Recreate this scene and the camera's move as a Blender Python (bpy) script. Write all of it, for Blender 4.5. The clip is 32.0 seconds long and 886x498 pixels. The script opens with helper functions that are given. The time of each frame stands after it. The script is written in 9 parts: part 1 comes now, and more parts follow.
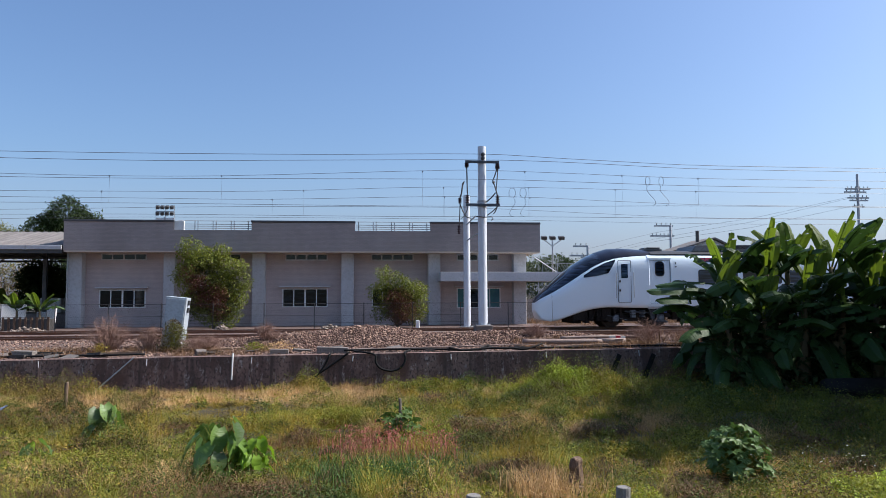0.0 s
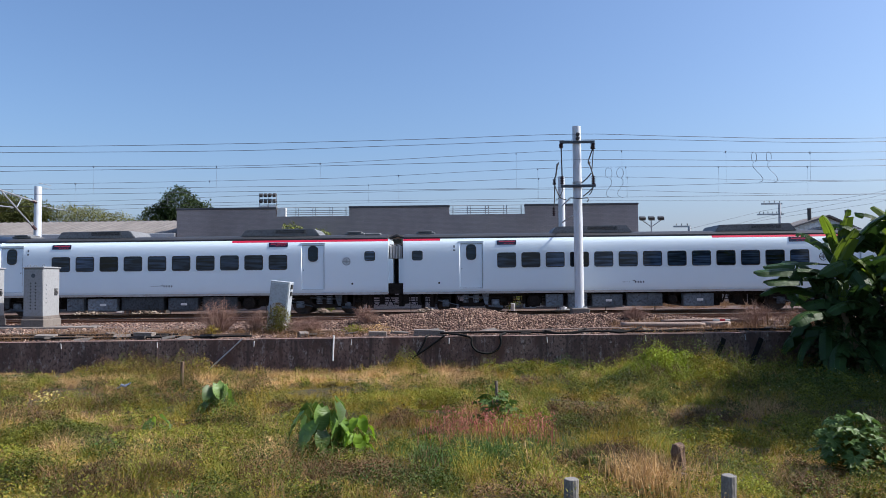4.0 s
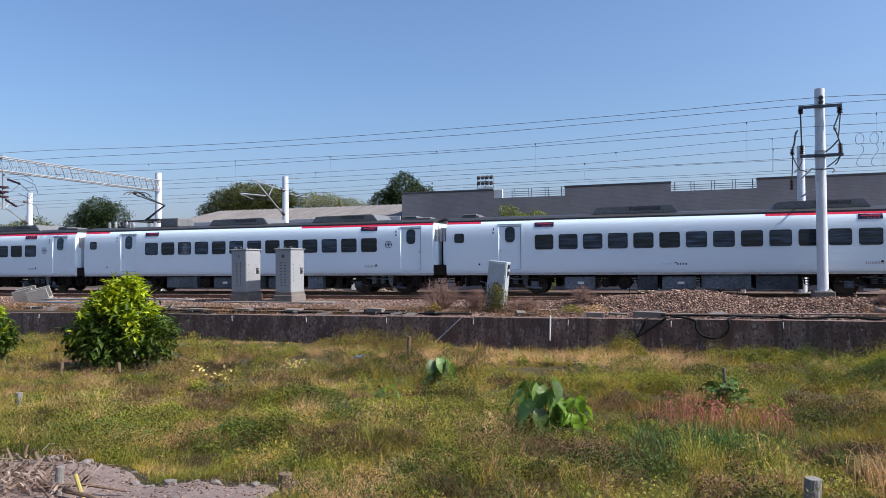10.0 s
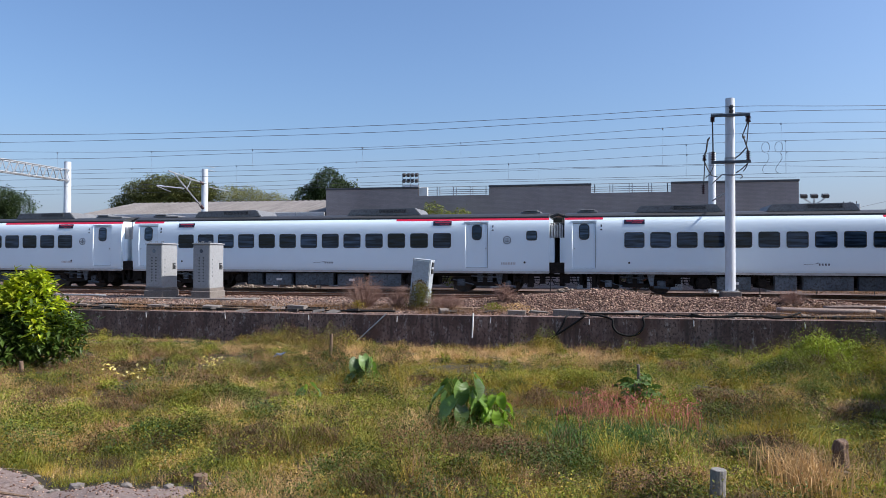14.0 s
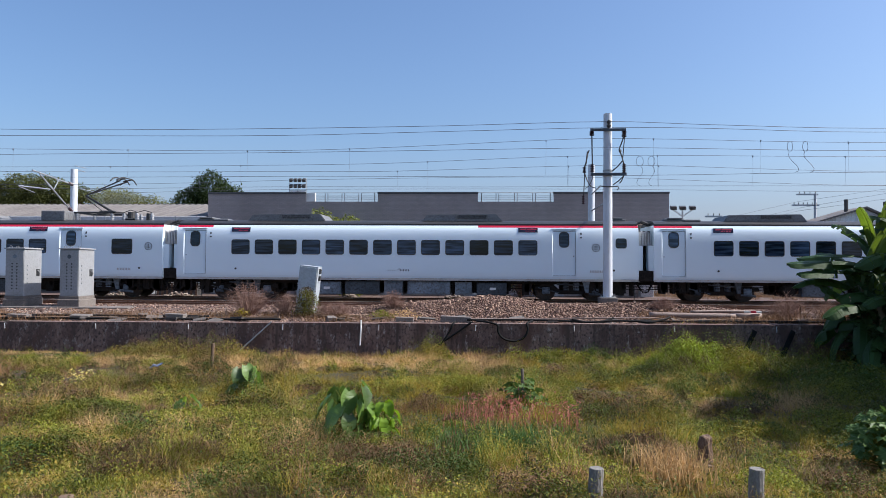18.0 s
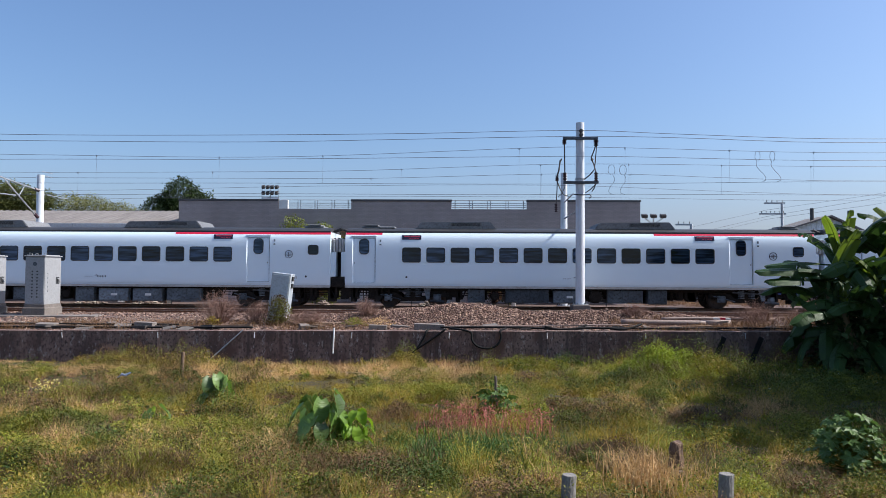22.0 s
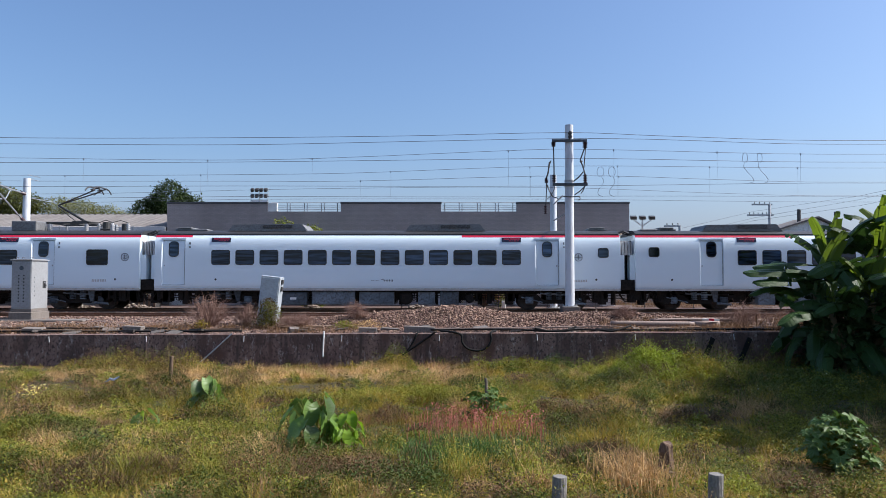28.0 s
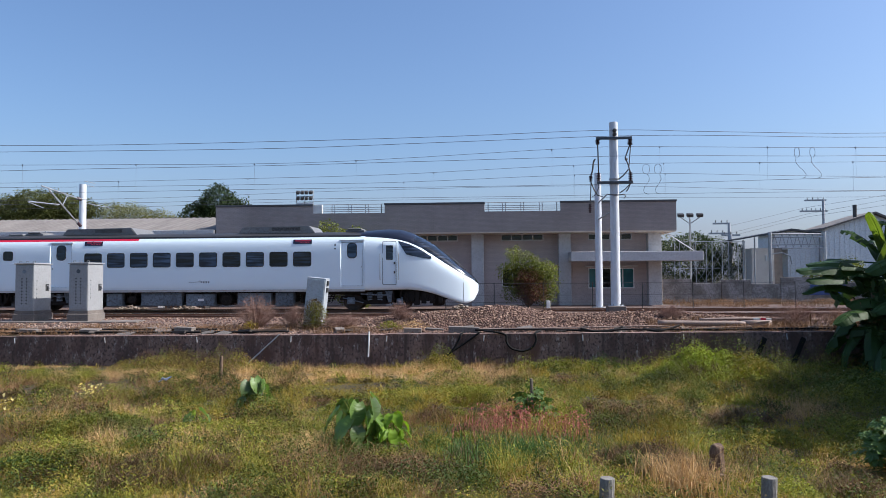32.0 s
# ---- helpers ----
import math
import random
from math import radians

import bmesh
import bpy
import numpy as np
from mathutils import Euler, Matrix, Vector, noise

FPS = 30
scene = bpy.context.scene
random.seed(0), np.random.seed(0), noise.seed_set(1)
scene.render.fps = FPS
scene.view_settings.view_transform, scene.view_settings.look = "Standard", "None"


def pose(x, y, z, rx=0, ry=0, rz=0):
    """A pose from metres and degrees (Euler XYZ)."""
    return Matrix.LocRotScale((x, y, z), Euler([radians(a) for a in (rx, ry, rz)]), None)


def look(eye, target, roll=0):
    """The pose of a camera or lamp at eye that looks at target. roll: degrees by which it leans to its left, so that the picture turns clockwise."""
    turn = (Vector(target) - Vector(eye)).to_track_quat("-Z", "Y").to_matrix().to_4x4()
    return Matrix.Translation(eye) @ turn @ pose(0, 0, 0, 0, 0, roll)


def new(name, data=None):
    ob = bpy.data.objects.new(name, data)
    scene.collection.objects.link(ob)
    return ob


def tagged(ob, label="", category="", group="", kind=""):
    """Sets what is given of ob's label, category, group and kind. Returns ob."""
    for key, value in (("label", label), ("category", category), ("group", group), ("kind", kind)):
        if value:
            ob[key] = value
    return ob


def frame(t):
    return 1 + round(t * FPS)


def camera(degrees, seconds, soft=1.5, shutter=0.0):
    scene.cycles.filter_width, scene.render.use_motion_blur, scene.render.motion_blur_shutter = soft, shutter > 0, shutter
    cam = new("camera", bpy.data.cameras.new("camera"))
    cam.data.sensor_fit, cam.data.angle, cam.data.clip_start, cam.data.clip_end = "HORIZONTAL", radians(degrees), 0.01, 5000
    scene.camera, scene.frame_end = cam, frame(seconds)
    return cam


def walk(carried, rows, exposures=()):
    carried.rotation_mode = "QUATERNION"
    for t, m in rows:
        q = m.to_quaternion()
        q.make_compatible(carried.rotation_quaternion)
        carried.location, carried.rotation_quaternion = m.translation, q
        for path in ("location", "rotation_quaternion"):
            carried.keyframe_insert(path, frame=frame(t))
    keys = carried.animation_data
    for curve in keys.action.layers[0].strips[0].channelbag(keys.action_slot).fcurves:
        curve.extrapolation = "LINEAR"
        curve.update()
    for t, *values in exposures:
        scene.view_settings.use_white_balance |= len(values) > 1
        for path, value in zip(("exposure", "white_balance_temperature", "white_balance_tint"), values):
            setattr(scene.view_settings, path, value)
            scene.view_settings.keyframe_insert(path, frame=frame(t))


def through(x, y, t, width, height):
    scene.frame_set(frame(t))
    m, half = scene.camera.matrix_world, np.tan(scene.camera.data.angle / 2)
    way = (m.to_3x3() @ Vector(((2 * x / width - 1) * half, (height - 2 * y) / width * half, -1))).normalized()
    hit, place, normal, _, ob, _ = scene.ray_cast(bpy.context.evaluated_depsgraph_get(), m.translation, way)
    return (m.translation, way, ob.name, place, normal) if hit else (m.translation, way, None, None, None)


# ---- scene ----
cam = camera(63.46, 32.0, soft=0.8)

EYE_Z = 2.75
# seconds, yaw, pitch, roll of a hand-held turn on the spot
PATH = [
    (0, -6.30, 3.64, -0.23),
    (0.5, -5.31, 3.62, -0.26),
    (1, -4.02, 3.62, -0.27),
    (1.5, -3.14, 3.52, -0.34),
    (2, -2.46, 3.36, -0.39),
    (2.5, -1.52, 3.16, -0.33),
    (4.5, 2.70, 2.06, -0.65),
    (5, 4.51, 1.80, -0.61),
    (5.5, 5.86, 1.52, -0.43),
    (6, 6.40, 1.16, -0.36),
    (6.5, 6.93, 0.95, -0.37),
    (7, 7.99, 0.87, -0.33),
    (7.5, 11.47, 0.74, -0.55),
    (8, 14.93, 0.68, -0.80),
    (8.5, 16.39, 0.67, -0.97),
    (9, 17.31, 0.64, -0.86),
    (9.5, 17.94, 0.71, -0.77),
    (10, 18.43, 0.92, -0.57),
    (10.5, 18.69, 1.00, -0.42),
    (11, 18.96, 1.08, -0.34),
    (11.5, 18.97, 1.17, -0.27),
    (12, 18.76, 1.17, -0.21),
    (12.5, 18.09, 1.12, -0.06),
    (13, 16.10, 0.96, 0.02),
    (13.5, 14.39, 0.81, 0.07),
    (14, 12.39, 0.70, 0.14),
    (14.5, 9.94, 0.70, 0.07),
    (15, 8.02, 0.77, 0.14),
    (15.5, 6.95, 0.86, 0.21),
    (17.5, 4.07, 1.28, 0.25),
    (18, 3.49, 1.29, 0.31),
    (18.5, 2.92, 1.30, 0.37),
    (19, 2.48, 1.37, 0.36),
    (19.5, 2.15, 1.42, 0.40),
    (20, 1.90, 1.45, 0.43),
    (20.5, 1.73, 1.54, 0.44),
    (21, 1.61, 1.67, 0.42),
    (21.5, 1.48, 1.78, 0.39),
    (22, 1.38, 1.90, 0.31),
    (22.5, 1.28, 1.98, 0.28),
    (23, 1.19, 2.01, 0.23),
    (23.5, 1.11, 2.04, 0.20),
    (24, 1.02, 2.03, 0.16),
    (24.5, 0.96, 2.01, 0.14),
    (25, 0.89, 2.02, 0.11),
    (25.5, 0.85, 2.02, 0.13),
    (27.5, 0.64, 2.10, 0.07),
    (28, 0.57, 2.09, 0.05),
    (28.5, 0.56, 2.10, 0.02),
    (29, 0.56, 2.14, -0.04),
    (29.5, 0.60, 2.12, -0.03),
    (30, 0.69, 2.12, -0.08),
    (30.5, 0.94, 2.10, -0.10),
    (31, 1.21, 2.10, -0.12),
    (31.5, 1.70, 2.11, -0.14),
    (32, 4.06, 2.12, -0.35),
]
walk(cam, [(t, pose(0, 0, EYE_Z, 90 + p, 0, y) @ pose(0, 0, 0, 0, 0, r)) for t, y, p, r in PATH],
     exposures=[(0, 0.5, 5850, 12.5), (32, 0.5, 5850, 12.5)])

# ---- light ----
world = bpy.data.worlds.new("world")
scene.world = world
world.use_nodes = True
SUN_UP, SUN_AROUND = 44.5, 89.0       # degrees above the horizon, degrees from +y towards +x
wn, wl = world.node_tree.nodes, world.node_tree.links
sky = wn.new("ShaderNodeTexSky")
sky.sky_type = "NISHITA"
sky.sun_disc = False
sky.sun_elevation = radians(SUN_UP)
sky.sun_rotation = radians(SUN_AROUND)
sky.altitude, sky.air_density, sky.dust_density, sky.ozone_density = 30, 1.1, 2.4, 4.6
wn["Background"].inputs[1].default_value = 0.110
wl.new(sky.outputs[0], wn["Background"].inputs[0])
sun = new("sun", bpy.data.lights.new("sun", "SUN"))
sun.data.energy, sun.data.angle, sun.data.color = 5.0, radians(0.6), (1.0, 0.92, 0.79)
sx, sy = math.sin(radians(SUN_AROUND)), math.cos(radians(SUN_AROUND))
sun.matrix_world = look((sx * 60, sy * 60, 60 * math.tan(radians(SUN_UP))), (0, 0, 0))

# ---- small tools ----
def thing(name, at, label, category, group="", kind=""):
    ob = new(name)
    ob.location = at
    ob.empty_display_size = 0.2
    return tagged(ob, label, category, group, kind)


def mesh_of(bm, name, smooth=False):
    me = bpy.data.meshes.new(name)
    bm.normal_update()
    bm.to_mesh(me)
    bm.free()
    if smooth:
        for p in me.polygons:
            p.use_smooth = True
    return me


def soften(me, degrees=32):
    """Round shading, with hard edges kept where faces meet at more than that angle."""
    for p in me.polygons:
        p.use_smooth = True
    me.set_sharp_from_angle(angle=radians(degrees))
    return me


def put(name, me, material, parent=None, at=(0, 0, 0), label="", turn=None):
    """One object on a mesh that other objects may share."""
    if material is not None and len(me.materials) == 0:
        me.materials.append(material)
    ob = new(name, me)
    ob.parent = parent
    ob.location = at
    if turn is not None:
        ob.rotation_euler = [radians(a) for a in turn]
    if label:
        ob["label"] = label
    return ob


def part(name, bm, material, parent=None, label="", smooth=False, at=(0, 0, 0)):
    return put(name, mesh_of(bm, name, smooth), material, parent, at, label)


def box(bm, x0, x1, y0, y1, z0, z1, bevel=0.0, m=None):
    made = bmesh.ops.create_cube(bm, size=1.0)
    vs = made["verts"]
    for v in vs:
        v.co = Vector((x0 + (v.co.x + 0.5) * (x1 - x0), y0 + (v.co.y + 0.5) * (y1 - y0), z0 + (v.co.z + 0.5) * (z1 - z0)))
    if bevel > 0:
        es = list({e for v in vs for e in v.link_edges})
        r = bmesh.ops.bevel(bm, geom=es, offset=bevel, segments=2, affect="EDGES", profile=0.5)
        vs = list({v for f in r["faces"] for v in f.verts} | {v for v in vs if v.is_valid})
    if m is not None:
        bmesh.ops.transform(bm, matrix=m, verts=vs)
    return vs


def rod(bm, a, b, r0, r1=None, seg=10, caps=True):
    """A round bar from a to b."""
    a, b = Vector(a), Vector(b)
    r1 = r0 if r1 is None else r1
    q = (b - a).to_track_quat("Z", "Y").to_matrix()
    rings = []
    for p, r in ((a, r0), (b, r1)):
        rings.append([bm.verts.new(p + q @ Vector((r * math.cos(2 * math.pi * i / seg), r * math.sin(2 * math.pi * i / seg), 0))) for i in range(seg)])
    for i in range(seg):
        j = (i + 1) % seg
        bm.faces.new((rings[0][i], rings[0][j], rings[1][j], rings[1][i]))
    if caps:
        bm.faces.new(rings[0][::-1])
        bm.faces.new(rings[1])


def tube(bm, pts, r, seg=6):
    """A bent round bar along points; r is one radius or one for each point."""
    pts = [Vector(p) for p in pts]
    rs = r if isinstance(r, (list, tuple)) else [r] * len(pts)
    rings, side = [], None
    for k, p in enumerate(pts):
        d = (pts[min(k + 1, len(pts) - 1)] - pts[max(k - 1, 0)]).normalized()
        if side is None:
            side = d.cross(Vector((0, 0, 1)))
            side = Vector((1, 0, 0)) if side.length < 1e-3 else side
        side = (side - d * side.dot(d)).normalized()
        up = side.cross(d)
        rings.append([bm.verts.new(p + rs[k] * (side * math.cos(2 * math.pi * i / seg) + up * math.sin(2 * math.pi * i / seg))) for i in range(seg)])
    for a, b in zip(rings, rings[1:]):
        for i in range(seg):
            j = (i + 1) % seg
            bm.faces.new((a[i], a[j], b[j], b[i]))
    bm.faces.new(rings[0][::-1])
    bm.faces.new(rings[-1])


def prism(bm, outline, x0, x1):
    """An outline of (y, z) drawn out along x, with closed ends."""
    a = [bm.verts.new((x0, y, z)) for y, z in outline]
    b = [bm.verts.new((x1, y, z)) for y, z in outline]
    n = len(outline)
    for i in range(n):
        j = (i + 1) % n
        bm.faces.new((a[i], a[j], b[j], b[i]))
    bm.faces.new(a[::-1])
    bm.faces.new(b)


def slab(bm, outline, y0, y1):
    """An outline of (x, z) drawn out along y."""
    a = [bm.verts.new((x, y0, z)) for x, z in outline]
    b = [bm.verts.new((x, y1, z)) for x, z in outline]
    n = len(outline)
    for i in range(n):
        j = (i + 1) % n
        bm.faces.new((a[i], a[j], b[j], b[i]))
    bm.faces.new(a[::-1])
    bm.faces.new(b)


def rounded(w, h, r, n=4):
    pts = []
    for cx, cz, a0 in ((w / 2 - r, h / 2 - r, 0), (-w / 2 + r, h / 2 - r, 90), (-w / 2 + r, -h / 2 + r, 180), (w / 2 - r, -h / 2 + r, 270)):
        for k in range(n + 1):
            a = radians(a0 + 90 * k / n)
            pts.append((cx + r * math.cos(a), cz + r * math.sin(a)))
    return pts


def frame_ring(bm, outer, inner, y0, y1):
    """A flat ring between two outlines of (x, z) with equal counts, thick from y0 to y1."""
    n = len(outer)
    o0 = [bm.verts.new((x, y0, z)) for x, z in outer]
    o1 = [bm.verts.new((x, y1, z)) for x, z in outer]
    i0 = [bm.verts.new((x, y0, z)) for x, z in inner]
    i1 = [bm.verts.new((x, y1, z)) for x, z in inner]
    for k in range(n):
        j = (k + 1) % n
        bm.faces.new((o0[k], o0[j], i0[j], i0[k]))
        bm.faces.new((o1[j], o1[k], i1[k], i1[j]))
        bm.faces.new((o0[j], o0[k], o1[k], o1[j]))
        bm.faces.new((i0[k], i0[j], i1[j], i1[k]))


def from_lists(name, verts, faces, material, parent=None, smooth=False):
    me = bpy.data.meshes.new(name)
    me.from_pydata(verts, [], faces)
    me.update()
    if smooth:
        for p in me.polygons:
            p.use_smooth = True
    return put(name, me, material, parent)


# ---- materials ----
def shader(name):
    m = bpy.data.materials.new(name)
    m.use_nodes = True
    return m, m.node_tree.nodes, m.node_tree.links, m.node_tree.nodes["Principled BSDF"]


def ramp_mix(n, l, fac, a, b):
    mix = n.new("ShaderNodeMix")
    mix.data_type = "RGBA"
    l.new(fac, mix.inputs["Factor"])
    for s, c in (("A", a), ("B", b)):
        sock = [i for i in mix.inputs if i.name == s and i.type == "RGBA"][0]
        if isinstance(c, tuple):
            sock.default_value = (*c, 1)
        else:
            l.new(c, sock)
    return [o for o in mix.outputs if o.type == "RGBA"][0]


def noise_fac(n, l, scale, detail=4, lo=0.35, hi=0.65, stretch=(1, 1, 1), rough=0.6):
    co = n.new("ShaderNodeTexCoord")
    mp = n.new("ShaderNodeMapping")
    mp.inputs["Scale"].default_value = stretch
    l.new(co.outputs["Object"], mp.inputs[0])
    t = n.new("ShaderNodeTexNoise")
    t.inputs["Scale"].default_value = scale
    t.inputs["Detail"].default_value = detail
    t.inputs["Roughness"].default_value = rough
    l.new(mp.outputs[0], t.inputs["Vector"])
    r = n.new("ShaderNodeMapRange")
    r.inputs["From Min"].default_value, r.inputs["From Max"].default_value = lo, hi
    l.new(t.outputs["Fac"], r.inputs["Value"])
    return r.outputs["Result"], t.outputs["Fac"]


def surface(name, a, b, c=None, coarse=1.0, fine=25.0, rough=0.6, metal=0.0, bump=0.0, stretch=(1, 1, 1), spec=0.5, coat=0.0, vary=0.0, lo=0.35, hi=0.65):
    """Two-scale mottled surface: a to b in coarse patches, c in fine grain."""
    m, n, l, p = shader(name)
    f1, _ = noise_fac(n, l, coarse, 5, lo, hi, stretch)
    col = ramp_mix(n, l, f1, a, b)
    f2, raw = noise_fac(n, l, fine, 3, 0.45, 0.75, stretch)
    if c is not None:
        col = ramp_mix(n, l, f2, col, c)
    if vary > 0:
        oi = n.new("ShaderNodeObjectInfo")
        hs = n.new("ShaderNodeHueSaturation")
        mr = n.new("ShaderNodeMapRange")
        mr.inputs["To Min"].default_value, mr.inputs["To Max"].default_value = 1 - vary, 1 + vary
        l.new(oi.outputs["Random"], mr.inputs["Value"])
        l.new(mr.outputs["Result"], hs.inputs["Value"])
        l.new(col, hs.inputs["Color"])
        col = hs.outputs["Color"]
    l.new(col, p.inputs["Base Color"])
    p.inputs["Roughness"].default_value = rough
    p.inputs["Metallic"].default_value = metal
    p.inputs["Specular IOR Level"].default_value = spec
    p.inputs["Coat Weight"].default_value = coat
    if bump > 0:
        bn = n.new("ShaderNodeBump")
        bn.inputs["Strength"].default_value = min(1.0, bump)
        bn.inputs["Distance"].default_value = 0.02
        l.new(raw, bn.inputs["Height"])
        l.new(bn.outputs[0], p.inputs["Normal"])
    return m


def leafy(name, a, b, through=0.35, rough=0.62, spread=0.35, tint=None):
    """Leaves: colour by island, light passes through them."""
    m, n, l, p = shader(name)
    g = n.new("ShaderNodeNewGeometry")
    col = ramp_mix(n, l, g.outputs["Random Per Island"], a, b)
    f1, _ = noise_fac(n, l, 0.6, 3, 0.35, 0.7)
    hs = n.new("ShaderNodeHueSaturation")
    mr = n.new("ShaderNodeMapRange")
    mr.inputs["To Min"].default_value, mr.inputs["To Max"].default_value = 1 - spread, 1 + spread
    l.new(f1, mr.inputs["Value"])
    l.new(mr.outputs["Result"], hs.inputs["Value"])
    l.new(col, hs.inputs["Color"])
    l.new(hs.outputs["Color"], p.inputs["Base Color"])
    p.inputs["Roughness"].default_value = rough
    p.inputs["Specular IOR Level"].default_value = 0.2
    tr = n.new("ShaderNodeBsdfTranslucent")
    hs2 = n.new("ShaderNodeHueSaturation")
    hs2.inputs["Value"].default_value = 1.35
    hs2.inputs["Saturation"].default_value = 1.1
    l.new(hs.outputs["Color"], hs2.inputs["Color"])
    l.new(hs2.outputs["Color"], tr.inputs["Color"])
    mx = n.new("ShaderNodeMixShader")
    mx.inputs[0].default_value = through * 0.6
    l.new(p.outputs[0], mx.inputs[1])
    l.new(tr.outputs[0], mx.inputs[2])
    l.new(mx.outputs[0], n["Material Output"].inputs["Surface"])
    return m


M = {}
M["train_white"] = surface("train_white", (0.765, 0.865, 0.925), (0.745, 0.845, 0.905), None, 0.5, 9, 0.30, bump=0.0, coat=0.2)
M["train_lower"] = surface("train_lower", (0.55, 0.54, 0.52), (0.42, 0.40, 0.37), (0.30, 0.27, 0.24), 0.8, 12, 0.5, stretch=(0.3, 1, 1))
M["train_roof"] = surface("train_roof", (0.025, 0.027, 0.032), (0.04, 0.04, 0.043), (0.06, 0.055, 0.05), 0.7, 14, 0.5)
M["navy"] = surface("navy", (0.012, 0.016, 0.032), (0.017, 0.022, 0.040), None, 0.5, 10, 0.3, spec=0.3)
M["roof_gear"] = surface("roof_gear", (0.15, 0.155, 0.165), (0.21, 0.21, 0.21), (0.10, 0.095, 0.09), 0.9, 14, 0.55, vary=0.1)
M["grille"] = surface("grille", (0.03, 0.03, 0.032), (0.05, 0.05, 0.05), None, 2, 30, 0.7)
M["red"] = surface("red", (0.55, 0.015, 0.05), (0.48, 0.02, 0.05), None, 0.8, 12, 0.3)
M["rubber"] = surface("rubber", (0.015, 0.015, 0.017), (0.03, 0.03, 0.03), None, 1.2, 20, 0.6)
M["underframe"] = surface("underframe", (0.012, 0.011, 0.010), (0.022, 0.019, 0.017), (0.04, 0.03, 0.024), 2, 18, 0.8, bump=0.2, spec=0.12)
M["wheel"] = surface("wheel", (0.06, 0.05, 0.045), (0.12, 0.09, 0.07), (0.05, 0.04, 0.04), 3, 20, 0.6, metal=0.4)
M["gear_grey"] = surface("gear_grey", (0.16, 0.19, 0.22), (0.09, 0.11, 0.13), (0.05, 0.046, 0.042), 1.4, 12, 0.6, vary=0.6, spec=0.25)
M["tread"] = surface("tread", (0.35, 0.33, 0.31), (0.25, 0.22, 0.20), None, 3, 20, 0.35, metal=0.9)
M["sign_dark"] = surface("sign_dark", (0.012, 0.014, 0.03), (0.02, 0.02, 0.04), None, 3, 30, 0.25)
M["emblem"] = surface("emblem", (0.02, 0.025, 0.05), (0.03, 0.035, 0.06), None, 3, 30, 0.4)
M["insulator"] = surface("insulator", (0.050, 0.018, 0.024), (0.028, 0.013, 0.018), None, 6, 30, 0.35)
M["pale_insulator"] = surface("pale_insulator", (0.5, 0.5, 0.5), (0.4, 0.4, 0.42), None, 5, 30, 0.3)


def glass_dark(name, tintc, rough=0.06):
    m, n, l, p = shader(name)
    oi = n.new("ShaderNodeObjectInfo")
    co, mp, cb, sc = n.new("ShaderNodeTexCoord"), n.new("ShaderNodeMapping"), n.new("ShaderNodeCombineXYZ"), n.new("ShaderNodeMath")
    sc.operation, sc.inputs[1].default_value = "MULTIPLY", 60.0
    l.new(oi.outputs["Random"], sc.inputs[0])
    for k in range(3):
        l.new(sc.outputs[0], cb.inputs[k])
    mp.inputs["Scale"].default_value = (0.55, 1, 6.0)
    l.new(co.outputs["Object"], mp.inputs["Vector"])
    l.new(cb.outputs[0], mp.inputs["Location"])
    tx, rg = n.new("ShaderNodeTexNoise"), n.new("ShaderNodeMapRange")
    tx.inputs["Scale"].default_value, tx.inputs["Detail"].default_value = 1.6, 3
    l.new(mp.outputs[0], tx.inputs["Vector"])
    rg.inputs["From Min"].default_value, rg.inputs["From Max"].default_value = 0.42, 0.66
    l.new(tx.outputs["Fac"], rg.inputs["Value"])
    # streaks and per-pane lightness put reflections and glimpses inside into the colour
    col = ramp_mix(n, l, rg.outputs["Result"], tuple(c * 0.45 for c in tintc), tuple(min(1, c * 2.2) for c in tintc))
    dk = n.new("ShaderNodeHueSaturation")
    mr = n.new("ShaderNodeMapRange")
    mr.inputs["To Min"].default_value, mr.inputs["To Max"].default_value = 0.3, 2.4
    l.new(oi.outputs["Random"], mr.inputs["Value"])
    l.new(mr.outputs["Result"], dk.inputs["Value"])
    l.new(col, dk.inputs["Color"])
    l.new(dk.outputs["Color"], p.inputs["Base Color"])
    p.inputs["Roughness"].default_value = rough
    p.inputs["Specular IOR Level"].default_value = 0.45
    return m


M["train_glass"] = glass_dark("train_glass", (0.014, 0.024, 0.042))
M["windscreen"] = glass_dark("windscreen", (0.008, 0.011, 0.018), 0.08)
M["house_glass"] = glass_dark("house_glass", (0.006, 0.008, 0.009), 0.05)
M["sign_red"] = surface("sign_red", (0.45, 0.03, 0.06), (0.35, 0.02, 0.05), None, 12, 40, 0.3)

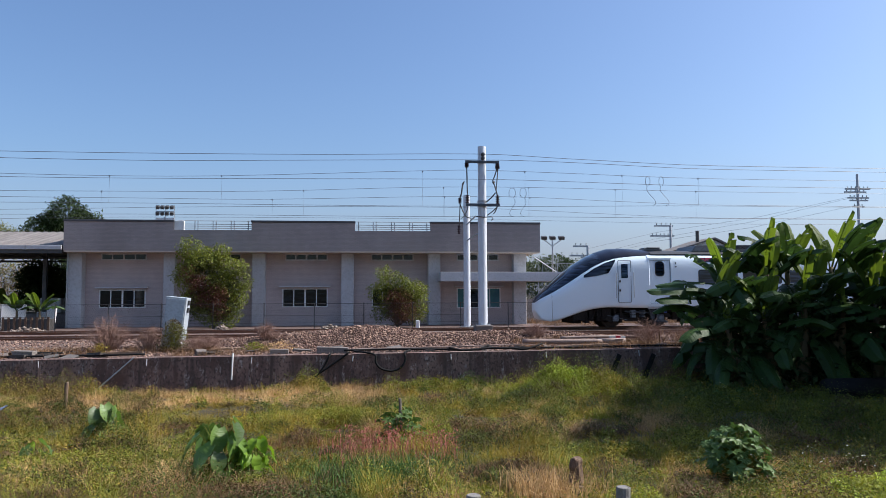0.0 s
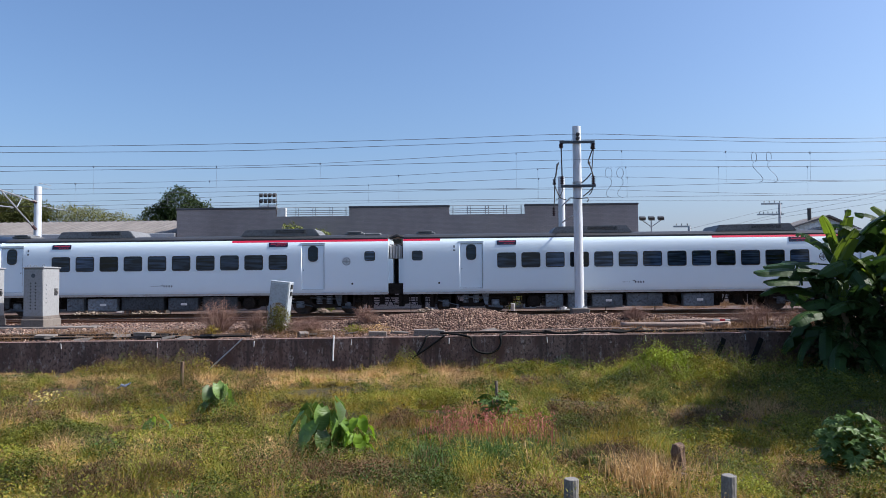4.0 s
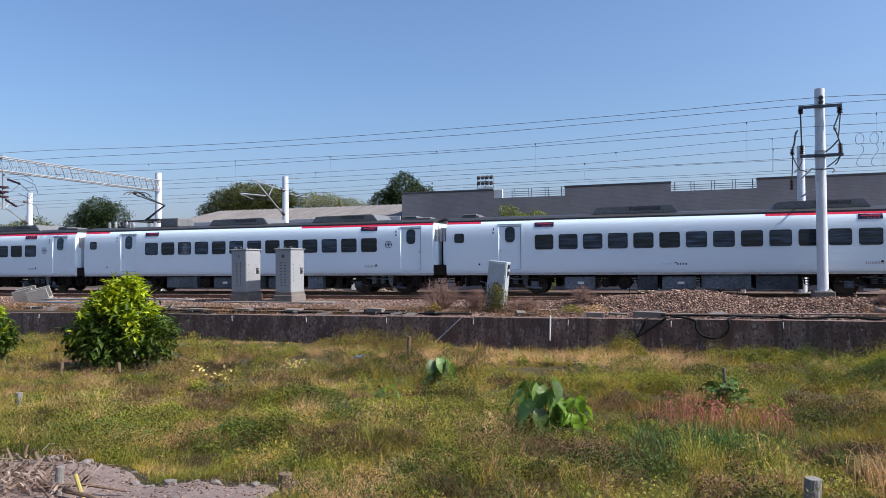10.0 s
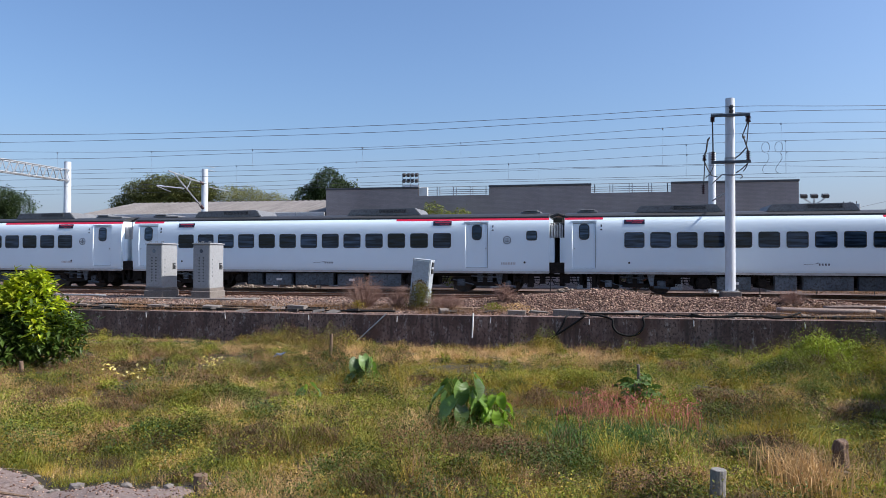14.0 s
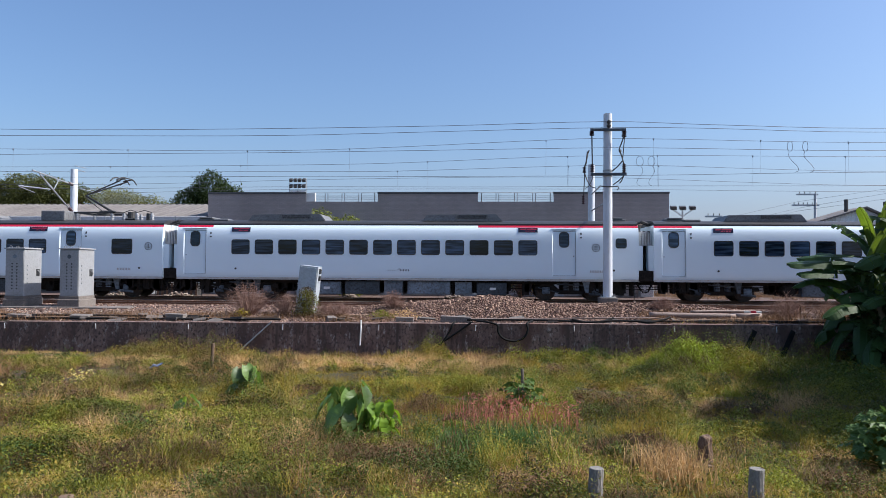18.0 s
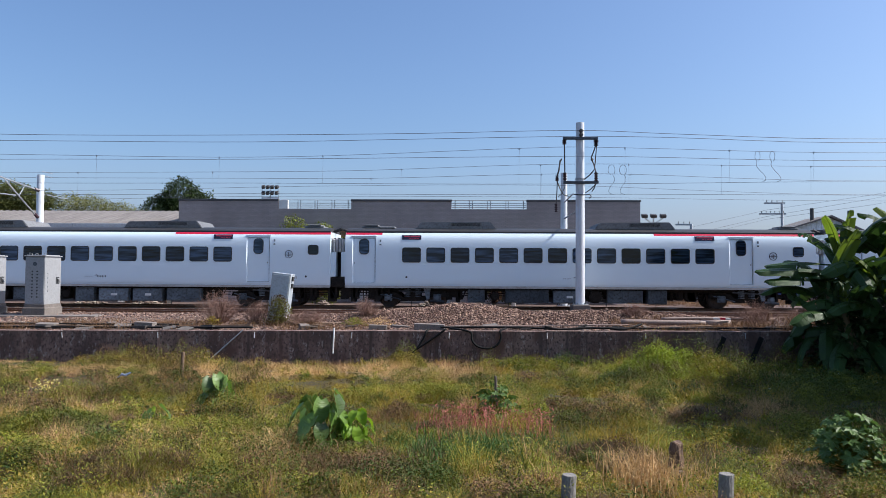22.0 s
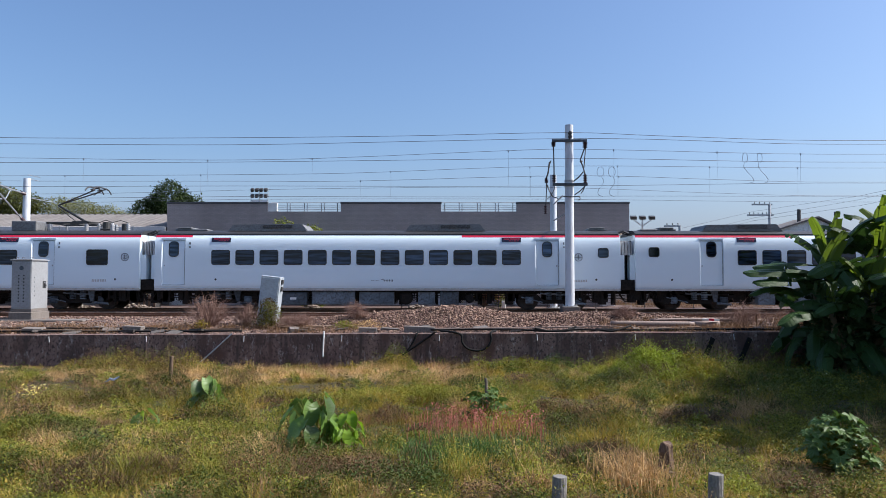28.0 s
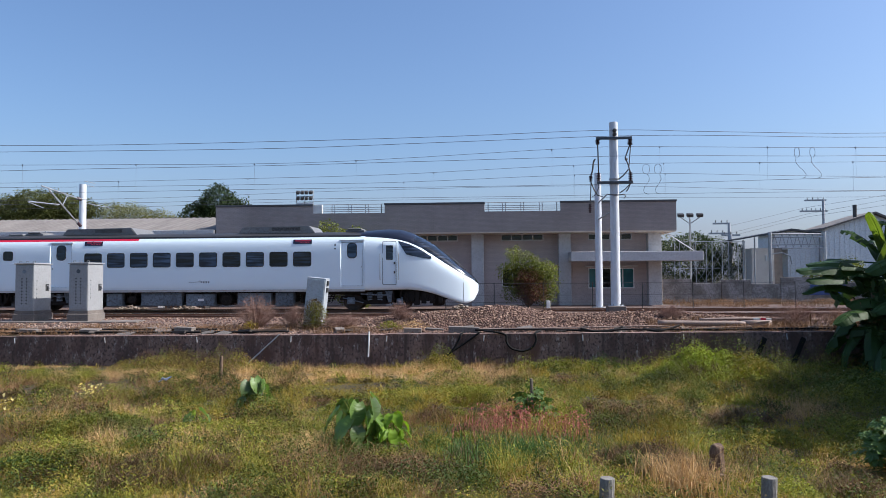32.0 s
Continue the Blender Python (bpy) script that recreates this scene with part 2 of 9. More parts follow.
# building and yard
def tiled(name, a, b, joint, tw, th, gap, rough=0.6):
    m, n, l, p = shader(name)
    co = n.new("ShaderNodeTexCoord")
    sep = n.new("ShaderNodeSeparateXYZ")
    l.new(co.outputs["Object"], sep.inputs[0])
    add = n.new("ShaderNodeMath")
    l.new(sep.outputs[0], add.inputs[0])
    l.new(sep.outputs[1], add.inputs[1])
    cmb = n.new("ShaderNodeCombineXYZ")
    l.new(add.outputs[0], cmb.inputs[0])
    l.new(sep.outputs[2], cmb.inputs[1])
    br = n.new("ShaderNodeTexBrick")
    br.offset = 0.5
    br.inputs["Color1"].default_value, br.inputs["Color2"].default_value, br.inputs["Mortar"].default_value = (*a, 1), (*b, 1), (*joint, 1)
    br.inputs["Scale"].default_value = 1.0
    br.inputs["Mortar Size"].default_value = gap
    br.inputs["Brick Width"].default_value, br.inputs["Row Height"].default_value = tw, th
    l.new(cmb.outputs[0], br.inputs["Vector"])
    f1, raw = noise_fac(n, l, 0.35, 5, 0.35, 0.7, (1, 1, 0.5))
    hs = n.new("ShaderNodeHueSaturation")
    mr = n.new("ShaderNodeMapRange")
    mr.inputs["To Min"].default_value, mr.inputs["To Max"].default_value = 0.82, 1.12
    l.new(f1, mr.inputs["Value"])
    l.new(mr.outputs["Result"], hs.inputs["Value"])
    l.new(br.outputs["Color"], hs.inputs["Color"])
    l.new(hs.outputs["Color"], p.inputs["Base Color"])
    p.inputs["Roughness"].default_value = rough
    return m


M["tile_grey"] = tiled("tile_grey", (0.35, 0.295, 0.275), (0.305, 0.26, 0.243), (0.24, 0.21, 0.195), 0.24, 0.07, 0.006)
M["tile_warm"] = tiled("tile_warm", (0.52, 0.43, 0.40), (0.47, 0.39, 0.365), (0.38, 0.32, 0.30), 0.24, 0.07, 0.006)
M["column_grey"] = surface("column_grey", (0.55, 0.545, 0.55), (0.48, 0.475, 0.48), (0.40, 0.39, 0.385), 0.8, 10, 0.7)
M["soffit"] = surface("soffit", (0.62, 0.52, 0.42), (0.55, 0.46, 0.37), None, 0.8, 10, 0.8)
M["coping"] = surface("coping", (0.06, 0.06, 0.065), (0.09, 0.09, 0.09), None, 0.8, 10, 0.6)
M["white_metal"] = surface("white_metal", (0.78, 0.78, 0.78), (0.68, 0.68, 0.68), (0.55, 0.52, 0.48), 1.0, 14, 0.4)
M["galvanised"] = surface("galvanised", (0.46, 0.47, 0.48), (0.36, 0.37, 0.38), (0.28, 0.27, 0.26), 1.2, 16, 0.45, metal=0.5)
M["pole_paint"] = surface("pole_paint", (0.66, 0.69, 0.73), (0.59, 0.62, 0.66), (0.52, 0.53, 0.55), 0.7, 9, 0.42, stretch=(1, 1, 0.25))
M["cabinet_grey"] = surface("cabinet_grey", (0.315, 0.32, 0.325), (0.28, 0.285, 0.29), (0.24, 0.235, 0.23), 1.2, 18, 0.5)
M["cabinet_pale"] = surface("cabinet_pale", (0.42, 0.46, 0.49), (0.37, 0.41, 0.44), (0.31, 0.33, 0.34), 1.0, 14, 0.5)
M["concrete"] = surface("concrete", (0.22, 0.19, 0.165), (0.155, 0.132, 0.115), (0.095, 0.08, 0.07), 1.1, 22, 0.9, bump=0.35)
M["dark_metal"] = surface("dark_metal", (0.05, 0.05, 0.05), (0.08, 0.075, 0.07), None, 2, 20, 0.5, metal=0.3)
M["wire"] = surface("wire", (0.06, 0.065, 0.075), (0.08, 0.08, 0.09), None, 2, 20, 0.5)
M["wire_pale"] = surface("wire_pale", (0.25, 0.27, 0.30), (0.2, 0.2, 0.22), None, 2, 20, 0.5, metal=0.4)
M["rust"] = surface("rust", (0.19, 0.085, 0.045), (0.12, 0.06, 0.04), (0.26, 0.14, 0.08), 2.5, 30, 0.85, bump=0.2)
M["roof_sheet"] = surface("roof_sheet", (0.50, 0.47, 0.43), (0.40, 0.36, 0.32), (0.30, 0.22, 0.17), 0.35, 6, 0.55, stretch=(1, 0.4, 1))
M["sheet_pale"] = surface("sheet_pale", (0.80, 0.81, 0.82), (0.70, 0.72, 0.74), (0.55, 0.54, 0.52), 0.4, 7, 0.55)
M["old_wall"] = surface("old_wall", (0.28, 0.265, 0.26), (0.15, 0.138, 0.13), (0.08, 0.072, 0.068), 1.3, 9, 0.9, bump=0.3, vary=0.3, lo=0.42, hi=0.58)
M["timber"] = surface("timber", (0.21, 0.135, 0.085), (0.13, 0.085, 0.055), (0.07, 0.045, 0.032), 3, 40, 0.85, bump=0.4, stretch=(1, 1, 0.2))
M["post_grey"] = surface("post_grey", (0.22, 0.20, 0.175), (0.13, 0.12, 0.11), (0.30, 0.28, 0.25), 4, 45, 0.9, bump=0.5, stretch=(1, 1, 0.35))
M["pipe_pvc"] = surface("pipe_pvc", (0.30, 0.22, 0.18), (0.22, 0.16, 0.13), (0.16, 0.11, 0.09), 1.5, 18, 0.6)
M["black_hose"] = surface("black_hose", (0.010, 0.010, 0.010), (0.018, 0.017, 0.016), None, 2, 20, 0.8, spec=0.15)
M["white_plain"] = surface("white_plain", (0.75, 0.75, 0.73), (0.62, 0.61, 0.58), None, 2, 20, 0.6)
M["bark_brown"] = surface("bark_brown", (0.15, 0.085, 0.05), (0.085, 0.05, 0.032), (0.24, 0.165, 0.11), 9, 60, 0.9, bump=0.7, stretch=(1, 1, 0.35))
M["bark"] = surface("bark", (0.14, 0.11, 0.085), (0.09, 0.07, 0.055), (0.20, 0.17, 0.14), 3, 25, 0.9, bump=0.4)


def retaining():
    """Old cast concrete, dark with runs of algae, pale spots where it flaked."""
    m, n, l, p = shader("retaining_concrete")
    f1, _ = noise_fac(n, l, 1.1, 7, 0.42, 0.58, (1, 1, 0.7), 0.7)
    col = ramp_mix(n, l, f1, (0.115, 0.068, 0.055), (0.24, 0.152, 0.122))
    f2, raw = noise_fac(n, l, 3.4, 8, 0.555, 0.60, (1.3, 1, 0.6), 0.85)
    col = ramp_mix(n, l, f2, col, (0.40, 0.335, 0.30))
    f4, _ = noise_fac(n, l, 14, 5, 0.5, 0.62, (1, 1, 0.7))
    col = ramp_mix(n, l, f4, col, (0.07, 0.046, 0.038))
    f5, _ = noise_fac(n, l, 0.9, 3, 0.55, 0.68, (1.5, 1, 0.6))
    col = ramp_mix(n, l, f5, col, (0.12, 0.065, 0.05))
    f3, _ = noise_fac(n, l, 1.6, 4, 0.5, 0.7, (2.2, 1, 0.12))
    col = ramp_mix(n, l, f3, col, (0.075, 0.05, 0.042))
    l.new(col, p.inputs["Base Color"])
    p.inputs["Roughness"].default_value = 0.92
    bn = n.new("ShaderNodeBump")
    bn.inputs["Strength"].default_value = 0.8
    bn.inputs["Distance"].default_value = 0.02
    l.new(raw, bn.inputs["Height"])
    l.new(bn.outputs[0], p.inputs["Normal"])
    return m


M["retaining"] = retaining()


def earth():
    m, n, l, p = shader("earth")
    f1, _ = noise_fac(n, l, 0.35, 6, 0.40, 0.62)
    col = ramp_mix(n, l, f1, (0.030, 0.024, 0.009), (0.055, 0.036, 0.016))
    f2, raw = noise_fac(n, l, 7, 5, 0.42, 0.65)
    col = ramp_mix(n, l, f2, col, (0.024, 0.020, 0.010))
    l.new(col, p.inputs["Base Color"])
    p.inputs["Roughness"].default_value = 0.95
    bn = n.new("ShaderNodeBump")
    bn.inputs["Strength"].default_value = 0.6
    bn.inputs["Distance"].default_value = 0.05
    l.new(raw, bn.inputs["Height"])
    l.new(bn.outputs[0], p.inputs["Normal"])
    return m


M["earth"] = earth()
M["ballast_bed"] = surface("ballast_bed", (0.12, 0.075, 0.06), (0.07, 0.046, 0.038), (0.20, 0.135, 0.108), 1.2, 14, 0.95, bump=0.8)


def stones(name, a, b, c):
    m, n, l, p = shader(name)
    g = n.new("ShaderNodeNewGeometry")
    cr = n.new("ShaderNodeValToRGB")
    e = cr.color_ramp.elements
    e[0].color, e[1].color = (*a, 1), (*c, 1)
    mid = e.new(0.55)
    mid.color = (*b, 1)
    l.new(g.outputs["Random Per Island"], cr.inputs[0])
    f1, _ = noise_fac(n, l, 0.9, 4, 0.35, 0.65)
    col = ramp_mix(n, l, f1, cr.outputs["Color"], (0.20, 0.13, 0.10))
    l.new(cr.outputs["Color"], p.inputs["Base Color"])
    p.inputs["Roughness"].default_value = 0.9
    return m


M["ballast"] = stones("ballast", (0.05, 0.026, 0.021), (0.19, 0.11, 0.08), (0.42, 0.285, 0.205))
M["gravel_pale"] = stones("gravel_pale", (0.10, 0.075, 0.06), (0.24, 0.185, 0.145), (0.42, 0.36, 0.29))

M["frame_brown"] = surface("frame_brown", (0.20, 0.175, 0.16), (0.15, 0.13, 0.12), None, 3, 20, 0.6)
M["teal_glass"] = surface("teal_glass", (0.05, 0.17, 0.18), (0.03, 0.10, 0.12), None, 1.5, 8, 0.12)
M["roof_old"] = surface("roof_old", (0.19, 0.17, 0.15), (0.115, 0.098, 0.086), (0.25, 0.225, 0.205), 0.9, 12, 0.75, bump=0.1, stretch=(3, 0.4, 1))
M["beige_wall"] = surface("beige_wall", (0.80, 0.74, 0.66), (0.70, 0.64, 0.57), (0.55, 0.49, 0.43), 0.8, 14, 0.85)
M["tarp_blue"] = surface("tarp_blue", (0.03, 0.06, 0.20), (0.05, 0.09, 0.26), None, 2, 18, 0.5)
M["cover_dark"] = surface("cover_dark", (0.115, 0.10, 0.09), (0.07, 0.058, 0.05), (0.16, 0.145, 0.13), 3.0, 24, 0.95, bump=0.3, vary=0.4)
M["trough_grey"] = surface("trough_grey", (0.36, 0.335, 0.305), (0.27, 0.25, 0.225), (0.18, 0.165, 0.15), 2.0, 20, 0.9, bump=0.3)
M["portal_grey"] = surface("portal_grey", (0.34, 0.35, 0.36), (0.27, 0.28, 0.29), (0.2, 0.19, 0.18), 1.2, 14, 0.55)

# ---- ground, yard and retaining wall ----
RAIL_Z, SIDE_Y, MAIN_Y, WALL_Y = 1.25, 27.9, 31.92, 21.7
CAR_PITCH = 20.5


def field_z(x, y):
    """Uneven field below the wall."""
    h = 0.10 * noise.noise((x * 0.35, y * 0.35, 0.3)) + 0.05 * noise.noise((x * 1.1, y * 1.1, 4.2))
    h += 0.085 * noise.noise((x * 0.85, y * 0.85, 9.1))
    h += 0.34 * math.exp(-((x - 5.7) / 1.6) ** 2 - ((y - 19.2) / 1.1) ** 2)
    return h


def wall_top(x):
    return 0.99 + 0.0055 * max(-40.0, min(20.0, x))


def yard_z(x, y):
    """Ballast and tipped stone above the wall."""
    s = min(1.0, max(0.0, (y - 22.0) / 4.3))
    h = (wall_top(x) - 0.03) * (1 - s) + 1.155 * s
    if y > 34:
        h = 1.155 - 0.13 * min(1, (y - 34) / 3)
    h += 0.025 * noise.noise((x * 0.8, y * 0.8, 1.0)) + 0.03 * noise.noise((x * 2.6, y * 2.6, 7.0)) * (1 if y < 26.6 else 0)
    for cx, cy, rx, ry, top in ((0.5, 25.0, 1.5, 1.2, 0.36), (-1.6, 25.0, 1.9, 1.2, 0.30), (3.6, 25.3, 2.6, 1.1, 0.20), (6.6, 25.6, 2.6, 1.0, 0.16), (-4.6, 25.2, 2.2, 1.2, 0.10)):
        h += top * math.exp(-(((x - cx) / rx) ** 2 + ((y - cy) / ry) ** 2) ** 1.3)
    return h


def sheet(name, xs, ys, height, material, smooth=True):
    verts = [(x, y, height(x, y)) for y in ys for x in xs]
    w = len(xs)
    faces = [(j * w + i, j * w + i + 1, (j + 1) * w + i + 1, (j + 1) * w + i) for j in range(len(ys) - 1) for i in range(w - 1)]
    return from_lists(name, verts, faces, material, None, smooth)


def ground_z(x, y):
    if y < 21.85:
        near = max(0.0, min(1.0, (60 - abs(x)) / 20))
        return field_z(x, y) * near - 0.02
    return 0.9


far = [-2500, -1200, -600, -300, -150, -90, -60]
xs = far + [-45 + 0.5 * i for i in range(0, 150)] + [-f for f in far[::-1]]
ys = [-2500, -900, -300, -100, -40, -15, 0, 3] + [4.5 + 0.4 * i for i in range(0, 43)] + [21.75, 21.86, 22.5, 30, 45, 70, 120, 300, 900, 2500]
ground = tagged(sheet("ground", xs, ys, ground_z, M["earth"]), "weedy earth field that reaches to the horizon", "ground", kind="structure")

xs = [-60 + 0.4 * i for i in range(0, 251)]
ys = [21.95 + 0.27 * i for i in range(0, 46)] + [34.5, 36, 38, 41.5]
yard = tagged(sheet("ballast_bed", xs, ys, yard_z, M["ballast_bed"]), "brown stone ballast bed carrying the tracks", "ballast", kind="structure")



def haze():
    """Thin glowing lavender haze low over the horizon, denser towards the ground, faintly streaked."""
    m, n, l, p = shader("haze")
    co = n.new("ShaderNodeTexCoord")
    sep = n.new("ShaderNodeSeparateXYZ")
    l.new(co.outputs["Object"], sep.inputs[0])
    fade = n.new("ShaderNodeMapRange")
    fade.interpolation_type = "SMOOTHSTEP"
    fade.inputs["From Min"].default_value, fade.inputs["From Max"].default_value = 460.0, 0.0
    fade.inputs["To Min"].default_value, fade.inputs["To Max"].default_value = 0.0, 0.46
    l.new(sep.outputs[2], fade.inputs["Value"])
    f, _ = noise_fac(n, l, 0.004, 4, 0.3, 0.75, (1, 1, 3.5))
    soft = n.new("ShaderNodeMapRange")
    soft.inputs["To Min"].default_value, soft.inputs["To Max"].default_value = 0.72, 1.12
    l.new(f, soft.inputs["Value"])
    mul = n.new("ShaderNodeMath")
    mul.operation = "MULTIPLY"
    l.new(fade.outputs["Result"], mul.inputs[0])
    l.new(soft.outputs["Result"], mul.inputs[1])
    # painted haze light: the sheet glows by itself in front of the sky
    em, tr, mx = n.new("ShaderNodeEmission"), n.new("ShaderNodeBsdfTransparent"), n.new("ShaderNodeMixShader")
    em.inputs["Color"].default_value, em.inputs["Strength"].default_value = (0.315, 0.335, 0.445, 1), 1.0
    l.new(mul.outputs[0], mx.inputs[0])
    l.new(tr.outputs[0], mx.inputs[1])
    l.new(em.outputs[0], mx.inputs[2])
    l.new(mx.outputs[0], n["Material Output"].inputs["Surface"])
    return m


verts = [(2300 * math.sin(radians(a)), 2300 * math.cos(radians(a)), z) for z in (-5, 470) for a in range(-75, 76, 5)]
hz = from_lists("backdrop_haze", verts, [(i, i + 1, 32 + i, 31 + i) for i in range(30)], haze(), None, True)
tagged(hz, "added glowing sheet that paints thin lavender haze low over the horizon", "haze", kind="structure")

retaining_wall = thing("wall_retaining", (0, WALL_Y, 0), "old dark cast concrete retaining wall below the tracks", "wall", kind="structure")
x = -44.6
k = 0
while x < 19:
    bm = bmesh.new()
    z1 = wall_top(x + 1.47)
    off = 0.002 * math.sin(k * 2.3)
    vs = box(bm, x + 0.0015, x + 2.9485, off, 0.34, -0.4, z1, 0.004)
    part("wall_panel", bm, M["retaining"], retaining_wall)
    bm = bmesh.new()
    rod(bm, (x + 0.02, -0.05 + off, z1 - 0.22), (x + 0.02 + 0.02 * math.sin(k), -0.05 + off, z1 - 0.05), 0.014, seg=8)
    part("drain_stub", bm, M["column_grey"], retaining_wall, "short grey plastic drain stub")
    x += 2.95
    k += 1
bm = bmesh.new()
rod(bm, (-3.83, -0.06, 0.30), (-3.80, -0.06, 1.06), 0.024, seg=8)
part("drain_pipe", bm, M["white_plain"], retaining_wall, "white plastic drain pipe")
bm = bmesh.new()
tube(bm, [(-7.70, -0.16, -0.05), (-7.1, -0.11, 0.50), (-6.58, -0.05, 0.98)], 0.022, 8)
part("drain_pipe", bm, M["galvanised"], retaining_wall, "slanting grey pipe leaning on the wall")

# ---- tracks ----
RAIL = [(-0.065, -0.15), (0.065, -0.15), (0.065, -0.135), (0.012, -0.11), (0.010, -0.04), (0.035, -0.03), (0.035, 0.0), (-0.035, 0.0), (-0.035, -0.03), (-0.010, -0.04), (-0.012, -0.11), (-0.065, -0.135)]


def track(name, yc, label):
    t = thing(name, (0, yc, RAIL_Z), label, "railway track", kind="structure")
    for s in (-0.5335, 0.5335):
        bm = bmesh.new()
        prism(bm, [(y + s, z) for y, z in RAIL], -300, 300)
        part("rail", bm, M["rust"], t, "rusty steel rail")
        bm = bmesh.new()
        prism(bm, [(s - 0.022, 0.001), (s + 0.022, 0.001), (s + 0.022, 0.004), (s - 0.022, 0.004)], -300, 300)
        part("running_surface", bm, M["tread"], t, "worn bright rail head")
    verts, faces = [], []
    for i in range(-75, 45):
        x0, b = i * 0.62, len(verts)
        for dx, w, z in ((0.13, 1.0, -0.32), (0.11, 0.98, -0.15)):
            verts += [(x0 - dx, -w, z), (x0 + dx, -w, z), (x0 + dx, w, z), (x0 - dx, w, z)]
        faces += [(b + 4, b + 5, b + 6, b + 7)] + [(b + q, b + (q + 1) % 4, b + 4 + (q + 1) % 4, b + 4 + q) for q in range(4)]
    so = from_lists("sleepers", verts, faces, M["concrete"], t)
    tagged(so, "grey concrete sleepers half buried in ballast", kind="stuff")
    return t


track("track_1", SIDE_Y, "rusty siding track on stone ballast")
track("track_2", MAIN_Y, "main railway track on stone ballast")

# ---- station building ----
BASE = 1.02
bld = thing("station_building", (0, 40, 0), "long flat-roofed station building clad in grey-brown tiles", "building")
bm = bmesh.new()
box(bm, -15.75, 9.3, 1.5, 12, BASE - 0.3, 5.3)
part("wall", bm, M["tile_warm"], bld, "warm grey tiled wall")
for x0, x1, top in ((-15.9, -10.25, 6.74), (-10.25, -6.13, 6.31), (-6.13, -0.5, 6.74), (-0.5, 3.72, 6.31), (3.72, 10.0, 6.74)):
    bm = bmesh.new()
    box(bm, x0, x1, 0.0, 0.28, 5.18, top)
    part("fascia", bm, M["tile_grey"], bld, "grey tiled roof parapet")
for b in ((9.72, 10.0, 0.28, 12.3), (-15.9, -15.62, 0.28, 12.3), (-15.62, 9.72, 12.02, 12.3)):
    bm = bmesh.new()
    box(bm, *b, 5.18, 6.74)
    part("fascia", bm, M["tile_grey"], bld, "grey tiled roof parapet")
bm = bmesh.new()
box(bm, -15.6, 9.7, 0.3, 12.0, 5.19, 5.9)
part("roof", bm, M["concrete"], bld, "flat concrete roof")
bm = bmesh.new()
box(bm, -15.88, 9.98, 0.02, 1.48, 5.10, 5.176)
box(bm, 9.32, 9.98, 1.5, 12.2, 5.10, 5.176)
part("soffit", bm, M["soffit"], bld, "pale soffit under the parapet")
for x0, x1 in ((-15.93, -10.23), (-6.15, -0.48), (3.70, 10.03)):
    bm = bmesh.new()
    box(bm, x0, x1, -0.05, 0.33, 6.742, 6.85, 0.012)
    part("coping", bm, M["coping"], bld, "dark parapet coping")
for x0, x1 in ((-10.1, -6.15), (-0.48, 3.70)):
    bm = bmesh.new()
    for z in (6.42, 6.53, 6.64, 6.82):
        rod(bm, (x0, 0.14, z), (x1, 0.14, z), 0.018, seg=6)
    n = 5
    for i in range(n):
        xx = x0 + 0.05 + (x1 - x0 - 0.1) * i / (n - 1)
        for d in ((-0.13, 0.13) if i == 0 or i == n - 1 else (-0.08, 0.08)):
            rod(bm, (xx + d if 0 < i < n - 1 else xx + abs(d) * (1 if i == 0 else -1), 0.14, 6.3), (xx + d if 0 < i < n - 1 else xx + abs(d) * (1 if i == 0 else -1), 0.14, 6.82), 0.022, seg=6)
    part("railing", bm, M["galvanised"], bld, "steel tube railing in the parapet gap")
bm = bmesh.new()
box(bm, -10.22, -9.72, 0.02, 0.26, 6.312, 6.80, 0.01)
part("parapet_box", bm, M["white_plain"], bld, "white box beside the railing")
for x0, x1 in ((-16.07, -15.25), (-11.03, -10.37), (-6.25, -5.48), (-1.31, -0.55), (3.64, 4.39), (8.62, 9.42)):
    bm = bmesh.new()
    box(bm, x0 + 0.03, x1 - 0.03, 0.95, 1.62, BASE - 0.3, 5.10, 0.02)
    part("column", bm, M["column_grey"], bld, "pale grey column")


def house_window(x0, x1, z0, z1, panes, y=1.5, teal=False, sill=True):
    w = put("window", mesh_of(bmesh.new(), "window"), None, bld, ((x0 + x1) / 2, y, (z0 + z1) / 2))
    bm = bmesh.new()
    hw, hh = (x1 - x0) / 2, (z1 - z0) / 2
    frame_ring(bm, [(-hw, -hh), (hw, -hh), (hw, hh), (-hw, hh)], [(-hw + 0.06, -hh + 0.06), (hw - 0.06, -hh + 0.06), (hw - 0.06, hh - 0.06), (-hw + 0.06, hh - 0.06)], -0.05, 0.03)
    for i in range(1, panes):
        xx = -hw + 2 * hw * i / panes
        ww = 0.045 if i * 2 == panes else 0.028
        box(bm, xx - ww, xx + ww, -0.045, 0.03, -hh + 0.058, hh - 0.058)
    w.data = mesh_of(bm, "window")
    w.data.materials.append(M["white_metal" if sill else "column_grey"])
    for i in range(panes):
        bm = bmesh.new()
        a, b = -hw + 2 * hw * i / panes + 0.03, -hw + 2 * hw * (i + 1) / panes - 0.03
        box(bm, a, b, -0.028, -0.02, -hh + 0.05, hh - 0.05)
        part("pane", bm, M["teal_glass" if teal and i != 1 else "house_glass"], w)
    if sill:
        bm = bmesh.new()
        box(bm, -hw - 0.15, hw + 0.15, -0.32, -0.002, hh + 0.06, hh + 0.13, 0.01)
        part("lintel", bm, M["column_grey"], w, "thin concrete hood over the window")
    return w


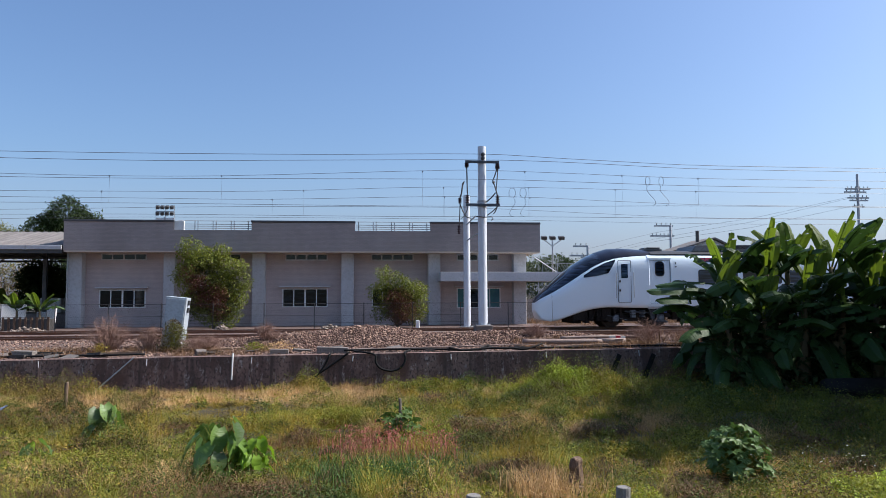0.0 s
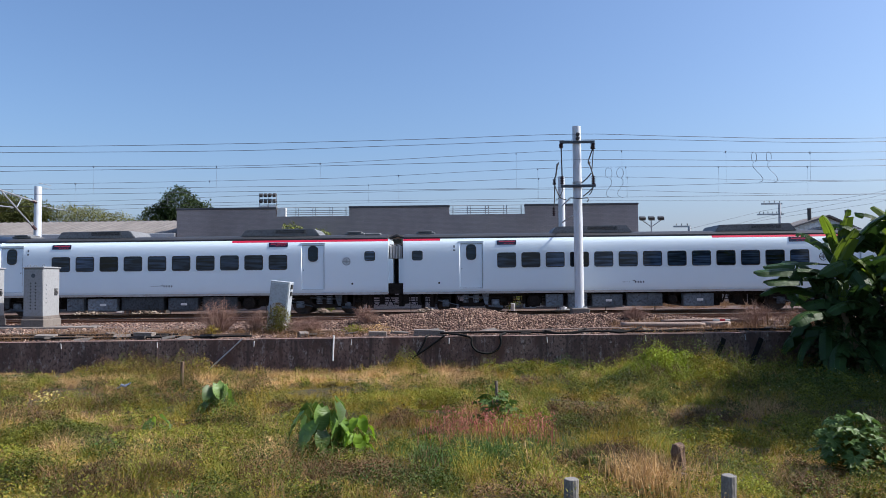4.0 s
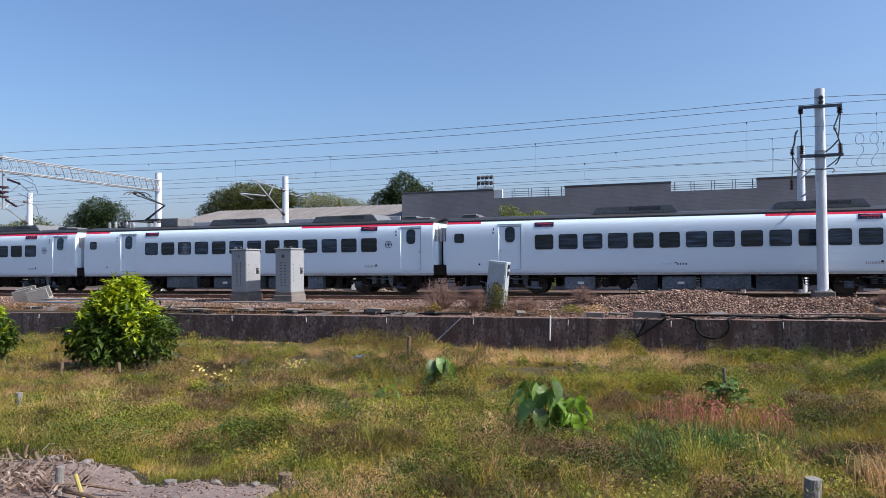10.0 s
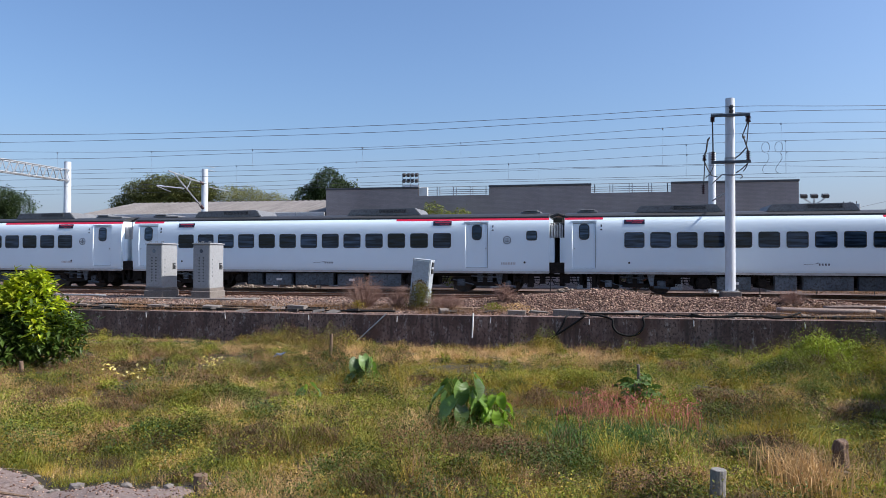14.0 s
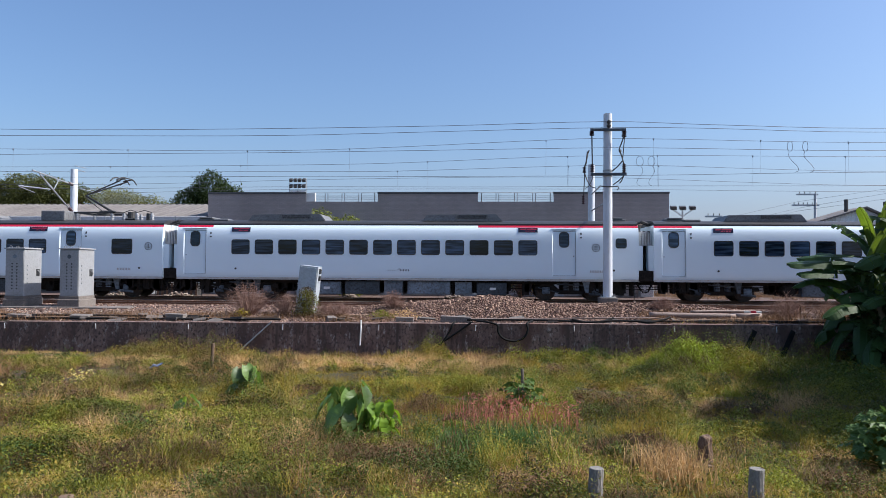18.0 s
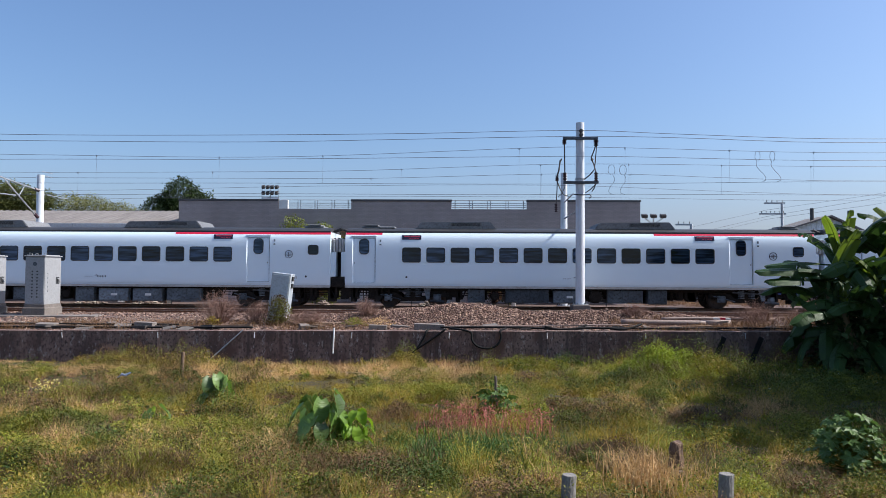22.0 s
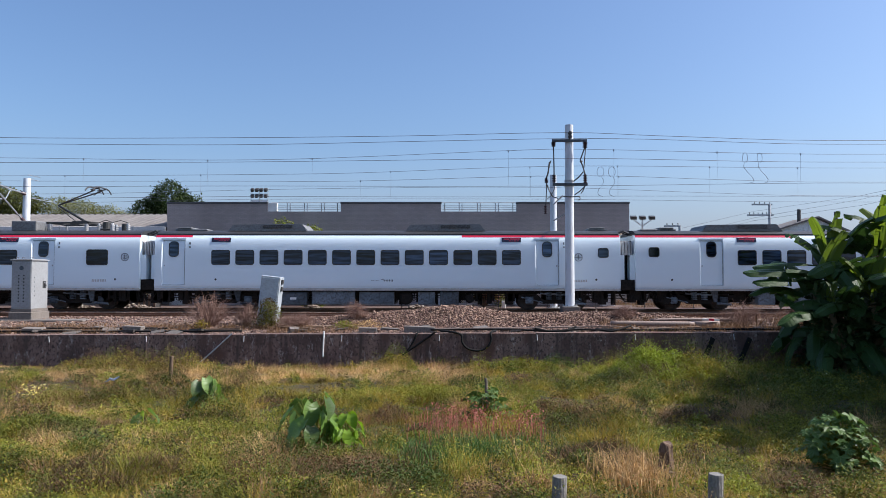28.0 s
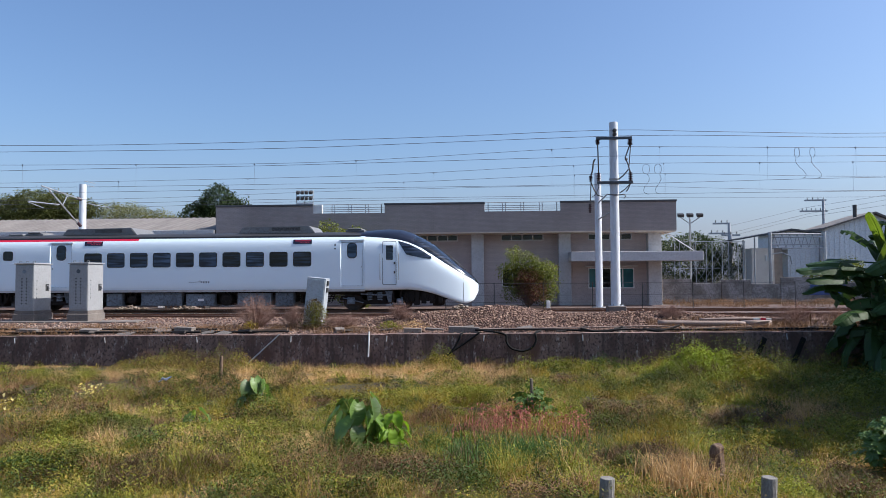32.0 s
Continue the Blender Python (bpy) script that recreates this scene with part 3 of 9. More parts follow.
house_window(-14.53, -12.05, 2.08, 3.10, 4)
house_window(-9.35, -6.9, 2.08, 3.10, 4)
house_window(-4.60, -2.05, 2.06, 3.13, 4)
house_window(0.45, 2.9, 2.06, 3.12, 4)
house_window(5.37, 7.96, 1.96, 3.13, 4, teal=True)
for a, b in ((-14.47, -12.04), (-9.3, -6.9), (-4.46, -2.07), (0.41, 2.86), (5.38, 7.86)):
    house_window(a, b, 4.72, 5.10, 4, sill=False)
bm = bmesh.new()
box(bm, 4.2, 11.25, -0.6, 0.9, 3.48, 4.0, 0.02)
part("canopy", bm, M["column_grey"], bld, "grey concrete entrance canopy")
bm = bmesh.new()
rod(bm, (9.5, 0.7, 5.12), (11.0, 0.2, 4.02), 0.03, seg=6)
part("canopy_stay", bm, M["white_metal"], bld, "white stay rod of the canopy")
bm = bmesh.new()
rod(bm, (-15.97, 0.8, 1.0), (-15.97, 0.8, 5.15), 0.05, seg=8)
tube(bm, [(-15.97, 0.8, 5.1), (-15.6, 0.85, 5.12), (-15.2, 0.9, 5.12)], 0.045, 8)
part("downpipe", bm, M["galvanised"], bld, "grey rain pipe at the corner")

# ---- platform canopy beside the building ----
can = thing("platform_canopy", (0, 40, 0), "open platform roof of weathered corrugated sheet", "canopy")
verts, faces = [], []
nx = 160
for j, (yy, zz) in enumerate(((0.0, 5.42), (5.8, 6.62))):
    for i in range(nx + 1):
        verts.append((-33.0 + 17.0 * i / nx, yy, zz + (0.035 if i % 4 in (1, 2) else 0.0)))
w = nx + 1
faces = [(i, i + 1, w + i + 1, w + i) for i in range(nx)]
# back slope, added mostly out of view so the trees below lie shaded
back = [(x, 11.6 - y, z - (0.16 if y < 1 else 0.0)) for x, y, z in verts]
for vs in (verts, back):
    me_roof = from_lists("roof_sheet", vs, faces, M["roof_old"], can)
    sol = me_roof.modifiers.new("thick", "SOLIDIFY")
    sol.thickness = 0.03
for yy, zz in ((1.4, 5.62), (2.9, 5.92), (4.4, 6.22), (7.2, 6.2), (8.7, 5.86), (10.2, 5.52), (11.5, 5.2)):
    bm = bmesh.new()
    box(bm, -33.0, -16.0, yy - 0.05, yy + 0.05, zz - 0.16, zz - 0.02)
    part("purlin", bm, M["dark_metal"], can)
for xx in (-30.2, -26.0, -21.9, -17.75):
    bm = bmesh.new()
    box(bm, xx - 0.03, xx + 0.03, -0.14, -0.10, 5.2, 5.47)
    part("gutter_clip", bm, M["galvanised"], can)
bm = bmesh.new()
box(bm, -33.0, -15.96, -0.04, 0.16, 5.02, 5.2)
part("eaves_beam", bm, M["dark_metal"], can, "dark beam below the gutter")
bm = bmesh.new()
box(bm, -33.0, -15.96, -0.12, 0.02, 5.22, 5.45, 0.02)
part("gutter", bm, M["column_grey"], can, "pale metal gutter")
bm = bmesh.new()
box(bm, -33, -16, 5.75, 5.9, 5.9, 6.6)
part("beam", bm, M["dark_metal"], can)
for xx in (-32.2, -27.4, -22.6, -17.9):
    bm = bmesh.new()
    box(bm, xx - 0.1, xx + 0.1, 2.6, 2.8, 0.9, 5.9)
    part("post", bm, M["dark_metal"], can, "dark steel post")
    bm = bmesh.new()
    rod(bm, (xx, 0.1, 5.3), (xx, 2.7, 4.9), 0.06, seg=6)
    rod(bm, (xx, 0.1, 5.36), (xx, 5.8, 6.5), 0.06, seg=6)
    part("rafter", bm, M["dark_metal"], can)
bm = bmesh.new()
box(bm, -36, -16.3, 1.6, 9.5, 0.85, 1.75, 0.03)
tagged(part("platform", bm, M["concrete"]), "low concrete station platform", "platform", kind="structure").location.y = 40

# ---- fence in front of the building ----
fence = thing("fence", (0, 37, 1.0), "low wire fence with thin grey posts", "fence")
for i in range(-16, 12):
    bm = bmesh.new()
    rod(bm, (i * 2.5, 0, -0.1), (i * 2.5, 0, 1.36), 0.022, seg=6)
    part("post", bm, M["dark_metal"], fence)
for z in (0.35, 0.72, 1.32):
    bm = bmesh.new()
    rod(bm, (-40, 0, z), (28, 0, z), 0.007 if z < 1 else 0.013, seg=5)
    part("rail", bm, M["dark_metal"], fence)
verts, faces = [], []
for i in range(-400, 280):
    for s in (1, -1):
        x0 = i * 0.1
        b = len(verts)
        verts += [(x0, 0.004 * s, 0.02), (x0 + 0.003, 0.004 * s, 0.02), (x0 + 0.62 * s + 0.003, 0.004 * s, 1.3), (x0 + 0.62 * s, 0.004 * s, 1.3)]
        faces.append((b, b + 1, b + 2, b + 3))
so = from_lists("mesh", verts, faces, M["dark_metal"], fence)
tagged(so, "chain-link mesh", kind="stuff")

# ---- the train ----
HALF = 1.45
SIDE = [(1.36, 0.88), (1.42, 0.95), (1.445, 1.06), (1.45, 1.25), (1.45, 2.1), (1.4485, 2.4), (1.443, 2.62), (1.430, 2.80), (1.402, 2.96), (1.35, 3.10), (1.24, 3.22)]


def body_outline(inset=0.0):
    near = []
    for y, z in SIDE:
        d = inset if 1.0 < z < 3.0 else 0.0
        near.append((-(y - d), z))
    if inset:
        out = []
        for y, z in [(-1.36, 0.88), (-1.42, 0.95), (-1.445, 1.06)]:
            out.append((y, z))
        out += [(-1.445 + inset, 1.061), (-1.445 + inset, 2.1), (-1.44 + inset, 2.6), (-1.39 + inset, 2.985), (-1.392, 2.99), (-1.35, 3.10), (-1.24, 3.22)]
        near = out
    return near + [(-y, z) for y, z in near[::-1]]


def side_y(z):
    for (y0, z0), (y1, z1) in zip(SIDE, SIDE[1:]):
        if z0 <= z <= z1:
            return -(y0 + (y1 - y0) * (z - z0) / (z1 - z0))
    return -1.45


def body_mesh(x0, x1, doors):
    bm = bmesh.new()
    cut = [x0]
    for a, b in sorted(doors):
        cut += [a, b]
    cut.append(x1)
    plain, recess = body_outline(), body_outline(0.06)
    for i, (a, b) in enumerate(zip(cut, cut[1:])):
        prism(bm, recess if i % 2 else plain, a, b)
    return soften(mesh_of(bm, "body"))


def roof_mesh(x0, x1):
    bm = bmesh.new()
    prism(bm, [(-1.265, 3.205), (-1.265, 3.27), (-1.1, 3.36), (-0.7, 3.44), (0, 3.47), (0.7, 3.44), (1.1, 3.36), (1.265, 3.27), (1.265, 3.205)], x0, x1)
    return soften(mesh_of(bm, "roof"), 40)


def band_mesh(x0, x1):
    bm = bmesh.new()
    prism(bm, [(-1.344, 3.115), (-1.248, 3.218), (-1.238, 3.21), (-1.334, 3.105)], x0, x1)
    return mesh_of(bm, "red_band")


def ring_mesh(name, w, h, r, t):
    bm = bmesh.new()
    frame_ring(bm, rounded(w + 2 * t, h + 2 * t, r + t), rounded(w, h, r), -0.012, 0.02)
    return mesh_of(bm, name)


def pane_mesh(name, w, h, r):
    bm = bmesh.new()
    slab(bm, rounded(w, h, r), -0.004, 0.01)
    return mesh_of(bm, name)


ME = {}
ME["win_ring"], ME["win_pane"] = ring_mesh("window", 0.74, 0.58, 0.065, 0.03), pane_mesh("pane", 0.75, 0.59, 0.065)
ME["sw_ring"], ME["sw_pane"] = ring_mesh("small_window", 0.40, 0.36, 0.07, 0.03), pane_mesh("pane", 0.41, 0.37, 0.07)
ME["bw_ring"], ME["bw_pane"] = ring_mesh("wide_window", 0.86, 0.60, 0.06, 0.035), pane_mesh("pane", 0.87, 0.61, 0.06)
ME["dw_ring"], ME["dw_pane"] = ring_mesh("door_window", 0.36, 0.60, 0.13, 0.035), pane_mesh("pane", 0.37, 0.61, 0.13)


def door_leaf():
    bm = bmesh.new()
    prof = [(0.0, 1.08), (0.0, 2.1), (0.006, 2.6), (0.046, 2.96), (0.10, 2.96), (0.06, 1.08)]
    prism(bm, prof, -0.47, 0.47)
    return mesh_of(bm, "door")


ME["door"] = door_leaf()
bm = bmesh.new()
box(bm, -0.012, 0.012, -0.02, 0.0, -0.03, 0.03)
ME["door_handle"] = mesh_of(bm, "handle")
bm = bmesh.new()
box(bm, -0.54, 0.54, -0.03, 0.03, 0, 0.025, 0.006)
ME["drip"] = mesh_of(bm, "rain_strip")
bm = bmesh.new()
box(bm, -0.41, 0.41, -0.012, 0.03, -0.1, 0.1, 0.004)
ME["sign"] = mesh_of(bm, "destination_sign")
bm = bmesh.new()
for x0, x1, z0, z1 in ((-0.32, -0.08, 0.015, 0.06), (-0.05, 0.36, 0.015, 0.065), (-0.1, -0.02, -0.06, -0.03), (0.02, 0.06, -0.06, -0.03), (0.12, 0.2, -0.06, -0.03), (0.24, 0.3, -0.06, -0.03)):
    box(bm, x0, x1, -0.016, -0.010, z0, z1)
ME["sign_text"] = mesh_of(bm, "lit_line")
# round emblem: ring with bars
bm = bmesh.new()
ro, ri = [(0.17 * math.cos(a * math.pi / 12), 0.17 * math.sin(a * math.pi / 12)) for a in range(24)], [(0.145 * math.cos(a * math.pi / 12), 0.145 * math.sin(a * math.pi / 12)) for a in range(24)]
frame_ring(bm, ro, ri, -0.006, 0.004)
for x0, x1, z0, z1 in ((-0.14, 0.14, -0.012, 0.012), (-0.08, 0.08, 0.045, 0.065), (-0.08, 0.08, -0.07, -0.05), (-0.012, 0.012, 0.012, 0.11), (-0.012, 0.012, -0.11, -0.012)):
    box(bm, x0, x1, -0.006, 0.004, z0, z1)
ME["emblem"] = mesh_of(bm, "emblem")
bm = bmesh.new()
for i, w in enumerate((0.05, 0.03, 0.04, 0.03)):
    box(bm, -0.55 + i * 0.09, -0.55 + i * 0.09 + w, -0.005, 0.003, -0.01, 0.012)
slab(bm, [(-0.16, 0.03), (-0.06, 0.08), (0.0, 0.05), (-0.08, 0.04)], -0.005, 0.003)
for i in range(4):
    box(bm, -0.02 + i * 0.11, 0.03 + i * 0.11, -0.005, 0.003, -0.04, 0.04)
ME["number_bars"] = mesh_of(bm, "number_marking")
bm = bmesh.new()
rod(bm, (0, -0.008, 0), (0, 0.004, 0), 0.045, seg=12)
ME["plug"] = mesh_of(bm, "plug")
bm = bmesh.new()
for x0, x1, z0, z1 in ((-0.03, 0.03, 0.02, 0.12), (-0.04, 0.04, -0.12, -0.06)):
    box(bm, x0, x1, -0.005, 0.003, z0, z1)
ME["car_mark"] = mesh_of(bm, "car_mark")
bm = bmesh.new()
for i in range(9):
    box(bm, -0.3 + i * 0.07, -0.3 + i * 0.07 + 0.045, -0.004, 0.002, -0.05, 0.05)
ME["faint_bars"] = mesh_of(bm, "stencil_marking")


def ac_mesh(long):
    bm = bmesh.new()
    slab(bm, [(-long / 2, 3.38), (-long / 2 + 0.22, 3.68), (long / 2 - 0.28, 3.72), (long / 2, 3.38)], -0.98, 0.98)
    bmesh.ops.bevel(bm, geom=bm.edges[:], offset=0.03, segments=2, affect="EDGES")
    return mesh_of(bm, "air_conditioner")


ME["ac"] = ac_mesh(3.5)
bm = bmesh.new()
box(bm, 0, 1.25, -1.0, -0.965, 3.52, 3.67)
ME["ac_grille"] = mesh_of(bm, "grille")
bm = bmesh.new()
for i in range(5):
    box(bm, -0.05, 1.3, -1.015, -0.985, 3.53 + i * 0.03, 3.54 + i * 0.03)
ME["ac_slats"] = mesh_of(bm, "slats")
bm = bmesh.new()
box(bm, -0.42, 0.42, -0.75, 0.3, 3.42, 3.52, 0.03)
box(bm, -0.3, 0.3, -0.8, 0.2, 3.52, 3.58, 0.02)
ME["vent"] = mesh_of(bm, "roof_vent")
bm = bmesh.new()
box(bm, -0.35, 0.35, -0.9, -0.2, 3.40, 3.50, 0.04)
ME["vent_low"] = mesh_of(bm, "roof_vent")
bm = bmesh.new()
box(bm, -0.55, 0.55, -0.9, 0.4, 3.40, 3.86, 0.04)
ME["fuse_box"] = mesh_of(bm, "equipment_case")


# bogie: side frame, bolster, axle boxes, springs; wheels are parts of it
def wheel_mesh():
    bm = bmesh.new()
    rod(bm, (0, -0.06, 0), (0, 0.07, 0), 0.43, seg=28)
    rod(bm, (0, 0.07, 0), (0, 0.10, 0), 0.455, seg=28)
    rod(bm, (0, -0.075, 0), (0, -0.06, 0), 0.36, 0.40, seg=28)
    rod(bm, (0, -0.14, 0), (0, -0.07, 0), 0.11, seg=14)
    return mesh_of(bm, "wheel")


ME["wheel"] = wheel_mesh()
bm = bmesh.new()
slab(bm, [(-1.55, 0.46), (-1.5, 0.64), (-0.7, 0.66), (-0.45, 0.44), (0.45, 0.44), (0.7, 0.66), (1.5, 0.64), (1.55, 0.46), (0.75, 0.44), (0.5, 0.28), (-0.5, 0.28), (-0.75, 0.44)], -1.1, -0.96)
slab(bm, [(-1.55, 0.46), (-1.5, 0.64), (-0.7, 0.66), (-0.45, 0.44), (0.45, 0.44), (0.7, 0.66), (1.5, 0.64), (1.55, 0.46), (0.75, 0.44), (0.5, 0.28), (-0.5, 0.28), (-0.75, 0.44)], 0.96, 1.1)
box(bm, -0.28, 0.28, -1.1, 1.1, 0.4, 0.75, 0.03)
ME["bogie_frame"] = mesh_of(bm, "bogie_frame")
bm = bmesh.new()
box(bm, -0.17, 0.17, -1.17, -1.02, 0.28, 0.58, 0.04)
rod(bm, (0, -1.2, 0.43), (0, -1.16, 0.43), 0.1, seg=12)
ME["axle_box"] = mesh_of(bm, "axle_box")
bm = bmesh.new()
for k in range(5):
    rod(bm, (0, -1.12, 0.46 + k * 0.07), (0, -1.12, 0.505 + k * 0.07), 0.13, seg=12)
ME["spring"] = mesh_of(bm, "spring")
bm = bmesh.new()
rod(bm, (-0.6, -1.18, 0.72), (0.6, -1.18, 0.66), 0.035, seg=8)
rod(bm, (0.75, -1.16, 0.3), (1.35, -1.16, 0.26), 0.05, seg=8)
rod(bm, (-1.4, -1.18, 0.56), (-0.5, -1.18, 0.34), 0.025, seg=6)
ME["rigging"] = mesh_of(bm, "brake_rigging")
bm = bmesh.new()
rod(bm, (0, -0.9, 0.43), (0, 0.9, 0.43), 0.075, seg=10)
rod(bm, (0, -0.3, 0.43), (0, 0.3, 0.43), 0.28, seg=14)
ME["axle"] = mesh_of(bm, "axle")
bm = bmesh.new()
slab(bm, [(-0.16, 0.86), (0.16, 0.86), (0.1, 0.36), (-0.02, 0.36)], -1.24, -1.14)
ME["bracket"] = mesh_of(bm, "bracket")


def bogie(car, x, plow=False):
    b = put("bogie", ME["bogie_frame"], M["underframe"], car, (x, 0, 0))
    for s in (-1.05, 1.05):
        put("wheel", ME["wheel"], M["wheel"], b, (s, -0.62, 0.43))
        put("wheel", ME["wheel"], M["wheel"], b, (s, 0.62, 0.43), turn=(0, 0, 180))
    for s in (-1.05, 1.05):
        put("axle_box", ME["axle_box"], M["gear_grey"], b, (s, 0, 0))
        put("axle", ME["axle"], M["underframe"], b, (s, 0, 0))
    for s in (-0.22, 0.22):
        put("spring", ME["spring"], M["gear_grey"], b, (s, 0, 0))
    put("brake_rigging", ME["rigging"], M["gear_grey"], b)
    put("bracket", ME["bracket"], M["gear_grey"], b, (0.62, 0, 0))


def gear_box(x0, x1, z0, z1, y=-1.3, doors=2):
    bm = bmesh.new()
    box(bm, x0, x1, y, 1.2, z0, z1, 0.025)
    for i in range(doors):
        a = x0 + (x1 - x0) * (i + 0.06) / doors
        b = x0 + (x1 - x0) * (i + 0.94) / doors
        box(bm, a, b, y - 0.018, y, z0 + 0.05, z1 - 0.06, 0.006)
        box(bm, (a + b) / 2 - 0.05, (a + b) / 2 + 0.05, y - 0.03, y - 0.016, z1 - 0.13, z1 - 0.09)
    return mesh_of(bm, "equipment_box")


def louvre_box(x0, x1, z0, z1):
    bm = bmesh.new()
    box(bm, x0, x1, -1.26, 1.2, z0, z1, 0.02)
    n = max(1, round((x1 - x0) / 0.62))
    for i in range(n):
        a, b = x0 + (x1 - x0) * i / n + 0.06, x0 + (x1 - x0) * (i + 1) / n - 0.06
        frame_ring(bm, [(a, z0 + 0.06), (b, z0 + 0.06), (b, z1 - 0.06), (a, z1 - 0.06)], [(a + 0.05, z0 + 0.11), (b - 0.05, z0 + 0.11), (b - 0.05, z1 - 0.11), (a + 0.05, z1 - 0.11)], -1.29, -1.25)
        for k in range(4):
            box(bm, a + 0.05, b - 0.05, -1.275, -1.25, z0 + 0.13 + k * 0.06, z0 + 0.15 + k * 0.06)
    return mesh_of(bm, "louvred_box")


def tank_mesh(r, long):
    bm = bmesh.new()
    rod(bm, (0, -1.25, 0), (0, -1.25 + long, 0), r, seg=20)
    rod(bm, (0, -1.29, 0), (0, -1.25, 0), r * 0.7, r, seg=20)
    for s in (-0.6, 0.6):
        box(bm, s * r - 0.03, s * r + 0.03, -1.2, -1.1, 0.0, 0.95 - 0.5)
    return mesh_of(bm, "compressor")


def pipes_mesh(x0, x1, seed):
    rnd = random.Random(seed)
    bm = bmesh.new()
    for i in range(3):
        z = 0.72 - 0.1 * i
        rod(bm, (x0, -1.1 - 0.04 * i, z), (x1, -1.1 - 0.04 * i, z), 0.022, seg=6)
    for i in range(9):
        a = rnd.uniform(x0, x1 - 0.3)
        w = rnd.uniform(0.1, 0.32)
        box(bm, a, a + w, -1.22, -0.7, rnd.uniform(0.22, 0.5), 0.86, 0.015)
    for i in range(4):
        a = rnd.uniform(x0, x1 - 0.3)
        tube(bm, [(a, -1.22, 0.8), (a + 0.05, -1.26, 0.45), (a + 0.25, -1.26, 0.36), (a + 0.42, -1.22, 0.78)], 0.02, 6)
    return mesh_of(bm, "pipework")


ME["gear_a"], ME["gear_b"], ME["gear_c"] = gear_box(-0.92, 0.92, 0.24, 0.80), gear_box(-0.64, 0.64, 0.22, 0.76), gear_box(-0.4, 0.4, 0.2, 0.8, doors=1)
ME["louvre"], ME["louvre_s"] = louvre_box(-0.75, 0.75, 0.24, 0.78), louvre_box(-0.36, 0.36, 0.24, 0.78)
ME["tank"], ME["tank_s"] = tank_mesh(0.27, 1.2), tank_mesh(0.19, 0.9)
ME["pipework"] = [pipes_mesh(-1.3, 1.3, s) for s in range(4)]
bm = bmesh.new()
box(bm, -10.0, 10.0, -1.0, 1.0, 0.70, 0.90)
ME["floor_pan"] = mesh_of(bm, "floor_pan")
bm = bmesh.new()
box(bm, -0.13, 0.13, -1.335, -1.318, -0.05, 0.05)
ME["plate"] = mesh_of(bm, "plate")

# gangway between two cars
bm = bmesh.new()
fold = [(-0.33 + 0.047 * i, 0.72 if i % 2 else 0.66) for i in range(15)]
edge = [(x, -y) for x, y in fold] + [(x, y) for x, y in fold[::-1]]
low = [bm.verts.new((x, y, 0.95)) for x, y in edge]
high = [bm.verts.new((x, y, 3.0)) for x, y in edge]
for q in range(len(edge)):
    r = (q + 1) % len(edge)
    bm.faces.new((low[q], low[r], high[r], high[q]))
bm.faces.new(low[::-1])
bm.faces.new(high)
ME["bellows"] = mesh_of(bm, "gangway_bellows")
bm = bmesh.new()
for x0, x1 in ((-0.345, -0.11), (0.12, 0.345)):
    box(bm, x0, x1, -1.28, -0.74, 1.31, 2.36, 0.015)
ME["gap_panel"] = mesh_of(bm, "gap_panel")
bm = bmesh.new()
for i in range(9):
    x0 = -0.33 + i * 0.066
    box(bm, x0, x0 + 0.036, -1.2 + 0.05 * abs(i - 2) / 6, -0.72, 2.37, 2.98 - 0.03 * (i % 3), 0.008)
ME["jumper_upper"] = mesh_of(bm, "outer_gangway_folds")
bm = bmesh.new()
box(bm, -0.34, 0.34, -1.3, -0.74, 0.86, 1.3, 0.02)
rod(bm, (-0.3, -0.9, 0.75), (0.3, -0.9, 0.75), 0.06, seg=8)
tube(bm, [(-0.34, -1.0, 0.8), (-0.15, -1.05, 0.45), (0.15, -1.05, 0.45), (0.34, -1.0, 0.8)], 0.03, 6)
tube(bm, [(-0.34, -1.15, 0.8), (-0.1, -1.2, 0.38), (0.12, -1.2, 0.4), (0.34, -1.15, 0.8)], 0.025, 6)
ME["coupler"] = mesh_of(bm, "coupler")
bm = bmesh.new()
tube(bm, [(-0.33, -0.6, 3.28), (0, -0.6, 3.42), (0.33, -0.6, 3.28)], 0.05, 8)
tube(bm, [(-0.33, -0.2, 3.28), (0, -0.2, 3.4), (0.33, -0.2, 3.28)], 0.04, 8)
ME["roof_cable"] = mesh_of(bm, "roof_cable")


def train_window(car, x, z=2.25, kind="win", name="window"):
    y = side_y(z)
    lean = math.degrees(math.atan2(-side_y(z - 0.25) + side_y(z + 0.25), 0.5))
    w = put(name, ME[kind + "_ring"], M["rubber"], car, (x, y, z), turn=(-lean, 0, 0))
    put("pane", ME[kind + "_pane"], M["train_glass"], w, (0, 0, 0))
    put(name, ME[kind + "_ring"], M["rubber"], car, (x, -y, z), turn=(lean, 0, 180))


def jamb_mesh():
    """Slanted side of the door recess, with the sill."""
    zs = [1.02 + 0.2 * i for i in range(11)]
    verts, faces = [], []
    for z in zs:
        verts += [(-0.505, side_y(z) - 0.004, z), (-0.455, side_y(z) + 0.045, z)]
    faces = [(2 * i, 2 * i + 1, 2 * i + 3, 2 * i + 2) for i in range(len(zs) - 1)]
    me = bpy.data.meshes.new("door_jamb")
    me.from_pydata(verts, [], faces)
    return me


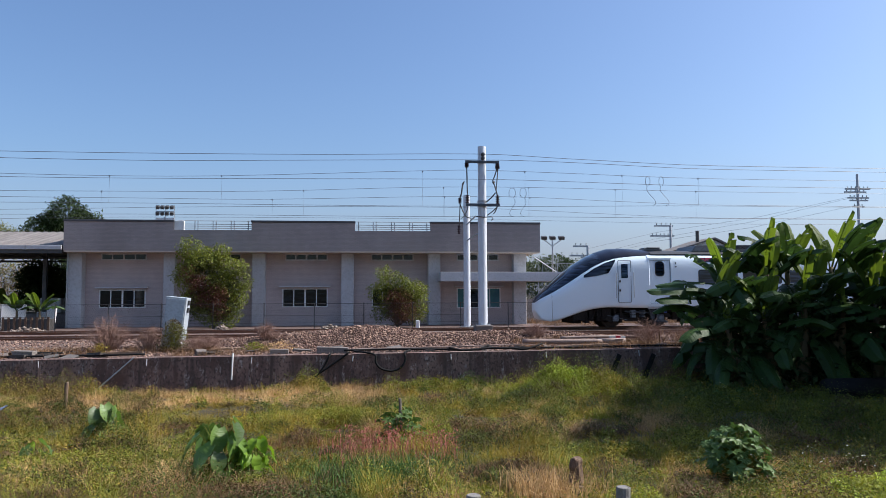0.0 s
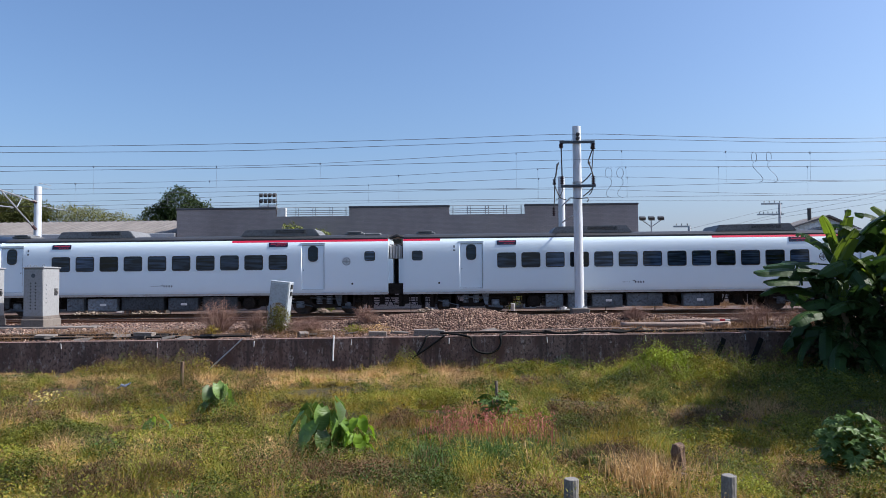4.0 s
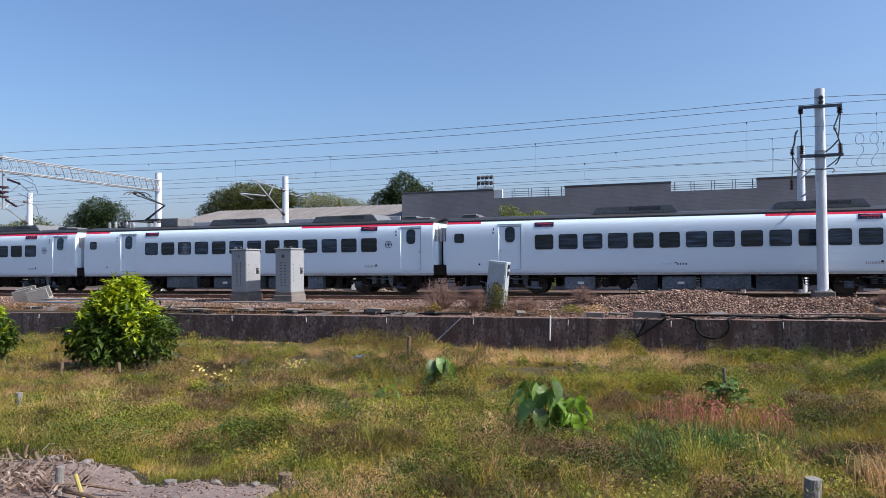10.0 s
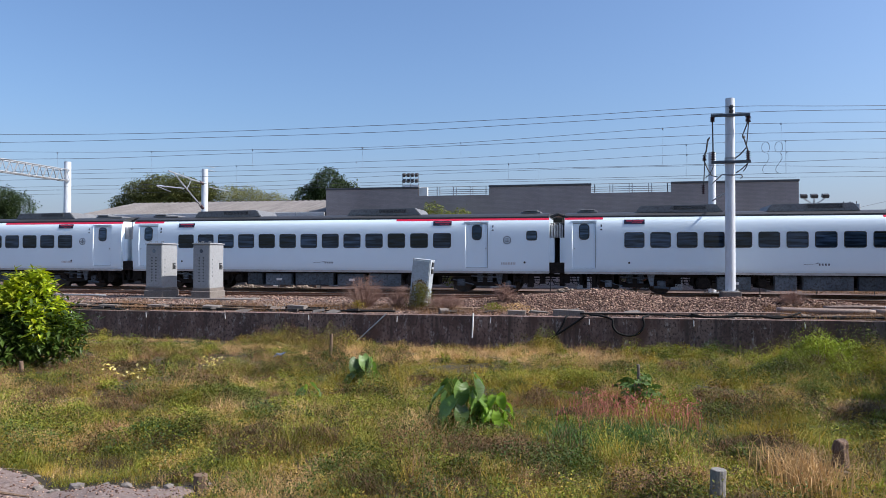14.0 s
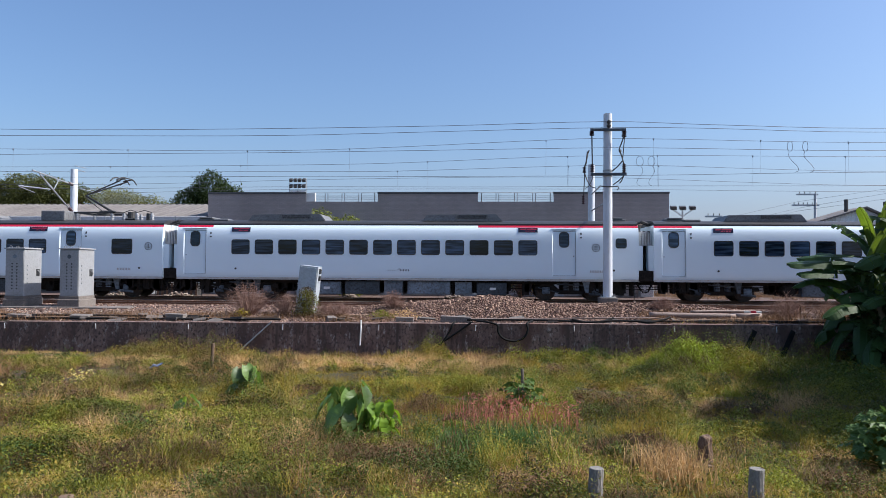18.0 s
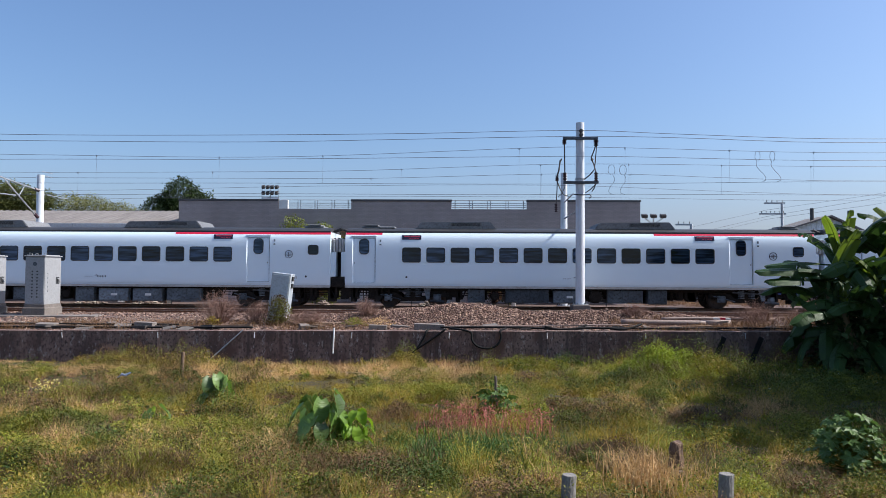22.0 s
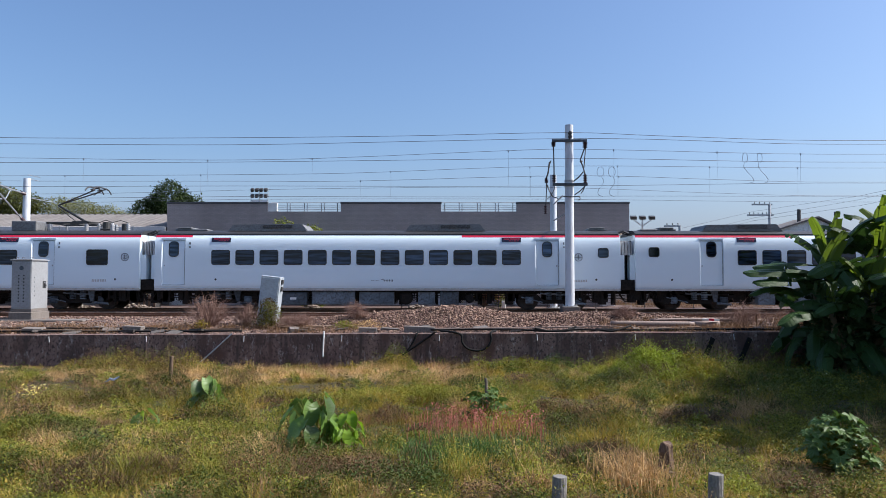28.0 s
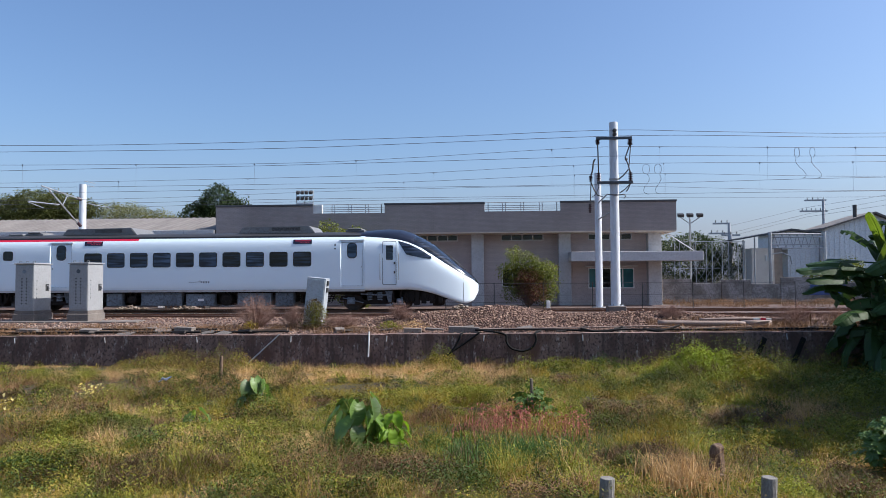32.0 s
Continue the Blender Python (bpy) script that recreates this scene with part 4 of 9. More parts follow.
ME["jamb"] = jamb_mesh()
bm = bmesh.new()
tube(bm, [(-0.47, 0.042, 2.955), (-0.47, 0.002, 2.6), (-0.47, -0.004, 2.1), (-0.47, -0.004, 1.085), (0.47, -0.004, 1.085), (0.47, -0.004, 2.1), (0.47, 0.002, 2.6), (0.47, 0.042, 2.955), (-0.46, 0.042, 2.955)], 0.008, 5)
ME["door_seal"] = mesh_of(bm, "door_seal")


def train_door(car, x, handle=-1):
    d = put("door", ME["door"], M["train_white"], car, (x, -1.40, 0))
    put("door_seal", ME["door_seal"], M["roof_gear"], d)
    put("door_jamb", ME["jamb"], M["train_white"], d, (0, 1.40, 0))
    w = put("door_window", ME["dw_ring"], M["rubber"], d, (0, 0.002, 2.6), turn=(-3, 0, 0))
    put("door_glass", ME["dw_pane"], M["train_glass"], d, (0, 0.000, 2.6), turn=(-3, 0, 0))
    put("handle", ME["door_handle"], M["roof_gear"], d, (0.4 * handle, 0.0, 1.9))
    put("rain_strip", ME["drip"], M["train_white"], car, (x, -1.375, 3.05))


def sign_on(car, x):
    s = put("destination_sign", ME["sign"], M["sign_dark"], car, (x, side_y(3.0) - 0.004, 3.0), turn=(-16, 0, 0), label="dark electronic destination sign with red glowing line")
    put("lit_line", ME["sign_text"], M["sign_red"], s)


def car_common(car, seed):
    """Floor gear."""
    rnd = random.Random(seed)
    put("floor_pan", ME["floor_pan"], M["underframe"], car)
    choice = [("gear_a", 1.95), ("gear_b", 1.4), ("louvre", 1.6), ("louvre_s", 0.85), ("gear_c", 0.95), ("tank", 0.75), ("tank_s", 0.6), ("gear_b", 1.4)]
    rnd.shuffle(choice)
    x = -4.75
    for name, w in choice:
        if x + w > 4.85:
            continue
        ob = put(ME[name].name, ME[name], M["gear_grey"] if name[:2] != "ta" else M["underframe"], car, (x + w / 2, 0, 0.5 if name[:2] == "ta" else 0))
        if name == "gear_b":
            put("plate", ME["plate"], M["white_plain"], ob, (0.05, 0.0, 0.5))
        x += w + 0.08
    for i, xx in enumerate((-4.4, -1.6, 1.3, 4.2)):
        put("pipework", ME["pipework"][(i + seed) % 4], M["underframe"], car, (xx, 0.25, 0))
    put("pipework", ME["pipework"][seed % 4], M["underframe"], car, (-8.9, 0.05, 0))
    put("pipework", ME["pipework"][(seed + 2) % 4], M["underframe"], car, (8.9, 0.05, 0))


def gangway(car, x):
    put("gangway_bellows", ME["bellows"], M["rubber"], car, (x, 0, 0), "black rubber gangway bellows")
    put("outer_gangway_folds", ME["jumper_upper"], M["column_grey"], car, (x, 0, 0), "pale grey folded outer gangway curtain")
    put("gap_panel", ME["gap_panel"], M["train_white"], car, (x, 0, 0), "pale panels closing the gap between carriages")
    put("coupler", ME["coupler"], M["underframe"], car, (x, 0, 0))
    put("roof_cable", ME["roof_cable"], M["rubber"], car, (x, 0, 0))


def roof_kit(car, units, vents, fuse=()):
    for x in units:
        a = put("air_conditioner", ME["ac"], M["roof_gear"], car, (x, 0, 0), "grey roof air-conditioning unit")
        put("grille", ME["ac_grille"], M["grille"], a, (-0.2, 0, 0), "dark louvred grille")
        put("slats", ME["ac_slats"], M["roof_gear"], a, (-0.2, 0, 0))
    for i, x in enumerate(vents):
        put("roof_vent", ME["vent" if i % 2 == 0 else "vent_low"], M["roof_gear"], car, (x, 0, 0))
    for x in fuse:
        put("equipment_case", ME["fuse_box"], M["roof_gear"], car, (x, 0, 0), "grey louvred roof equipment case")


def pantograph(car, x, s):
    """Single-arm current collector, raised; s is the way its knee points along x."""
    b = bmesh.new()
    box(b, -0.95, 0.95, -0.75, -0.65, 3.74, 3.82, 0.01)
    box(b, -0.95, 0.95, 0.65, 0.75, 3.74, 3.82, 0.01)
    for xx in (-0.9, 0.0, 0.9):
        box(b, xx - 0.05, xx + 0.05, -0.75, 0.75, 3.75, 3.81)
    box(b, -0.15, 0.55, -0.12, 0.12, 3.8, 3.92, 0.02)
    p = part("pantograph", b, M["dark_metal"], car, "raised black single-arm pantograph", at=(x, 0, 0))
    b = bmesh.new()
    rod(b, (0.45 * s, 0, 3.85), (-0.85 * s, 0, 4.62), 0.055, 0.045, seg=8)
    rod(b, (0.15 * s, -0.2, 3.82), (-0.8 * s, -0.12, 4.52), 0.018, seg=6)
    part("lower_arm", b, M["dark_metal"], p)
    b = bmesh.new()
    rod(b, (-0.85 * s, 0, 4.62), (0.95 * s, -0.3, 5.28), 0.03, seg=8)
    rod(b, (-0.85 * s, 0, 4.62), (0.95 * s, 0.3, 5.28), 0.03, seg=8)
    part("upper_arm", b, M["dark_metal"], p)
    b = bmesh.new()
    for xx in (0.78, 1.12):
        tube(b, [(xx * s, -0.85, 5.2), (xx * s, -0.65, 5.34), (xx * s, -0.4, 5.4), (xx * s, 0.4, 5.4), (xx * s, 0.65, 5.34), (xx * s, 0.85, 5.2)], 0.03, 6)
    for yy in (-0.3, 0.3):
        rod(b, (0.75 * s, yy, 5.30), (1.15 * s, yy, 5.36), 0.03, seg=6)
        rod(b, (0.6 * s, yy, 5.1), (0.95 * s, yy, 5.36), 0.02, seg=6)
    part("collector_head", b, M["dark_metal"], p)
    for xx in (-0.8, 0.8):
        for yy in (-0.7, 0.7):
            b = bmesh.new()
            for k in range(4):
                rod(b, (xx, yy, 3.40 + k * 0.085), (xx, yy, 3.45 + k * 0.085), 0.085, seg=10)
            rod(b, (xx, yy, 3.38), (xx, yy, 3.75), 0.05, seg=8)
            part("insulator", b, M["pale_insulator"], p)
    for dx, yy in ((1.25, -0.5), (1.9, -0.6), (2.5, -0.4), (1.6, 0.4)):
        b = bmesh.new()
        for k in range(4):
            rod(b, (dx * s, yy, 3.40 + k * 0.085), (dx * s, yy, 3.45 + k * 0.085), 0.09, seg=10)
        rod(b, (dx * s, yy, 3.38), (dx * s, yy, 3.78), 0.05, seg=8)
        part("insulator", b, M["pale_insulator"], p)
    b = bmesh.new()
    tube(b, [(0.9 * s, -0.7, 3.82), (1.25 * s, -0.5, 3.8), (1.55 * s, -0.5, 3.92), (1.9 * s, -0.6, 3.8), (2.2 * s, -0.5, 3.9), (2.5 * s, -0.4, 3.8)], 0.02, 6)
    rod(b, (1.2 * s, -0.5, 3.5), (1.75 * s, -0.5, 3.5), 0.04, seg=8)
    rod(b, (1.45 * s, -0.2, 3.42), (1.45 * s, -0.2, 3.84), 0.17, seg=14)
    rod(b, (2.1 * s, 0.2, 3.42), (2.1 * s, 0.2, 3.8), 0.15, seg=14)
    part("roof_busbar", b, M["dark_metal"], p)



def middle_car(kind, number, pan=False):
    """kind A: vestibule window at the low end; B: at the high end; P: as B with a wide window and a pantograph."""
    car = thing("railcar", (0, MAIN_Y, RAIL_Z), "white express train carriage with dark windows and red roof band", "train carriage", "carriages of the passing train")
    first, gap, count = {"A": (-5.52, 1.026, 13), "B": (-7.09, 1.033, 13), "P": (-7.09, 1.033, 12)}[kind]
    doors = {"A": [(-7.53, -6.52), (8.36, 9.36)], "B": [(-9.62, -8.62), (6.33, 7.33)], "P": [(-9.62, -8.62), (5.27, 6.27)]}[kind]
    wins = [first + gap * i for i in range(count)]
    put("body", body_mesh(-9.93, 9.93, doors), M["train_white"], car)
    put("roof", roof_mesh(-9.9, 9.9), M["train_roof"], car)
    bm_s = bmesh.new()
    for s in (-1, 1):
        box(bm_s, -9.92, 9.92, s * 1.40 - 0.045, s * 1.40 + 0.045, 0.84, 0.935)
    part("sole_bar", bm_s, M["train_lower"], car, "dirty grey lower edge")
    put("red_band", band_mesh(3.2 if kind != "P" else 2.2, 9.92), M["red"], car)
    put("red_band", band_mesh(-9.92, -8.35), M["red"], car)
    for x in wins:
        train_window(car, x)
    for a, b in doors:
        train_door(car, (a + b) / 2, -1 if a < 0 else 1)
    sign_on(car, wins[0])
    sign_on(car, wins[-1])
    put("emblem", ME["emblem"], M["emblem"], car, ({"A": 7.77, "B": 8.15, "P": 9.3}[kind], side_y(2.26) - 0.003, 2.26))
    if kind == "A":
        train_window(car, -9.32, 2.48, "sw", "small_window")
    elif kind == "B":
        train_window(car, 9.2, 2.45, "sw", "small_window")
    else:
        train_window(car, 8.11, 2.25, "bw", "wide_window")
    tagged(put("number_marking", ME["number_bars"], M["emblem"], car, (-0.1, side_y(1.25) - 0.002, 1.27)), kind="stuff")
    put("plug", ME["plug"], M["rubber"], car, (7.15 if kind == "A" else 8.9, side_y(1.31) - 0.002, 1.31))
    put("plug", ME["plug"], M["rubber"], car, (-8.4 if kind == "A" else -7.3, side_y(1.31) - 0.002, 1.31))
    for a, b in doors:
        put("car_mark", ME["car_mark"], M["gear_grey"], car, (a - 0.22 if kind == "A" else b + 0.2, side_y(2.78) - 0.002, 2.78), turn=(-7, 0, 0))
    tagged(put("stencil_marking", ME["faint_bars"], M["column_grey"], car, (6.9 if kind == "A" else 8.2, side_y(1.3) - 0.001, 1.26)), kind="stuff")
    bogie(car, -7.05)
    bogie(car, 7.15)
    car_common(car, number)
    gangway(car, 10.25)
    if kind == "A" and pan:
        roof_kit(car, (-0.6, 5.3), (8.6, 9.3), (-4.85,))
        pantograph(car, -6.72, -1)
    elif kind == "A":
        roof_kit(car, (-1.8, 5.2), (8.4, 9.2, -9.0))
    elif kind == "B":
        roof_kit(car, (-5.2, 2.5), (-8.9, -8.2, 9.1))
    else:
        roof_kit(car, (-5.3, -0.2), (-9.0,), (4.6,))
        pantograph(car, 6.45, 1)
    return car


# driving car: lofted nose. Distance from the tip, half width, lower edge, edge of the dark hood, top
NOSE = [(0.0, 0.30, 0.78, 1.12, 1.20), (0.06, 0.50, 0.58, 1.19, 1.30), (0.2, 0.72, 0.40, 1.30, 1.46), (0.5, 0.93, 0.28, 1.47, 1.70), (0.9, 1.08, 0.36, 1.70, 2.02), (1.4, 1.20, 0.55, 2.02, 2.46), (1.9, 1.29, 0.73, 2.36, 2.86), (2.4, 1.36, 0.85, 2.68, 3.16), (2.9, 1.405, 0.91, 2.92, 3.40),
        (3.4, 1.43, 0.91, 3.06, 3.55), (4.0, 1.445, 0.89, 3.14, 3.58), (4.6, 1.45, 0.88, 3.18, 3.54), (5.2, 1.45, 0.88, 3.205, 3.50), (5.6, 1.45, 0.88, 3.22, 3.47)]
FRAC = [((z - 0.88) / 2.34, y / 1.45) for y, z in SIDE]


def nose_at(s):
    for a, b in zip(NOSE, NOSE[1:]):
        if a[0] <= s <= b[0]:
            t = (s - a[0]) / (b[0] - a[0])
            return [p + (q - p) * t for p, q in zip(a, b)]
    return list(NOSE[-1])


def nose_side(s, z):
    """Half width of the nose at height z."""
    _, w, zb, ze, _ = nose_at(s)
    f = (z - zb) / (ze - zb)
    for (f0, y0), (f1, y1) in zip(FRAC, FRAC[1:]):
        if f0 <= f <= f1:
            return w * (y0 + (y1 - y0) * (f - f0) / (f1 - f0))
    return w * FRAC[-1][1]


def loft(rows):
    bm = bmesh.new()
    rings = [[bm.verts.new(p) for p in row] for row in rows]
    for a, b in zip(rings, rings[1:]):
        for i in range(len(a) - 1):
            bm.faces.new((a[i], a[i + 1], b[i + 1], b[i]))
    return bm


def nose_rows(d, lower, s0, s1, out=0.0):
    """Cross sections of the white lower shell or of the dark hood, from s0 to s1; d is the way the nose points."""
    ss = sorted({s0, s1, *[s0 + (s1 - s0) * i / 26 for i in range(27)]})
    rows = []
    for s in ss:
        _, w, zb, ze, zt = nose_at(s)
        x = d * (11.75 - s)
        if lower:
            half = [(w * fy, zb + (ze - zb) * fz) for fz, fy in FRAC]
            row = [(x, 0, zb)] + [(x, -y, z) for y, z in half]
            back = [(x, y, z) for y, z in half][::-1] + [(x, 0, zb)]
            rows.append((row, back))
        else:
            we = w * FRAC[-1][1] + out
            row = [(x, -we * math.cos(a * math.pi / 16), ze + (zt - ze + out) * math.sin(a * math.pi / 16)) for a in range(17)]
            rows.append(row)
    return rows


def driving_car(d, label):
    """d is -1 for the leading car, whose nose points to -x, and 1 for the last car."""
    car = thing("driving_car", (0, MAIN_Y, RAIL_Z), label, "train carriage", "carriages of the passing train")
    X = lambda v: -d * v
    span = lambda a, b: (min(X(a), X(b)), max(X(a), X(b)))
    if d < 0:
        body = body_mesh(-6.9, 9.93, [(-6.85, -5.85), (6.21, 7.21)])
    else:
        body = body_mesh(-9.93, 6.9, [(-7.21, -6.21), (5.85, 6.85)])
    put("body", body, M["train_white"], car)
    put("roof", roof_mesh(*span(-6.7, 9.9)), M["train_roof"], car)
    rows = nose_rows(d, True, 0.0, 4.848)
    bm = loft([r for r, _ in rows])
    other = loft([r for _, r in rows])
    me = bpy.data.meshes.new("tmp")
    other.to_mesh(me)
    other.free()
    bm.from_mesh(me)
    tip = nose_rows(d, True, 0.0, 4.848)[0]
    ring = [bm.verts.new(p) for p in tip[0][1:]] + [bm.verts.new(p) for p in tip[1][:-1]]
    bm.faces.new(ring)
    bmesh.ops.remove_doubles(bm, verts=bm.verts[:], dist=0.002)
    bmesh.ops.recalc_face_normals(bm, faces=bm.faces[:])
    part("nose", bm, M["train_white"], car, "white streamlined nose", smooth=True)
    bm = loft(nose_rows(d, False, 0.0, 2.75))
    tipr = nose_rows(d, False, 0.0, 2.75)[0]
    bm.faces.new([bm.verts.new(p) for p in tipr])
    bmesh.ops.remove_doubles(bm, verts=bm.verts[:], dist=0.002)
    bmesh.ops.recalc_face_normals(bm, faces=bm.faces[:])
    part("windscreen", bm, M["windscreen"], car, "dark sloping windscreen", smooth=True)
    bm = loft(nose_rows(d, False, 2.75, 5.6))
    bmesh.ops.recalc_face_normals(bm, faces=bm.faces[:])
    part("hood", bm, M["navy"], car, "dark blue roof hood", smooth=True)
    for s_ in (-1, 1):
        # pointed cab side window
        bm = bmesh.new()
        top, low = [], []
        for i in range(13):
            s = 1.98 + 1.42 * i / 12
            ze = nose_at(s)[3]
            zt = ze - 0.05 - 0.05 * (1 - i / 12)
            zl = max(2.22 + 0.30 * (i / 12) ** 1.5 + (0.45 * max(0, i - 9) / 3), 0)
            zl = min(zl, zt - 0.01)
            for lst, z in ((top, zt), (low, zl)):
                lst.append(bm.verts.new((d * (11.75 - s), s_ * (nose_side(s, z) + 0.02), z)))
        rows = [top]
        for k in range(1, 6):
            zs = [p.co.z + (q.co.z - p.co.z) * k / 6 for p, q in zip(top, low)]
            rows.append([bm.verts.new((p.co.x, s_ * (nose_side(11.75 - d * p.co.x, z) + 0.02), z)) for p, z in zip(top, zs)])
        rows.append(low)
        for A, B in zip(rows, rows[1:]):
            for i in range(12):
                bm.faces.new((A[i], A[i + 1], B[i + 1], B[i]))
        bmesh.ops.recalc_face_normals(bm, faces=bm.faces[:])
        sw = part("cab_side_window", bm, M["windscreen"], car, "pointed dark cab side window", smooth=True)
        bm = bmesh.new()
        tube(bm, [v for v in [(d * (11.75 - 0.62), s_ * (nose_side(0.62, z) + 0.002), z) for z in (0.34, 0.5, 0.8, 1.1, 1.4, 1.52)]], 0.008, 5)
        part("nose_seam", bm, M["roof_gear"], car)
    # cab door with grab rails
    bm = bmesh.new()
    y = -1.43
    frame_ring(bm, rounded(0.60, 1.86, 0.04), rounded(0.56, 1.82, 0.04), -0.008, 0.02)
    cd = put("cab_door", mesh_of(bm, "cab_door"), M["gear_grey"], car, (X(-7.98), y - 0.01, 2.05), turn=(-1, 0, 0))
    bm = bmesh.new()
    slab(bm, rounded(0.30, 0.62, 0.03), -0.012, 0.0)
    part("cab_door_window", bm, M["train_glass"], cd, at=(0, 0, 0.45))
    for xx in (-0.4, 0.4):
        bm = bmesh.new()
        tube(bm, [(xx, 0.0, -0.72), (xx, -0.06, -0.68), (xx, -0.06, 0.38), (xx, 0.0, 0.42)], 0.014, 6)
        part("grab_rail", bm, M["galvanised"], cd)
    for zz in (-0.05, -0.45):
        bm = bmesh.new()
        box(bm, -0.03, 0.03, -0.04, 0.0, zz, zz + 0.1)
        part("lock", bm, M["dark_metal"], cd, at=(0.22 * d, 0, 0))
    # windscreen wipers
    for yy in (-0.35, 0.3):
        bm = bmesh.new()
        s0, s1 = 0.55, 1.35
        z0, z1 = nose_at(s0)[4] + 0.0, nose_at(s1)[4] + 0.02
        rod(bm, (d * (11.75 - s0), yy, z0), (d * (11.75 - s1), yy * 1.5, z1), 0.014, seg=6)
        part("wiper", bm, M["rubber"], car)
    # plough and gear below the nose
    bm = bmesh.new()
    x0, x1 = sorted((d * 10.4, d * 8.9))
    box(bm, x0, x1, -1.0, 1.0, 0.45, 0.85, 0.04)
    for i in range(5):
        xx = d * (8.7 + 0.36 * i)
        box(bm, xx - 0.1, xx + 0.1, -1.15, -0.9, 0.3, 0.8, 0.02)
    box(bm, *sorted((d * 9.8, d * 10.2)), -0.9, 0.9, 0.2, 0.5, 0.03)
    part("snow_plough", bm, M["underframe"], car, "dark underframe behind the nose")
    wins = [X(-4.18 + 1.044 * i) for i in range(10)]
    for x in wins:
        train_window(car, x)
    train_door(car, X(-6.35), 1)
    train_door(car, X(6.71), -1)
    sign_on(car, wins[0])
    sign_on(car, wins[-1])
    train_window(car, X(9.15), 2.48, "sw", "small_window")
    if d < 0:
        put("emblem", ME["emblem"], M["emblem"], car, (8.15, side_y(2.26) - 0.003, 2.26))
    put("red_band", band_mesh(*span(3.2, 9.92)), M["red"], car)
    bm_s = bmesh.new()
    for s in (-1, 1):
        box(bm_s, *span(-6.9, 9.92), s * 1.40 - 0.045, s * 1.40 + 0.045, 0.84, 0.935)
    part("sole_bar", bm_s, M["train_lower"], car, "dirty grey lower edge")
    tagged(put("number_marking", ME["number_bars"], M["emblem"], car, (X(0.3), side_y(1.25) - 0.002, 1.27)), kind="stuff")
    put("plug", ME["plug"], M["rubber"], car, (X(-4.5), side_y(1.31) - 0.002, 1.31))
    put("plug", ME["plug"], M["rubber"], car, (X(8.4), side_y(1.31) - 0.002, 1.31))
    put("car_mark", ME["car_mark"], M["gear_grey"], car, (X(-5.62), side_y(2.78) - 0.002, 2.78), turn=(-7, 0, 0))
    bogie(car, X(-7.3))
    bogie(car, X(7.15))
    car_common(car, 5 if d < 0 else 9)
    roof_kit(car, (X(-2.9), X(5.2)), (X(8.4), X(9.2)))
    put("roof_vent", ME["vent"], M["roof_gear"], car, (X(-6.35), 0, 0.02))
    if d < 0:
        gangway(car, 10.25)
    return car


KINDS = ["A", "Apan", "A", "B", "P", "B", "B", "B", "P", "B"]
CARS = [driving_car(-1, "white streamlined leading carriage with dark blue windscreen hood")]
for i, k in enumerate(KINDS):
    CARS.append(middle_car(k[0], i + 2, "pan" in k))
CARS.append(driving_car(1, "white streamlined rear carriage with dark blue windscreen hood"))

# place along the track of the coupling ahead of the second carriage, less one pitch, by seconds
RUN = [(0, 9.13), (4, -23.2), (8, -55.6), (12, -88.05), (16, -120.55), (20, -153.05), (24, -185.45), (28, -217.95), (28.7, -223.6), (29.4, -229.25), (30.2, -235.1), (31, -240.95), (31.5, -244.6), (32, -248.2)]


def motions():
    for i, car in enumerate(CARS):
        walk(car, [(t, pose(s + 20.5 * (i + 0.5), MAIN_Y, RAIL_Z)) for t, s in RUN])

# ---- masts, wires and gear beside the track ----
def insulator(bm, a, b, r, sheds=5):
    a, b = Vector(a), Vector(b)
    rod(bm, a, b, r * 0.45, seg=8)
    for k in range(sheds):
        p = a.lerp(b, (k + 0.3) / sheds)
        q = a.lerp(b, (k + 0.75) / sheds)
        rod(bm, p, q, r, r * 0.7, seg=10)


def mast(name, x, y, z0, z1, r, label):
    t = thing(name, (x, y, z0), label, "railway mast", "masts along the track")
    bm = bmesh.new()
    h = z1 - z0
    rod(bm, (0, 0, -0.3), (0, 0, h), r * 1.06, r * 0.94, seg=20)
    bmesh.ops.create_circle(bm, cap_ends=True, segments=20, radius=r * 0.94, matrix=Matrix.Translation((0, 0, h + 0.002)))
    soften(part("pole", bm, M["pole_paint"], t, "pale painted tubular steel pole").data)
    bm = bmesh.new()
    box(bm, -0.36, 0.36, -0.36, 0.36, -0.35, 0.05, 0.03)
    part("footing", bm, M["concrete"], t, "concrete footing")
    bm = bmesh.new()
    for i in range(6):
        a = i * math.pi / 3
        rod(bm, (0.27 * math.cos(a), 0.27 * math.sin(a), 0.03), (0.27 * math.cos(a), 0.27 * math.sin(a), 0.13), 0.022, seg=6)
    rod(bm, (0, 0, 0.04), (0, 0, 0.07), 0.33, seg=20)
    part("base_plate", bm, M["galvanised"], t)
    return t


